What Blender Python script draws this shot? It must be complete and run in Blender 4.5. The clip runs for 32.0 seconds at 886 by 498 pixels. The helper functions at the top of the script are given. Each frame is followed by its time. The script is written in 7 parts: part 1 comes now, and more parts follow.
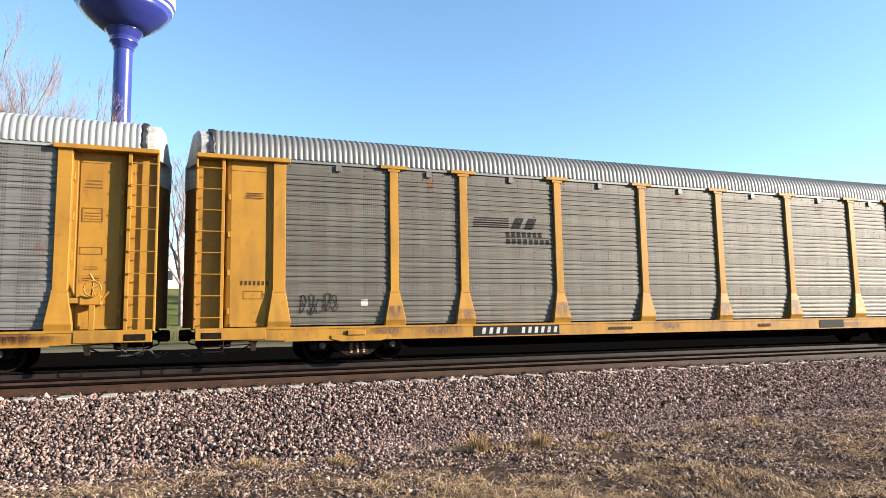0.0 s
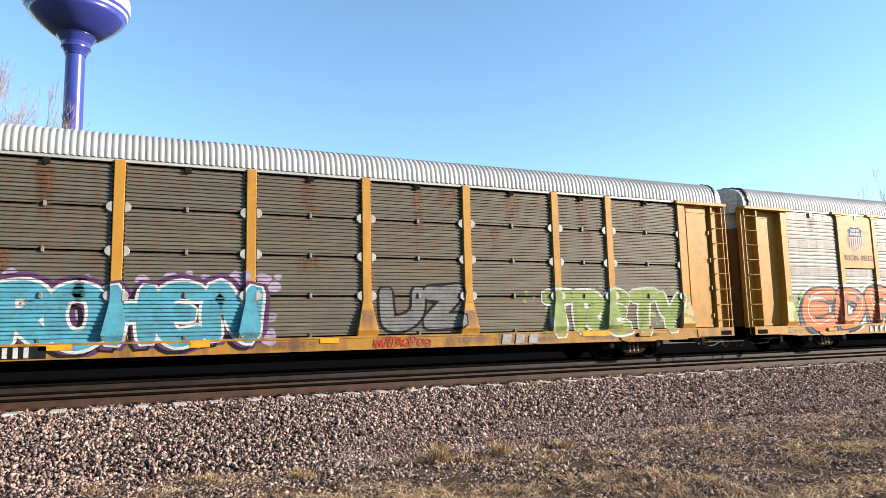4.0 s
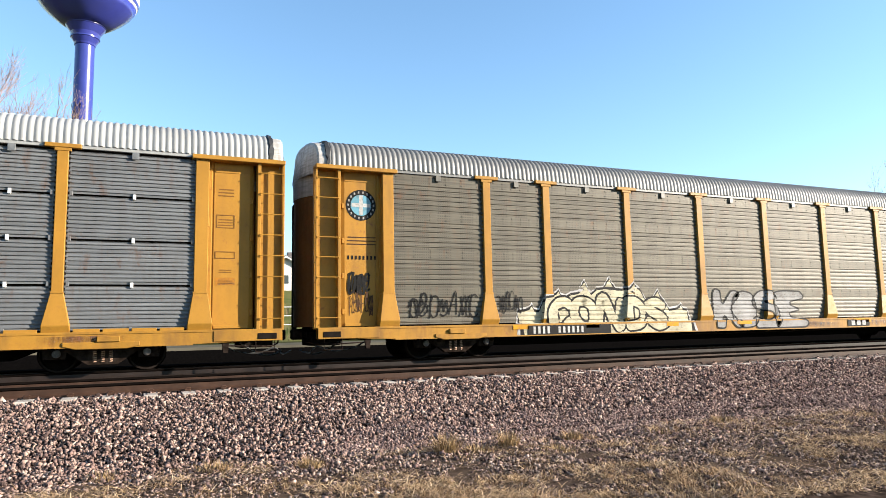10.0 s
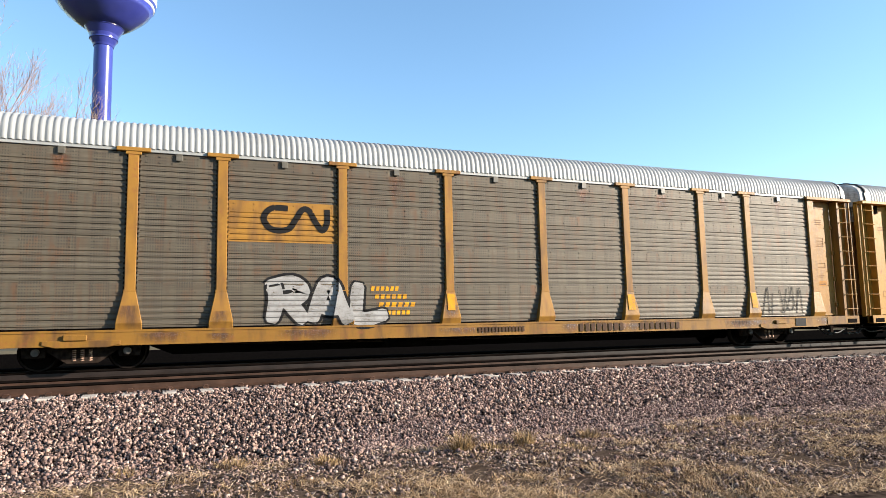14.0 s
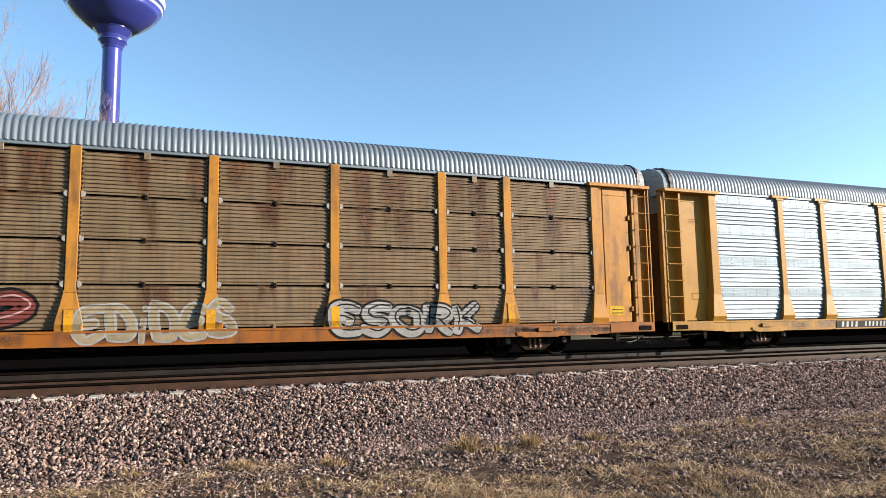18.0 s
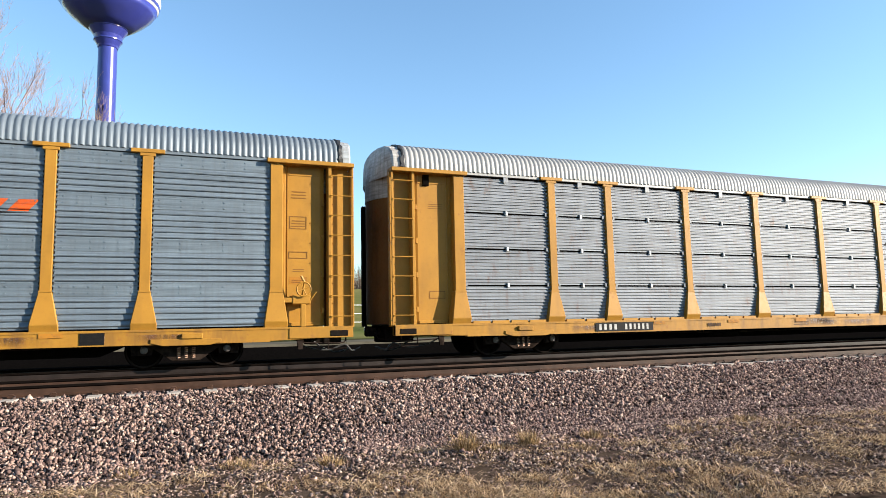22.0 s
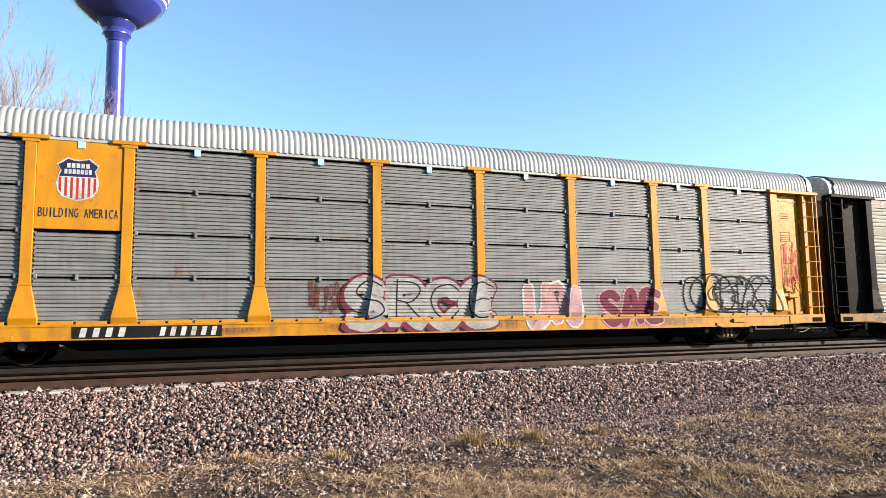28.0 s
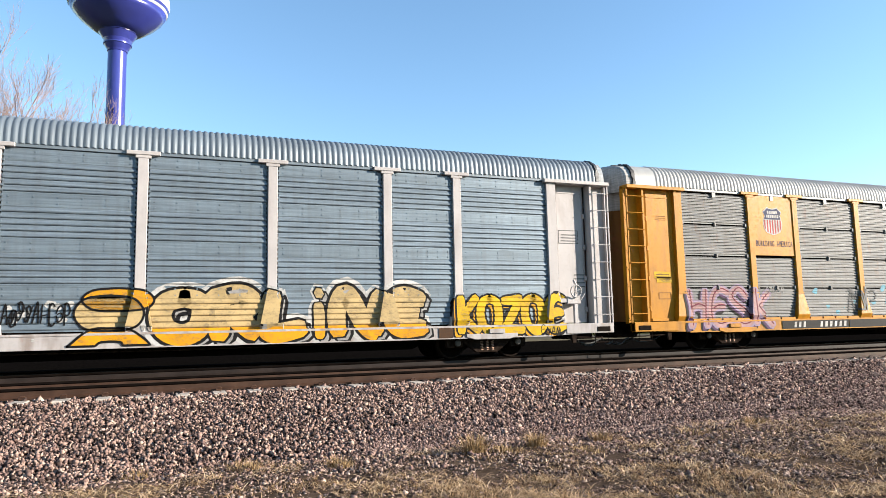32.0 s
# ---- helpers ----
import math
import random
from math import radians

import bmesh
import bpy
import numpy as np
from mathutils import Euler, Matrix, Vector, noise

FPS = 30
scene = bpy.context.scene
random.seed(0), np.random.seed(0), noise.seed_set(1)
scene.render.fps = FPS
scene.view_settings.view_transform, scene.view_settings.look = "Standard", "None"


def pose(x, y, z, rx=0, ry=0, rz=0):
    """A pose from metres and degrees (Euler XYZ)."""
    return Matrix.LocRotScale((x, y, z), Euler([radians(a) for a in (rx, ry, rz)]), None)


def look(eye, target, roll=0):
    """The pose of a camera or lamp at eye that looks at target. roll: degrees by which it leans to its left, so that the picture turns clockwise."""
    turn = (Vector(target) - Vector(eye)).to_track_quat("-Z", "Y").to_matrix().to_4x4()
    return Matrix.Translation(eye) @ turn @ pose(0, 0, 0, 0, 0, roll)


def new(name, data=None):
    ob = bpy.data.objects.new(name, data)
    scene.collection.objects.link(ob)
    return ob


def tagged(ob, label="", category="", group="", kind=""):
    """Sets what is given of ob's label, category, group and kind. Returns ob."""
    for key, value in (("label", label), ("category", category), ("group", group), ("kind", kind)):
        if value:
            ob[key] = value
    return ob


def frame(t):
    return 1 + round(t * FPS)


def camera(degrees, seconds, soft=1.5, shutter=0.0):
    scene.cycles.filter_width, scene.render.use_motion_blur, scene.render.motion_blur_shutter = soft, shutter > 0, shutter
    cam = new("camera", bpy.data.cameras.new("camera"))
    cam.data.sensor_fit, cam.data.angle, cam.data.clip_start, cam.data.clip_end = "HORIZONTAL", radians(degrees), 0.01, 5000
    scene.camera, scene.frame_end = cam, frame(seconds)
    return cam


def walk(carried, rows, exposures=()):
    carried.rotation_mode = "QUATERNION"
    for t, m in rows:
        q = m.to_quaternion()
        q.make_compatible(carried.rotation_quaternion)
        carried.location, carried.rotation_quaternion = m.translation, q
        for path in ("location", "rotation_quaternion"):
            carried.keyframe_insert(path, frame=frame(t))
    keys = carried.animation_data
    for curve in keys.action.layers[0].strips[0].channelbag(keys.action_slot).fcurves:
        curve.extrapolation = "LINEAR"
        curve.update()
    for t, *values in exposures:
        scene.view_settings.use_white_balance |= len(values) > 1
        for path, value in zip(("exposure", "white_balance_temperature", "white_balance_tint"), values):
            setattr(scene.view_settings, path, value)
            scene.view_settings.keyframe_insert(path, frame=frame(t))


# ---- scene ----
# ---------------------------------------------------------------- camera
EYE = (0.0, -18.101, 0.854)
PATH = [
    (0, -20.91, 6.40, 0.98), (0.5, -21.53, 6.76, 0.92), (1, -21.48, 7.07, 0.62), (1.5, -22.32, 7.22, 0.75),
    (2, -23.00, 7.28, 1.01), (2.5, -22.47, 7.34, 1.28), (4.5, -24.51, 7.13, 1.42), (5, -23.82, 7.00, 0.97),
    (5.5, -23.48, 6.90, 1.26), (6, -23.93, 6.73, 2.30), (6.5, -24.43, 6.69, 1.80), (7, -24.11, 6.65, 1.33),
    (7.5, -23.93, 6.57, 1.35), (8, -23.50, 6.43, 1.12), (8.5, -23.20, 6.48, 1.49), (9, -23.24, 6.44, 1.66),
    (9.5, -23.19, 6.46, 1.41), (10, -23.56, 6.47, 1.10), (10.5, -23.17, 6.67, 1.40), (11, -22.83, 6.68, 1.12),
    (11.5, -22.46, 6.74, 1.21), (12, -22.33, 6.76, 1.21), (12.5, -22.30, 6.59, 1.24), (13, -22.22, 6.43, 1.22),
    (13.5, -22.24, 6.32, 1.04), (15.5, -22.31, 6.31, 1.60), (16, -22.20, 6.37, 1.43), (16.5, -21.98, 6.46, 1.27),
    (17, -21.78, 6.52, 0.77), (17.5, -21.69, 6.50, 0.88), (18, -21.72, 6.46, 0.95), (18.5, -21.73, 6.33, 1.18),
    (19, -21.82, 6.30, 1.04), (19.5, -21.92, 6.29, 1.23), (20, -21.94, 6.26, 1.42), (20.5, -21.92, 6.26, 1.66),
    (21, -21.97, 6.29, 1.31), (21.5, -21.96, 6.30, 1.11), (22, -21.94, 6.35, 1.17), (22.5, -21.91, 6.39, 1.37),
    (23, -21.91, 6.51, 1.19), (23.5, -21.88, 6.54, 1.34), (24, -21.88, 6.57, 1.37), (24.5, -21.84, 6.52, 1.16),
    (26.5, -21.54, 6.05, 0.77), (27, -21.47, 5.96, 0.94), (27.5, -21.43, 5.97, 0.68), (28, -21.41, 5.97, 0.82),
    (28.5, -21.36, 5.96, 0.76), (29, -21.34, 5.97, 0.99), (29.5, -21.30, 5.98, 0.99), (30, -21.31, 5.97, 0.94),
    (30.5, -21.25, 6.04, 1.16), (31, -21.21, 6.27, 1.31), (31.5, -21.20, 6.39, 1.28), (32, -21.28, 6.53, 1.19)
]
cam = camera(66.0, 32.0, soft=0.55)
walk(cam, [(t, pose(*EYE, 90 + p, r, y)) for t, y, p, r in PATH], exposures=[(t, e, 6020, 4) for t, e in (
    (0, 1.85), (3, 1.83), (5, 1.80), (7, 1.82), (9, 1.82), (11, 1.88), (13, 1.81), (16, 1.78), (17, 1.62), (18, 1.58), (19, 1.81), (21, 1.83), (22, 1.74), (23, 1.71), (24, 1.58), (27, 1.87), (28, 1.88), (30, 1.79), (32, 1.76))])

# ---------------------------------------------------------------- light
SUN_EL, SUN_AZ = 18.5, 30.0     # azimuth: degrees from the track's direction towards the near side
sun_dir = Vector((math.cos(radians(SUN_EL)) * math.cos(radians(SUN_AZ)),
                  -math.cos(radians(SUN_EL)) * math.sin(radians(SUN_AZ)), math.sin(radians(SUN_EL))))
world = bpy.data.worlds.new("world")
scene.world = world
world.use_nodes = True
wn = world.node_tree.nodes
sky = wn.new("ShaderNodeTexSky")
sky.sky_type = "NISHITA"
sky.sun_disc = False
sky.sun_elevation = radians(SUN_EL)
sky.sun_rotation = math.atan2(sun_dir.x, sun_dir.y)
sky.air_density, sky.dust_density, sky.ozone_density = 1.08, 0.15, 2.3
wn["Background"].inputs[1].default_value = 0.082
world.node_tree.links.new(sky.outputs[0], wn["Background"].inputs[0])
sun = new("sun", bpy.data.lights.new("sun", "SUN"))
sun.data.energy, sun.data.angle, sun.data.color = 5.0, radians(0.5), (1.0, 0.83, 0.68)
sun.matrix_world = look(tuple(sun_dir * 50), (0, 0, 0))


# ---------------------------------------------------------------- materials
class Mat:
    """A small builder for node materials."""

    def __init__(self, name, rough=0.6, metal=0.0):
        self.m = bpy.data.materials.new(name)
        self.m.use_nodes = True
        self.n, self.l = self.m.node_tree.nodes, self.m.node_tree.links
        self.b = self.n["Principled BSDF"]
        self.b.inputs["Roughness"].default_value = rough
        self.b.inputs["Metallic"].default_value = metal
        if rough > 0.76:
            self.b.inputs["Specular IOR Level"].default_value = 0.0
        tc, oi = self.n.new("ShaderNodeTexCoord"), self.n.new("ShaderNodeObjectInfo")
        mul, add = self.n.new("ShaderNodeVectorMath"), self.n.new("ShaderNodeVectorMath")
        mul.operation, add.operation = "SCALE", "ADD"
        mul.inputs[0].default_value = (37.0, 19.0, 53.0)
        self.l.new(oi.outputs["Random"], mul.inputs["Scale"])
        self.l.new(tc.outputs["Object"], add.inputs[0])
        self.l.new(mul.outputs[0], add.inputs[1])
        self.co, self.raw, self.rand = add.outputs[0], tc.outputs["Object"], oi.outputs["Random"]

    def noise(self, scale, detail=4.0, stretch=(1, 1, 1), rough=0.55, raw=False):
        mp, t = self.n.new("ShaderNodeMapping"), self.n.new("ShaderNodeTexNoise")
        mp.inputs["Scale"].default_value = stretch
        t.inputs["Scale"].default_value, t.inputs["Detail"].default_value = scale, detail
        t.inputs["Roughness"].default_value = rough
        self.l.new(self.raw if raw else self.co, mp.inputs["Vector"])
        self.l.new(mp.outputs[0], t.inputs["Vector"])
        return t.outputs["Fac"]

    def ramp(self, fac, *stops):
        r = self.n.new("ShaderNodeValToRGB")
        e = r.color_ramp.elements
        while len(e) < len(stops):
            e.new(0.5)
        for s, (p, c) in zip(e, stops):
            s.position = p
            s.color = (*c, 1) if len(c) == 3 else c
        self.l.new(fac, r.inputs[0])
        return r.outputs[0]

    def grey(self, fac, lo, hi, a=0.0, b=1.0):
        return self.ramp(fac, (lo, (a, a, a)), (hi, (b, b, b)))

    def mix(self, fac, a, b, mode="MIX"):
        x = self.n.new("ShaderNodeMixRGB")
        x.blend_type = mode
        for i, v in enumerate((fac, a, b)):
            if isinstance(v, (int, float)):
                x.inputs[i].default_value = v
            elif isinstance(v, tuple):
                x.inputs[i].default_value = (*v, 1)
            else:
                self.l.new(v, x.inputs[i])
        return x.outputs[0]

    def colour(self, c):
        if isinstance(c, tuple):
            self.b.inputs["Base Color"].default_value = (*c, 1)
        else:
            self.l.new(c, self.b.inputs["Base Color"])
        return self

    def roughness(self, s):
        self.l.new(s, self.b.inputs["Roughness"])
        return self

    def bump(self, fac, strength=0.3, dist=0.01):
        u = self.n.new("ShaderNodeBump")
        u.inputs["Strength"].default_value, u.inputs["Distance"].default_value = strength, dist
        self.l.new(fac, u.inputs["Height"])
        self.l.new(u.outputs[0], self.b.inputs["Normal"])
        return self


def shade(c, k):
    return tuple(v * k for v in c)


def paint(name, c, rust=0.3, rough=0.5, grime=0.35):
    """Weathered paint: fading, soot that has run down, rust patches."""
    m = Mat(name, rough)
    m.b.inputs["Specular IOR Level"].default_value = min(0.18, 0.02 + 0.8 * c[0])
    big, fine = m.noise(0.9, 5), m.noise(14, 5)
    runs = m.noise(1.6, 3, (2, 2, 0.5))
    col = m.mix(m.grey(big, 0.35, 0.7), c, shade(c, 0.82))
    col = m.mix(m.grey(runs, 0.46, 0.70, 0, grime), col, shade((0.075, 0.04, 0.02), min(1.0, 0.1 + 4 * c[0])))
    col = m.mix(m.grey(fine, 0.55, 0.8, 0, 0.35), col, shade(c, 0.62))
    if rust:
        spots = m.mix(1.0, m.grey(m.noise(5.0, 8, rough=0.7), 0.60 - 0.12 * rust, 0.74 - 0.06 * rust), m.grey(m.noise(0.7, 3), 0.4, 0.62), "MULTIPLY")
        col = m.mix(spots, col, (0.16, 0.055, 0.022))
    m.colour(col).roughness(m.grey(fine, 0.3, 0.7, rough - 0.1, rough + 0.2)).bump(fine, 0.15, 0.004)
    return m.m


def sheet(name, c, metal=0.6, rough=0.42, rust=0.3, grime=0.4, holes=0.0):
    """Galvanised side sheet: spangle, streaks along the ribs, grime running down, rust from the seams."""
    m = Mat(name, rough, metal)
    m.b.inputs["Specular IOR Level"].default_value = 0.22
    along = m.noise(2.4, 6, (0.22, 1, 9), 0.65)
    scuff = m.noise(7.0, 6, (0.5, 1, 2.5), 0.7)
    fine, big = m.noise(30, 4), m.noise(0.6, 3)
    runs = m.noise(2.2, 5, (4, 4, 0.25))
    col = m.mix(m.grey(along, 0.32, 0.68), shade(c, 0.62), shade(c, 1.3))
    col = m.mix(m.grey(scuff, 0.55, 0.75, 0, 0.5), col, shade(c, 1.5))
    col = m.mix(m.grey(runs, 0.45, 0.72, 0, grime), col, (0.06, 0.046, 0.034))
    col = m.mix(m.grey(big, 0.4, 0.7, 0, 0.4), col, shade(c, 0.7))
    if rust:
        r = m.mix(1.0, m.grey(m.noise(4.0, 7, (1.4, 1, 0.5), 0.7), 0.56 - 0.1 * rust, 0.76), m.grey(m.noise(0.8, 2), 0.38, 0.62), "MULTIPLY")
        col = m.mix(r, col, (0.095, 0.044, 0.02))
        # rust that has run down from the seam above
        sz = m.n.new("ShaderNodeSeparateXYZ")
        m.l.new(m.raw, sz.inputs[0])
        head = m.n.new("ShaderNodeMapRange")
        head.inputs["From Min"].default_value, head.inputs["From Max"].default_value = 0.15, 1.0
        m.l.new(sz.outputs["Z"], head.inputs["Value"])
        drip = m.mix(1.0, m.grey(m.noise(5.0, 5, (1.6, 1, 0.16)), 0.60 - 0.16 * rust, 0.84 - 0.1 * rust), head.outputs[0], "MULTIPLY")
        col = m.mix(m.mix(1.0, drip, m.grey(m.noise(0.9, 2), 0.35, 0.6), "MULTIPLY"), col, (0.085, 0.038, 0.017))
    if holes:
        # punched slots in upright columns
        sep = m.n.new("ShaderNodeSeparateXYZ")
        m.l.new(m.raw, sep.inputs[0])
        def teeth(out, freq, cut):
            a, b, c2 = (m.n.new("ShaderNodeMath") for _ in range(3))
            a.operation, b.operation, c2.operation = "MULTIPLY", "SINE", "GREATER_THAN"
            a.inputs[1].default_value, c2.inputs[1].default_value = freq, cut
            m.l.new(out, a.inputs[0])
            m.l.new(a.outputs[0], b.inputs[0])
            m.l.new(b.outputs[0], c2.inputs[0])
            return c2.outputs[0]
        def both(p, q):
            k = m.n.new("ShaderNodeMath")
            k.operation = "MULTIPLY"
            m.l.new(p, k.inputs[0])
            m.l.new(q, k.inputs[1])
            return k.outputs[0]
        slots = both(both(teeth(sep.outputs["X"], 118.0, -0.1), teeth(sep.outputs["Z"], 92.0, 0.35)), teeth(sep.outputs["X"], 9.5, -0.35))
        col = m.mix(m.mix(1.0, slots, (holes, holes, holes), "MULTIPLY"), col, (0.03, 0.026, 0.022))
    m.colour(col).roughness(m.grey(fine, 0.3, 0.7, rough - 0.08, rough + 0.16)).bump(fine, 0.12, 0.003)
    return m.m


def roof_metal(name, c, metal):
    """Galvanised roof sheet: soft stains, a few darker runs across the arch, scattered rust spots."""
    m = Mat(name, 0.5, metal)
    big, fine = m.noise(0.5, 4), m.noise(26, 4)
    runs = m.noise(3.0, 4, (3.5, 0.3, 0.3))
    col = m.mix(m.grey(big, 0.35, 0.68), shade(c, 0.84), shade(c, 1.12))
    col = m.mix(m.grey(runs, 0.50, 0.74, 0, 0.32), col, shade(c, 0.55))
    col = m.mix(m.grey(m.noise(9.0, 6, rough=0.7), 0.70, 0.78, 0, 0.6), col, (0.07, 0.035, 0.02))
    m.colour(col).roughness(m.grey(fine, 0.3, 0.7, 0.42, 0.6)).bump(fine, 0.1, 0.003)
    return m.m


def plain(name, c, rough=0.6, metal=0.0, var=0.25, scale=8.0):
    m = Mat(name, rough, metal)
    f = m.noise(scale, 5)
    m.colour(m.mix(m.grey(f, 0.35, 0.68), shade(c, 1 - var), shade(c, 1 + var))).bump(f, 0.2, 0.004)
    return m.m


def islands(name, stops, rough=0.85, scale=20.0):
    """Loose pieces that differ one from another."""
    m = Mat(name, rough)
    g = m.n.new("ShaderNodeNewGeometry")
    col = m.ramp(g.outputs["Random Per Island"], *stops)
    f = m.noise(scale, 4, raw=True)
    m.colour(m.mix(m.grey(f, 0.4, 0.75, 0, 0.4), col, (0.10, 0.075, 0.06))).bump(f, 0.4, 0.01)
    return m.m


M_BLACK = plain("black_paint", (0.014, 0.014, 0.0147), 0.55)
M_DARK = plain("dark_steel", (0.0112, 0.0091, 0.0077), 0.85)
# underframe, trucks and wheels are near black: shade beneath cars is in their colour
M_UNDER = plain("near_black_underframe", (0.0045, 0.0038, 0.0034), 0.9)
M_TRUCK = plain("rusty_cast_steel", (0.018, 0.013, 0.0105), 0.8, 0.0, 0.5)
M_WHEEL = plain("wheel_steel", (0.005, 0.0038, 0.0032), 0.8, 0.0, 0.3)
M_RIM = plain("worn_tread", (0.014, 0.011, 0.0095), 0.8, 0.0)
M_CAP = plain("greasy_bearing_cap", (0.06, 0.05, 0.043), 0.6, 0.0, 0.4)
M_HINGE = plain("hinge_steel", (0.20, 0.19, 0.18), 0.6)
M_CLIP = plain("seam_clip_steel", (0.10, 0.095, 0.09), 0.6)
M_RUBBER = plain("hose_rubber", (0.0126, 0.0126, 0.0126), 0.7)
M_WHITE = plain("white_paint", (0.504, 0.504, 0.49), 0.55, 0.0, 0.12)
M_RAIL = plain("rusty_rail_side", (0.037, 0.0195, 0.0125), 0.48, 0.0, 0.35, 3.0)
M_RAIL.node_tree.nodes["Principled BSDF"].inputs["Specular IOR Level"].default_value = 0.2
# darker copy of the rail side: the train's shade is put into the colour
M_SHADERAIL = plain("shaded_rail_side", (0.015, 0.0105, 0.009), 0.5, 0.0, 0.35, 3.0)
M_SHADERAIL.node_tree.nodes["Principled BSDF"].inputs["Specular IOR Level"].default_value = 0.2
M_RAILTOP = plain("worn_rail_head", (0.028, 0.021, 0.017), 0.8, 0.0, 0.2)
M_RAILHEAD = plain("dark_rail_head", (0.0045, 0.0035, 0.003), 0.8, 0.0, 0.3, 3.0)
M_TIE = plain("concrete_sleeper", (0.308, 0.273, 0.238), 0.9, 0.0, 0.25)
M_STONE = islands("ballast_stone", ((0.0, (0.015, 0.011, 0.0105)), (0.24, (0.075, 0.051, 0.046)), (0.5, (0.175, 0.114, 0.099)), (0.85, (0.305, 0.212, 0.172)), (1.0, (0.43, 0.325, 0.262))))
M_GRASS = islands("dry_grass", ((0.0, (0.05, 0.028, 0.016)), (0.4, (0.17, 0.10, 0.053)), (0.75, (0.36, 0.235, 0.13)), (1.0, (0.55, 0.40, 0.25))), 0.8, 6.0)
M_GRIT = islands("verge_grit", ((0.0, (0.024, 0.017, 0.0155)), (0.4, (0.095, 0.064, 0.052)), (0.75, (0.21, 0.15, 0.124)), (1.0, (0.38, 0.295, 0.25))))
M_FOOT = islands("foot_gravel", ((0.0, (0.03, 0.021, 0.019)), (0.3, (0.115, 0.076, 0.068)), (0.7, (0.225, 0.153, 0.134)), (1.0, (0.40, 0.30, 0.255))))
M_STRAW = islands("bleached_straw", ((0.0, (0.06, 0.035, 0.019)), (0.35, (0.20, 0.124, 0.064)), (0.75, (0.48, 0.33, 0.182)), (1.0, (0.72, 0.54, 0.34))), 0.8, 6.0)
M_TUSSOCK = islands("tussock_grass", ((0.0, (0.07, 0.043, 0.02)), (0.4, (0.20, 0.13, 0.062)), (0.75, (0.37, 0.25, 0.125)), (1.0, (0.56, 0.41, 0.23))), 0.8, 6.0)
# ballast under the train: the train's shade is put into these near-black tones
M_OILY_SHADED = islands("oily_ballast", ((0.0, (0.002, 0.0018, 0.0016)), (0.6, (0.006, 0.005, 0.0045)), (1.0, (0.018, 0.015, 0.013))))
M_BARK = plain("grey_bark", (0.25, 0.185, 0.165), 0.9, 0.0, 0.35, 3.0)
M_TOWER = plain("blue_tower_paint", (0.029, 0.036, 0.195), 0.24, 0.0, 0.12, 0.3)
M_TOWERW = plain("white_tower_paint", (0.562, 0.562, 0.57), 0.4, 0.0, 0.06, 0.3)
M_RED = plain("red_paint", (0.42, 0.028, 0.0245), 0.5)
M_ROAD = plain("pale_road", (0.085, 0.079, 0.06), 0.9, 0.0, 0.2, 0.6)
M_SIDING = plain("white_siding", (0.462, 0.455, 0.434), 0.7, 0.0, 0.08, 2.0)
M_SHINGLE = plain("grey_shingles", (0.112, 0.105, 0.105), 0.9, 0.0, 0.3, 2.0)
M_GLASS = plain("dark_window_glass", (0.03, 0.035, 0.04), 0.08, 0.0, 0.1)
M_BRUSH = islands("brown_brush", ((0.0, (0.07, 0.049, 0.035)), (0.5, (0.119, 0.084, 0.0595)), (1.0, (0.168, 0.126, 0.091))), 0.9, 3.0)


# ---------------------------------------------------------------- mesh helpers
def part(name, bm, material, parent=None, label=""):
    """Link a bmesh as one mesh object under a thing or a part."""
    me = bpy.data.meshes.new(name)
    bm.to_mesh(me)
    bm.free()
    return shared(name, me, material, parent, label)


def shared(name, me, material, parent=None, label="", at=None):
    if material and not me.materials:
        me.materials.append(material)
    ob = new(name, me)
    ob.parent = parent
    if at is not None:
        ob.matrix_basis = at
    return tagged(ob, label) if label else ob


def mesh_of(name, bm, material=None):
    me = bpy.data.meshes.new(name)
    bm.to_mesh(me)
    bm.free()
    if material:
        me.materials.append(material)
    return me


def box(bm, x0, x1, y0, y1, z0, z1, bevel=0.0):
    v = [bm.verts.new((x, y, z)) for x in (x0, x1) for y in (y0, y1) for z in (z0, z1)]
    fs = [bm.faces.new([v[i] for i in q]) for q in ((0, 1, 3, 2), (4, 6, 7, 5), (0, 4, 5, 1), (2, 3, 7, 6), (0, 2, 6, 4), (1, 5, 7, 3))]
    if bevel:
        bmesh.ops.bevel(bm, geom=list({e for f in fs for e in f.edges}), offset=bevel, segments=1, affect="EDGES")
    return bm


def cube(*a, bevel=0.0):
    return box(bmesh.new(), *a, bevel=bevel)


def prism_xz(bm, pts, y0, y1, bevel=0.0):
    """A plate whose outline lies in x, z, from y0 back to y1."""
    a = [bm.verts.new((x, y0, z)) for x, z in pts]
    b = [bm.verts.new((x, y1, z)) for x, z in pts]
    n = len(pts)
    fs = [bm.faces.new(a), bm.faces.new(b[::-1])]
    fs += [bm.faces.new((a[i], b[i], b[(i + 1) % n], a[(i + 1) % n])) for i in range(n)]
    bmesh.ops.recalc_face_normals(bm, faces=fs)
    if bevel:
        bmesh.ops.bevel(bm, geom=list(fs[0].edges), offset=bevel, segments=1, affect="EDGES")
    return bm


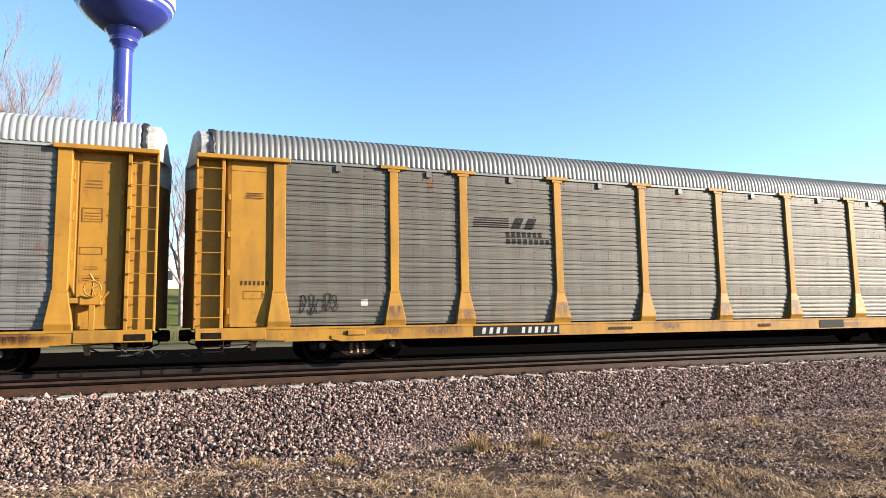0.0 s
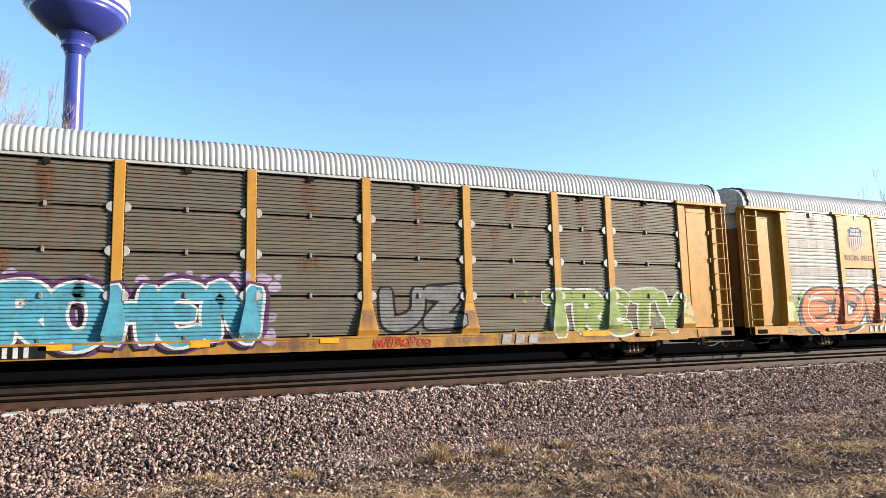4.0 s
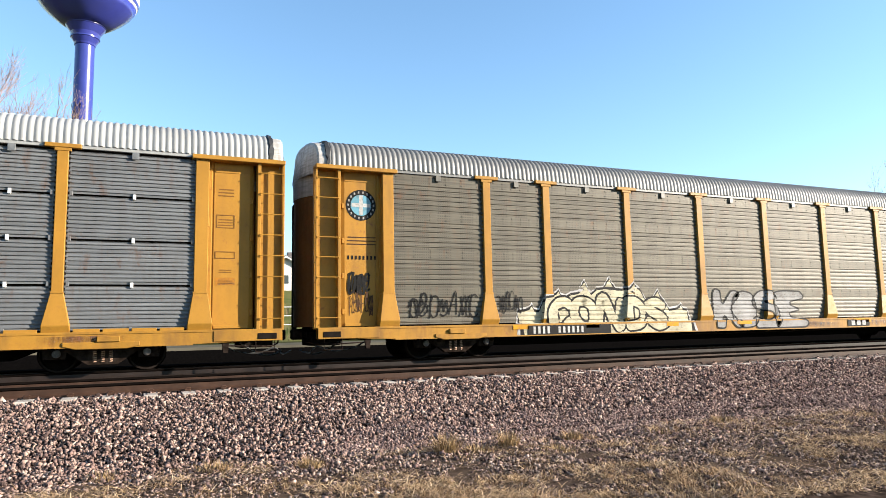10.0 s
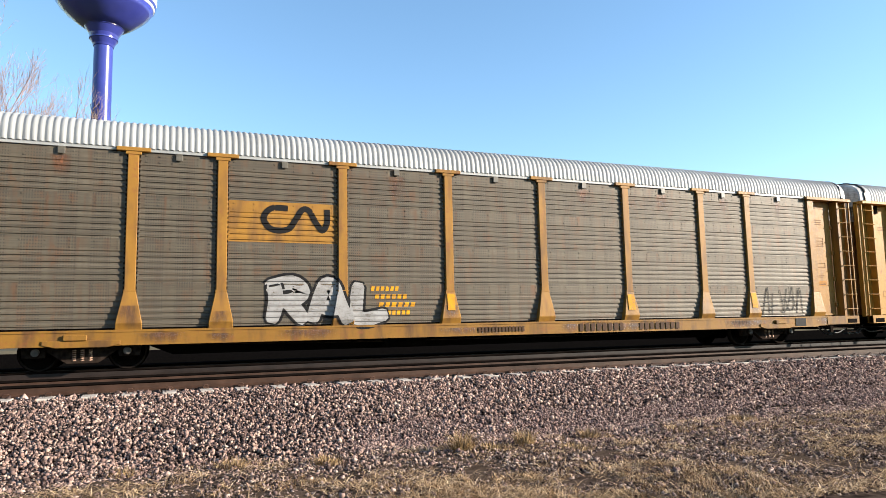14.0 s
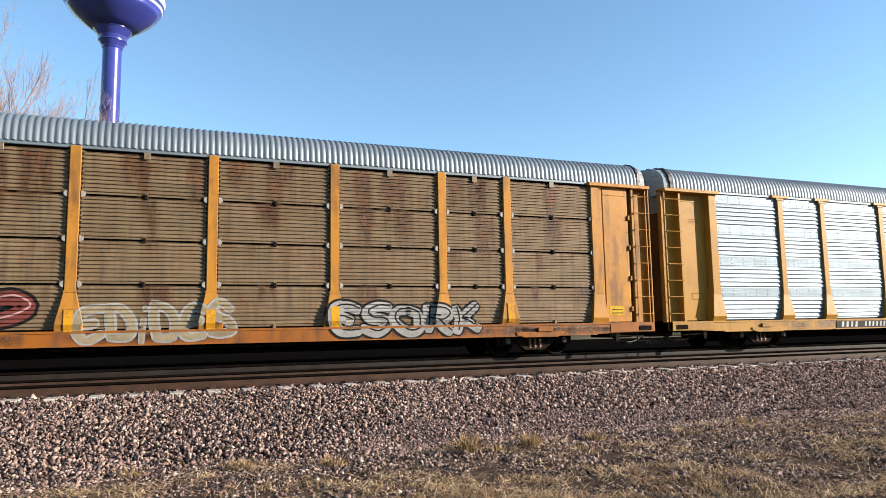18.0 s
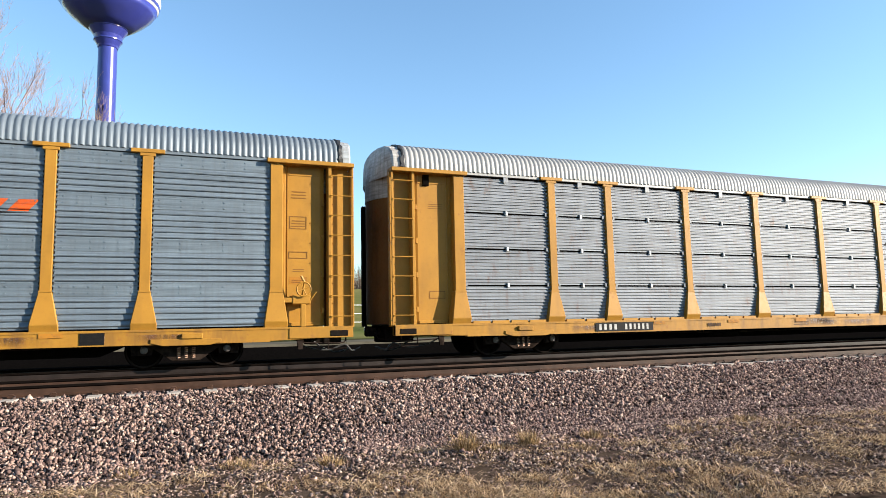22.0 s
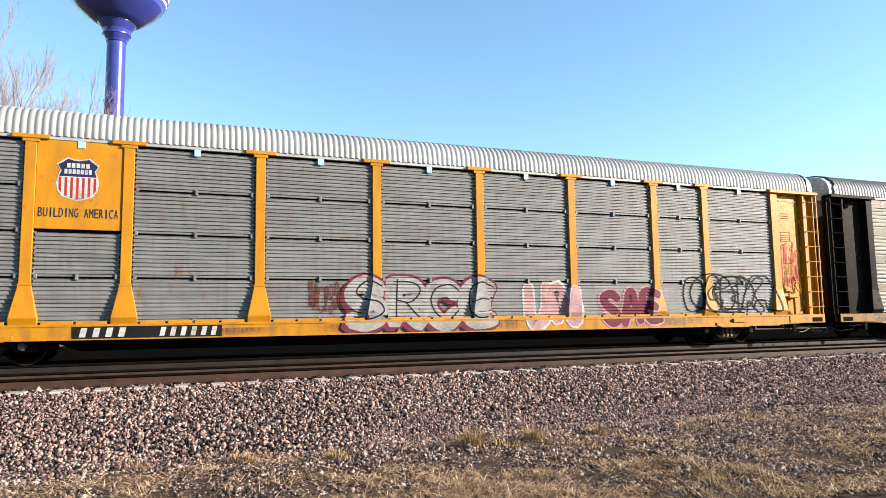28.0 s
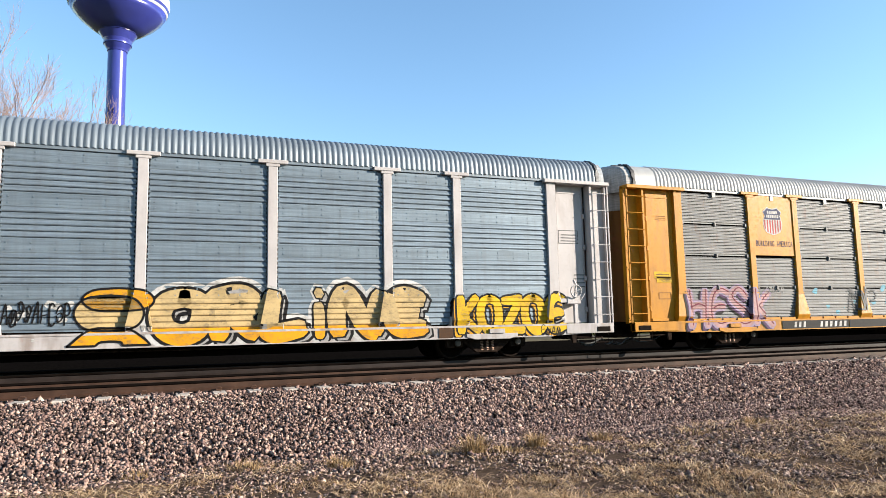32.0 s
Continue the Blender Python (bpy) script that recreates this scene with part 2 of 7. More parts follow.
def tube(bm, pts, r, sides=6, r1=None):
    """A round bar along a line of points, tapering from r to r1."""
    pts = [Vector(p) for p in pts]
    rings = []
    for i, p in enumerate(pts):
        d = (pts[min(i + 1, len(pts) - 1)] - pts[max(i - 1, 0)]).normalized()
        u = d.cross(Vector((0, 0, 1)) if abs(d.z) < 0.9 else Vector((1, 0, 0))).normalized()
        w = d.cross(u)
        rr = r if r1 is None else r + (r1 - r) * i / (len(pts) - 1)
        rings.append([bm.verts.new(p + (u * math.cos(2 * math.pi * k / sides) + w * math.sin(2 * math.pi * k / sides)) * rr) for k in range(sides)])
    for a, b in zip(rings, rings[1:]):
        for k in range(sides):
            bm.faces.new((a[k], a[(k + 1) % sides], b[(k + 1) % sides], b[k]))
    bm.faces.new(rings[0][::-1])
    bm.faces.new(rings[-1])
    return bm


def lathe(bm, prof, sides=24, axis="z"):
    """Turn a profile of (radius, height) about an axis."""
    rings = []
    for r, h in prof:
        ring = []
        for k in range(sides):
            a = 2 * math.pi * k / sides
            c, s = r * math.cos(a), r * math.sin(a)
            ring.append(bm.verts.new((c, s, h) if axis == "z" else (c, h, s)))
        rings.append(ring)
    for a, b in zip(rings, rings[1:]):
        for k in range(sides):
            bm.faces.new((a[k], a[(k + 1) % sides], b[(k + 1) % sides], b[k]))
    bm.faces.new(rings[0])
    bm.faces.new(rings[-1])
    bmesh.ops.recalc_face_normals(bm, faces=bm.faces[:])
    return bm


def smooth(ob):
    for p in ob.data.polygons:
        p.use_smooth = True
    return ob


# ---------------------------------------------------------------- ground and tracks
TRACK_2 = -4.28


def ground_z(x, y):
    """Height of the land: low verge, ballast bank under two tracks, rising lawn behind."""
    if y < -8.3:
        z = -0.9
    elif y < -5.75:
        z = -0.9 + (y + 8.3) / 2.55 * 0.64
    elif y < 2.6:
        z = -0.26
    elif y < 4.2:
        z = -0.26 - (y - 2.6) / 1.6 * 0.35
    elif y < 16:
        z = -0.61 + (y - 4.2) / 11.8 * 0.45
    elif y < 30:
        z = -0.16 + (y - 16) / 14 * 0.2
    elif y < 60:
        z = 0.04 + 5.2 * ((y - 30) / 30) ** 1.05
    else:
        z = 5.24 + min(2.0, (y - 60) * 0.02)
    return z


def ground():
    bm = bmesh.new()
    xs = [-2500, -600, -200, -80, -40] + [i * 1.0 for i in range(-20, 41)] + [60, 100, 200, 600, 2500]
    ys = [-2500, -400, -100, -50, -30, -24] + [-20 + 0.25 * i for i in range(0, 100)] + [6, 8, 11, 14, 16, 19, 22, 26, 30, 34, 38, 43, 48, 54, 60, 70, 90, 130, 250, 700, 2500]
    grid = []
    for x in xs:
        col = []
        for y in ys:
            z = ground_z(x, y)
            if abs(x) < 45 and -16 < y < -8:
                z += 0.05 * noise.noise((x * 0.6, y * 0.6, 0)) + 0.025 * noise.noise((x * 2.3, y * 2.3, 4))
            col.append(bm.verts.new((x, y, z)))
        grid.append(col)
    for a, b in zip(grid, grid[1:]):
        for j in range(len(ys) - 1):
            bm.faces.new((a[j], b[j], b[j + 1], a[j + 1]))
    m = Mat("earth_and_turf", 0.95)
    f, g2 = m.noise(0.35, 6, raw=True), m.noise(9, 6, raw=True)
    sep = m.n.new("ShaderNodeSeparateXYZ")
    m.l.new(m.raw, sep.inputs[0])
    far = m.n.new("ShaderNodeMapRange")
    far.inputs["From Min"].default_value, far.inputs["From Max"].default_value = 26.0, 31.0
    m.l.new(sep.outputs["Y"], far.inputs["Value"])
    dirt = m.mix(m.grey(g2, 0.35, 0.65), (0.014, 0.0105, 0.0085), (0.066, 0.047, 0.037))
    dirt = m.mix(m.grey(f, 0.4, 0.65, 0, 0.5), dirt, (0.12, 0.083, 0.052))
    lawn = m.mix(m.grey(f, 0.35, 0.7), (0.07, 0.085, 0.028), (0.13, 0.12, 0.05))
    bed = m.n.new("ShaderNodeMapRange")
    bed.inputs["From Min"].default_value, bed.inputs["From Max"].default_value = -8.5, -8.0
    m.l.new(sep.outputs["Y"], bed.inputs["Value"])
    # bed below stones and train: shade is put into its near-black colour
    shaded_bed = m.mix(m.grey(g2, 0.35, 0.65), (0.002, 0.0018, 0.0016), (0.0055, 0.0047, 0.0042))
    m.colour(m.mix(far.outputs[0], m.mix(bed.outputs[0], dirt, shaded_bed), lawn)).bump(g2, 0.6, 0.03)
    return tagged(part("ground", bm, m.m), "bare earth verge, trackbed blackened for its shade, and rising winter lawn", "ground", kind="structure")


def rail(y, name, label, side=M_RAIL):
    """A flat-bottomed rail, 0.18 m high, its head at z = 0."""
    half = [(0.0, 0.0), (0.030, 0.0), (0.037, -0.012), (0.037, -0.038), (0.012, -0.052), (0.010, -0.14), (0.025, -0.152), (0.075, -0.168), (0.075, -0.18)]
    prof = half + [(-a, b) for a, b in half[:0:-1]]
    bm = bmesh.new()
    ends = [[bm.verts.new((x, y + a, b)) for a, b in prof] for x in (-160, 260)]
    n = len(prof)
    for i in range(n):
        f = bm.faces.new((ends[0][i], ends[0][(i + 1) % n], ends[1][(i + 1) % n], ends[1][i]))
        top = max(prof[i][1], prof[(i + 1) % n][1]), min(prof[i][1], prof[(i + 1) % n][1])
        f.material_index = 1 if top == (0, 0) else 2 if top[1] > -0.06 else 0
    bmesh.ops.recalc_face_normals(bm, faces=bm.faces[:])
    me = mesh_of("rail", bm, side)
    me.materials.append(M_RAILTOP)
    me.materials.append(M_RAILHEAD)
    return tagged(shared(name, me, None), label, "rail", "rails of the line", "structure")


def sleepers(yc, x0, x1, name):
    bm = bmesh.new()
    prism_xz(bm, [(-0.13, -0.40), (0.13, -0.40), (0.105, -0.19), (-0.105, -0.19)], -1.3, 1.3, 0.012)
    me = mesh_of("sleeper", bm, M_TIE)
    clip = bmesh.new()
    for s in (-1, 1):
        box(clip, -0.05, 0.05, s * 0.84 - 0.03, s * 0.84 + 0.03, -0.19, -0.155, 0.008)
        tube(clip, [(-0.05, s * 0.87, -0.16), (-0.02, s * 0.87, -0.125), (0.03, s * 0.86, -0.125), (0.05, s * 0.83, -0.15)], 0.011, 5)
    cme = mesh_of("rail_clip", clip, M_RAIL)
    top = tagged(new(name), "row of pale concrete sleepers in the ballast", "sleepers", kind="structure")
    n = int((x1 - x0) / 0.61)
    for i in range(n):
        at = pose(x0 + 0.61 * i, yc, 0, 0, 0, random.uniform(-0.8, 0.8))
        ob = shared("sleeper", me, None, top, at=at)
        if yc < -1 and -8 < x0 + 0.61 * i < 40:
            shared("rail_clip", cme, None, ob, "rusty spring clips")
    return top


def stones(name, spots, label, sizes, mat):
    """Loose broken stone, one joined object."""
    bm = bmesh.new()
    tips = [bm.verts.new(p) for p in ((1, 0, 0), (-1, 0, 0), (0, 1, 0), (0, -1, 0), (0, 0, 1), (0, 0, -1))]
    for i in (0, 1):
        for j in (2, 3):
            for q in (4, 5):
                bm.faces.new((tips[i], tips[j], tips[q]) if (i + j + q) % 2 == 0 else (tips[j], tips[i], tips[q]))
    bm.verts.index_update()
    base = np.array([v.co[:] for v in bm.verts])
    tri = np.array([[v.index for v in f.verts] for f in bm.faces])
    bm.free()
    n = len(spots)
    rng = np.random.default_rng(5)
    rad = rng.uniform(*sizes, n)
    q = rng.normal(size=(n, 4))
    q /= np.linalg.norm(q, axis=1)[:, None]
    w, x, y, z = q.T
    rot = np.stack([1 - 2 * (y * y + z * z), 2 * (x * y - z * w), 2 * (x * z + y * w), 2 * (x * y + z * w), 1 - 2 * (x * x + z * z), 2 * (y * z - x * w),
                    2 * (x * z - y * w), 2 * (y * z + x * w), 1 - 2 * (x * x + y * y)], 1).reshape(n, 3, 3)
    stretch = rng.uniform(0.35, 1.7, (n, 1, 3))
    jit = rng.uniform(0.75, 1.45, (n, len(base), 1))
    v = base[None] * stretch * jit
    v = np.einsum("nij,nkj->nki", rot, v) * rad[:, None, None] + np.array(spots)[:, None, :]
    f = tri[None] + (np.arange(n) * len(base))[:, None, None]
    me = bpy.data.meshes.new(name)
    v, f = v.reshape(-1, 3), f.reshape(-1, 3)
    me.vertices.add(len(v))
    me.vertices.foreach_set("co", v.ravel())
    me.loops.add(f.size)
    me.loops.foreach_set("vertex_index", f.ravel())
    me.polygons.add(len(f))
    me.polygons.foreach_set("loop_start", np.arange(0, f.size, 3))
    me.update(calc_edges=True)
    me.materials.append(mat)
    return tagged(new(name, me), label, "ballast", kind="stuff")


def verge_z(x, y):
    return -0.9 + 0.05 * noise.noise((x * 0.6, y * 0.6, 0)) + 0.025 * noise.noise((x * 2.3, y * 2.3, 4))


def ballast():
    rng = np.random.default_rng(2)
    spots, fine = [], []
    # shoulder: dense near, thinner with distance
    for x0, x1, dens in ((-9, 9, 1500), (9, 16, 1400), (16, 26, 1000), (26, 48, 320)):
        n = int((x1 - x0) * 3.4 * dens)
        xs, ys = rng.uniform(x0, x1, n), rng.uniform(-8.75, -5.35, n)
        for x, y in zip(xs, ys):
            edge = -8.25 + 0.35 * noise.noise((x * 0.5, 0, 0)) + (0.25 if x > 8 else 0)
            if y < edge and rng.random() > math.exp((y - edge) / 0.16):
                continue
            if y > -5.66 and abs(((x + 20) / 0.61 + 0.5) % 1 - 0.5) * 0.61 < 0.15:     # the sleepers' ends lie bare
                continue
            if x > 2.5 and y < -7.45 + 0.4 * noise.noise((x * 0.7, y * 0.7, 9)) and rng.random() < 0.85:      # broken fine at the foot of the bank
                fine += [(x + rng.normal(0, 0.04), y + rng.normal(0, 0.04), ground_z(x, y) + rng.uniform(0.0, 0.03)) for i in (0, 1)]
                continue
            spots.append((x, y, ground_z(x, y) + rng.uniform(-0.02, 0.06)))
    a = stones("ballast", spots, "pinkish-grey broken stone ballast on the near bank", (0.0115, 0.0300), M_STONE)
    stones("foot_gravel", fine, "fine reddish-grey gravel at the foot of the bank", (0.009, 0.021), M_FOOT)
    # between the rails and behind
    spots = []
    for x0, x1, y0, y1, dens in ((-10, 40, -5.4, -3.1, 110), (-12, 45, -3.1, 3.2, 42)):
        n = int((x1 - x0) * (y1 - y0) * dens)
        for x, y in zip(rng.uniform(x0, x1, n), rng.uniform(y0, y1, n)):
            spots.append((x, y, ground_z(x, y) + rng.uniform(0.0, 0.05)))
    near = [p for p in spots if p[1] < -3.1]
    stones("track_ballast", near, "dusty stone ballast between the sleepers", (0.03, 0.055), M_STONE)
    stones("oily_ballast", [p for p in spots if p[1] >= -3.1], "oily ballast under the train, blackened further for its shade", (0.03, 0.055), M_OILY_SHADED)
    # strays on the verge, then finer grit everywhere
    spots = []
    for i in range(34000):
        x, y = rng.uniform(-6, 24), -8.15 - abs(rng.normal(0, 1.3 if i % 2 else 0.5))
        if y < -13.2 or (x < 5 and rng.random() < 0.45):
            continue
        spots.append((x, y, verge_z(x, y) + rng.uniform(0.0, 0.014)))
    stones("loose_gravel", spots, "loose gravel scattered on the bare verge", (0.010, 0.030), M_STONE)
    spots = []
    for i in range(62000):
        y = rng.uniform(-13.2, -8.1)
        x = rng.uniform(-0.3, 1.0) * (19.5 + y * 0.2 if y > -11 else 13)
        if noise.noise((x * 0.8, y * 1.3, 11)) < (-0.3 if x < 5 else -0.75):
            continue
        spots.append((x, y, verge_z(x, y) + rng.uniform(0.0, 0.008)))
    stones("grit", spots, "fine grit and pebbles trodden into the verge", (0.007, 0.021), M_GRIT)
    return a


def blades(name, roots, label, mat, width=0.006, arch=(0.6, 1.3)):
    """Grass: every blade is a bent strip of three joints. roots: x, y, z, length, lean, heading."""
    r = np.array(roots)
    n = len(r)
    p, ln, lean, hd = r[:, :3], r[:, 3], r[:, 4], r[:, 5]
    d = np.stack([np.cos(hd), np.sin(hd), np.zeros(n)], 1)
    side = np.stack([-np.sin(hd), np.cos(hd), np.zeros(n)], 1) * width
    up = np.array([0, 0, 1.0])
    mid = p + d * (ln * 0.5 * np.sin(lean * arch[0]))[:, None] + up * (ln * 0.5 * np.cos(lean * arch[0]))[:, None]
    tip = mid + d * (ln * 0.5 * np.sin(lean * arch[1]))[:, None] + up * (ln * 0.5 * np.cos(lean * arch[1]))[:, None]
    v = np.stack([p - side, p + side, mid - side * 0.8, mid + side * 0.8, tip], 1).reshape(-1, 3)
    k = (np.arange(n) * 5)[:, None]
    f = np.concatenate([k + np.array([0, 1, 3]), k + np.array([0, 3, 2]), k + np.array([2, 3, 4])], 0)
    me = bpy.data.meshes.new(name)
    me.vertices.add(len(v))
    me.vertices.foreach_set("co", v.ravel())
    me.loops.add(f.size)
    me.loops.foreach_set("vertex_index", f.ravel())
    me.polygons.add(len(f))
    me.polygons.foreach_set("loop_start", np.arange(0, f.size, 3))
    me.update(calc_edges=True)
    me.materials.append(mat)
    return tagged(new(name, me), label, "grass", kind="stuff")


def grass():
    rng = np.random.default_rng(9)
    flat, turf, pale = [], [], []
    # thin straw lying among the gravel
    for i in range(110000):
        y = rng.uniform(-13.2, -8.0)
        x = rng.uniform(-0.3, 1.0) * (19.5 + y * 0.2 if y > -11 else 13)
        d = noise.noise((x * 0.5, y * 1.1, 7)) + 0.75 * noise.noise((x * 1.9, y * 2.6, 2)) + 0.5 * noise.noise((x * 5, y * 6, 5))
        if d < (0.30 if y < -8.9 else 0.75) and rng.random() > 0.06 * (y < -8.6):
            continue
        flat.append((x, y, verge_z(x, y) + rng.uniform(0.004, 0.03), rng.uniform(0.06, 0.27), rng.uniform(1.25, 1.62), rng.normal(0.3, 0.9) + (3.14 if rng.random() < 0.5 else 0)))
    blades("straw_litter", flat, "bleached broken straw lying on the verge", M_STRAW, 0.0042, (0.9, 1.1))
    # dead turf in clumps that shade the soil between them
    for i in range(10500):
        y = rng.uniform(-13.0, -8.25)
        x = rng.uniform(-0.3, 1.0) * (19.5 + y * 0.2 if y > -11 else 13)
        d = noise.noise((x * 0.45, y * 1.0, 7)) + 0.6 * noise.noise((x * 1.7, y * 2.4, 3))
        thick = y < -10.9 + 0.10 * x and x < 6
        lim = -0.12 if thick else 0.20 if y < -8.9 else 0.36
        if d < lim:
            continue
        rad, hgt = rng.uniform(0.03, 0.10), rng.uniform(0.03, 0.085) * (1.2 if thick else 0.85)
        lay_to = rng.uniform(0, 6.28)
        into = pale if rng.random() < (0.5 if thick else 0.25) else turf
        for j in range(int(rng.uniform(10, 34))):
            a, q = rng.uniform(0, 6.28), rad * math.sqrt(rng.random())
            px, py = x + q * math.cos(a), y + q * math.sin(a)
            into.append((px, py, verge_z(px, py), hgt * rng.uniform(0.5, 1.8), rng.uniform(0.7, 1.62), lay_to + rng.normal(0, 1.1)))
    blades("dead_grass", turf, "clumps of brown dead grass on the verge", M_GRASS, 0.0030, (0.8, 1.15))
    blades("pale_grass", pale, "clumps of bleached dead grass on the verge", M_STRAW, 0.0030, (0.8, 1.15))
    # upright tussocks that fan out
    for cx, cy, rad, hgt, n in ((3.85, -9.3, 0.17, 0.31, 480), (4.85, -9.25, 0.16, 0.26, 400), (4.3, -9.42, 0.25, 0.13, 240), (7.6, -9.3, 0.3, 0.12, 240), (5.4, -9.75, 0.3, 0.12, 260), (6.1, -9.0, 0.18, 0.20, 360), (2.0, -9.2, 0.22, 0.17, 300), (0.9, -8.8, 0.25, 0.16, 280), (9.3, -8.9, 0.25, 0.18, 320), (-0.4, -8.7, 0.18, 0.14, 180)):
        t = []
        for i in range(n):
            a, q = rng.uniform(0, 6.28), rad * math.sqrt(rng.random())
            x, y = cx + q * math.cos(a), cy + q * 0.7 * math.sin(a)
            t.append((x, y, verge_z(x, y), hgt * rng.uniform(0.3, 1.1), rng.uniform(0.02, 0.55) + 0.7 * q / rad * rng.random(), a + rng.uniform(-0.5, 0.5)))
        o = blades("grass_tussock", t, "upright tussock of dry straw-coloured grass", M_TUSSOCK, 0.0026, (0.6, 1.5))
        o["kind"] = ""
        tagged(o, category="grass tussock", group="tussocks on the verge")
        del o["kind"]


# ---------------------------------------------------------------- water tower, trees, house
def water_tower():
    """Ball on a slender flared stem."""
    t = tagged(new("water_tower"), "blue and white ball-shaped water tower on a flared stem", "water tower")
    t.matrix_basis = pose(-7.3, 70, 4.0)
    z0, R = 37.1, 5.78
    bm = lathe(bmesh.new(), [(1.9, -1), (1.9, 0.4), (1.1, 2.5), (1.05, 30.6), (1.07, 30.9)], 32)
    smooth(part("stem", bm, M_TOWER, t))
    bm = lathe(bmesh.new(), [(1.04, 30.7), (1.12, 30.75), (1.2, 31.0), (1.5, 31.55), (1.58, 31.6), (1.58, 31.75), (1.5, 31.8), (1.62, 32.2), (2.15, 33.0), (2.24, 33.02), (2.24, 33.2)], 128)
    part("collar", bm, M_TOWER, t)
    cone = [(2.16, z0 - 4.1), (3.2, z0 - 3.42), (4.2, z0 - 2.62), (4.95, z0 - 1.85), (5.4, z0 - 1.15)]
    smooth(part("bowl", lathe(bmesh.new(), cone, 56), M_TOWER, t))
    top = [(5.4, z0 - 1.15), (5.55, z0 - 0.85), (5.68, z0 - 0.5), (R, 0.0 + z0)]
    for i in range(1, 18):
        a = radians(90 * i / 18)
        top.append((R * math.cos(a), z0 + 5.0 * math.sin(a)))
    top.append((0.05, z0 + 5.0))
    smooth(part("tank", lathe(bmesh.new(), top, 56), M_TOWERW, t, "white upper half of the ball"))
    bm = bmesh.new()
    lathe(bm, [(5.575, z0 - 0.86), (5.70, z0 - 0.5)], 56)
    bmesh.ops.delete(bm, geom=[f for f in bm.faces if len(f.verts) > 4], context="FACES")
    smooth(part("blue_band", bm, M_TOWER, t, "narrow blue band round the ball"))
    # lettering above the band, too little of it shown to read
    for a, e0, e1, mat in ((-118, 5, 13, M_DARK), (-108, 5, 13, M_DARK), (-98, 5, 13, M_DARK), (-88, 5, 13, M_DARK), (-72, 2, 16, M_RED)):
        bm = bmesh.new()
        grid = [[bm.verts.new(((R + 0.03) * math.cos(radians(e)) * math.cos(radians(a + da)), (R + 0.03) * math.cos(radians(e)) * math.sin(radians(a + da)), z0 + 5.03 * math.sin(radians(e)))) for e in (e0, (e0 + e1) / 2, e1)] for da in (0, 3, 6)]
        for p in range(2):
            for q in range(2):
                bm.faces.new((grid[p][q], grid[p + 1][q], grid[p + 1][q + 1], grid[p][q + 1]))
        part("letter_bar", bm, mat, t, "painted lettering bar")
    rng = random.Random(4)
    for i in range(14):
        x, z = rng.uniform(-0.95, -0.2), rng.uniform(20.5, 23.0)
        part("antenna", tube(bmesh.new(), [(x, -1.0, z), (x + rng.uniform(-0.25, 0.25), -1.3, z + rng.uniform(0.6, 1.6))], 0.03, 4), M_DARK, t, "dark antenna strapped to the stem")
    return t


def bare_tree(x, y, h, seed, spread=0.32, trunk=0.2, lean=0.0, levels=5):
    rng = random.Random(seed)
    t = tagged(new("bare_tree"), "leafless grey-brown tree in winter, many fine twigs", "tree", "bare trees behind the line")
    t.matrix_basis = pose(x, y, ground_z(x, y) - 0.1)
    tr, cr = bmesh.new(), bmesh.new()

    def grow(bm, p, d, ln, r, lev):
        pts = [p]
        n = 4 if lev < 2 else 3
        for i in range(n):
            d = (d + Vector((rng.uniform(-1, 1), rng.uniform(-1, 1), rng.uniform(-0.3, 0.6))) * (0.13 if lev else 0.05)).normalized()
            pts.append(pts[-1] + d * ln / n)
        tube(bm, pts, r, 6 if lev < 2 else 3, r * 0.6)
        if lev >= levels:
            return
        for i in range(rng.choice((3, 4)) if lev else 8):
            f = rng.uniform(0.35, 1.0)
            q = pts[max(1, min(n, int(f * n + 0.5)))]
            side = Vector((rng.uniform(-1, 1), rng.uniform(-1, 1), 0)).normalized()
            nd = (d * rng.uniform(0.8, 1.2) + side * rng.uniform(0.25, 0.6) * (1 + spread) + Vector((0, 0, 0.45))).normalized()
            grow(cr, q, nd, ln * rng.uniform(0.5, 0.72), max(0.007, r * 0.46), lev + 1)

    grow(tr, Vector((0, 0, 0)), Vector((lean, 0, 1)), h * 0.55, trunk, 0)
    part("trunk", tr, M_BARK, t)
    part("crown", cr, M_BARK, t, "bare branches and twigs")
    return t


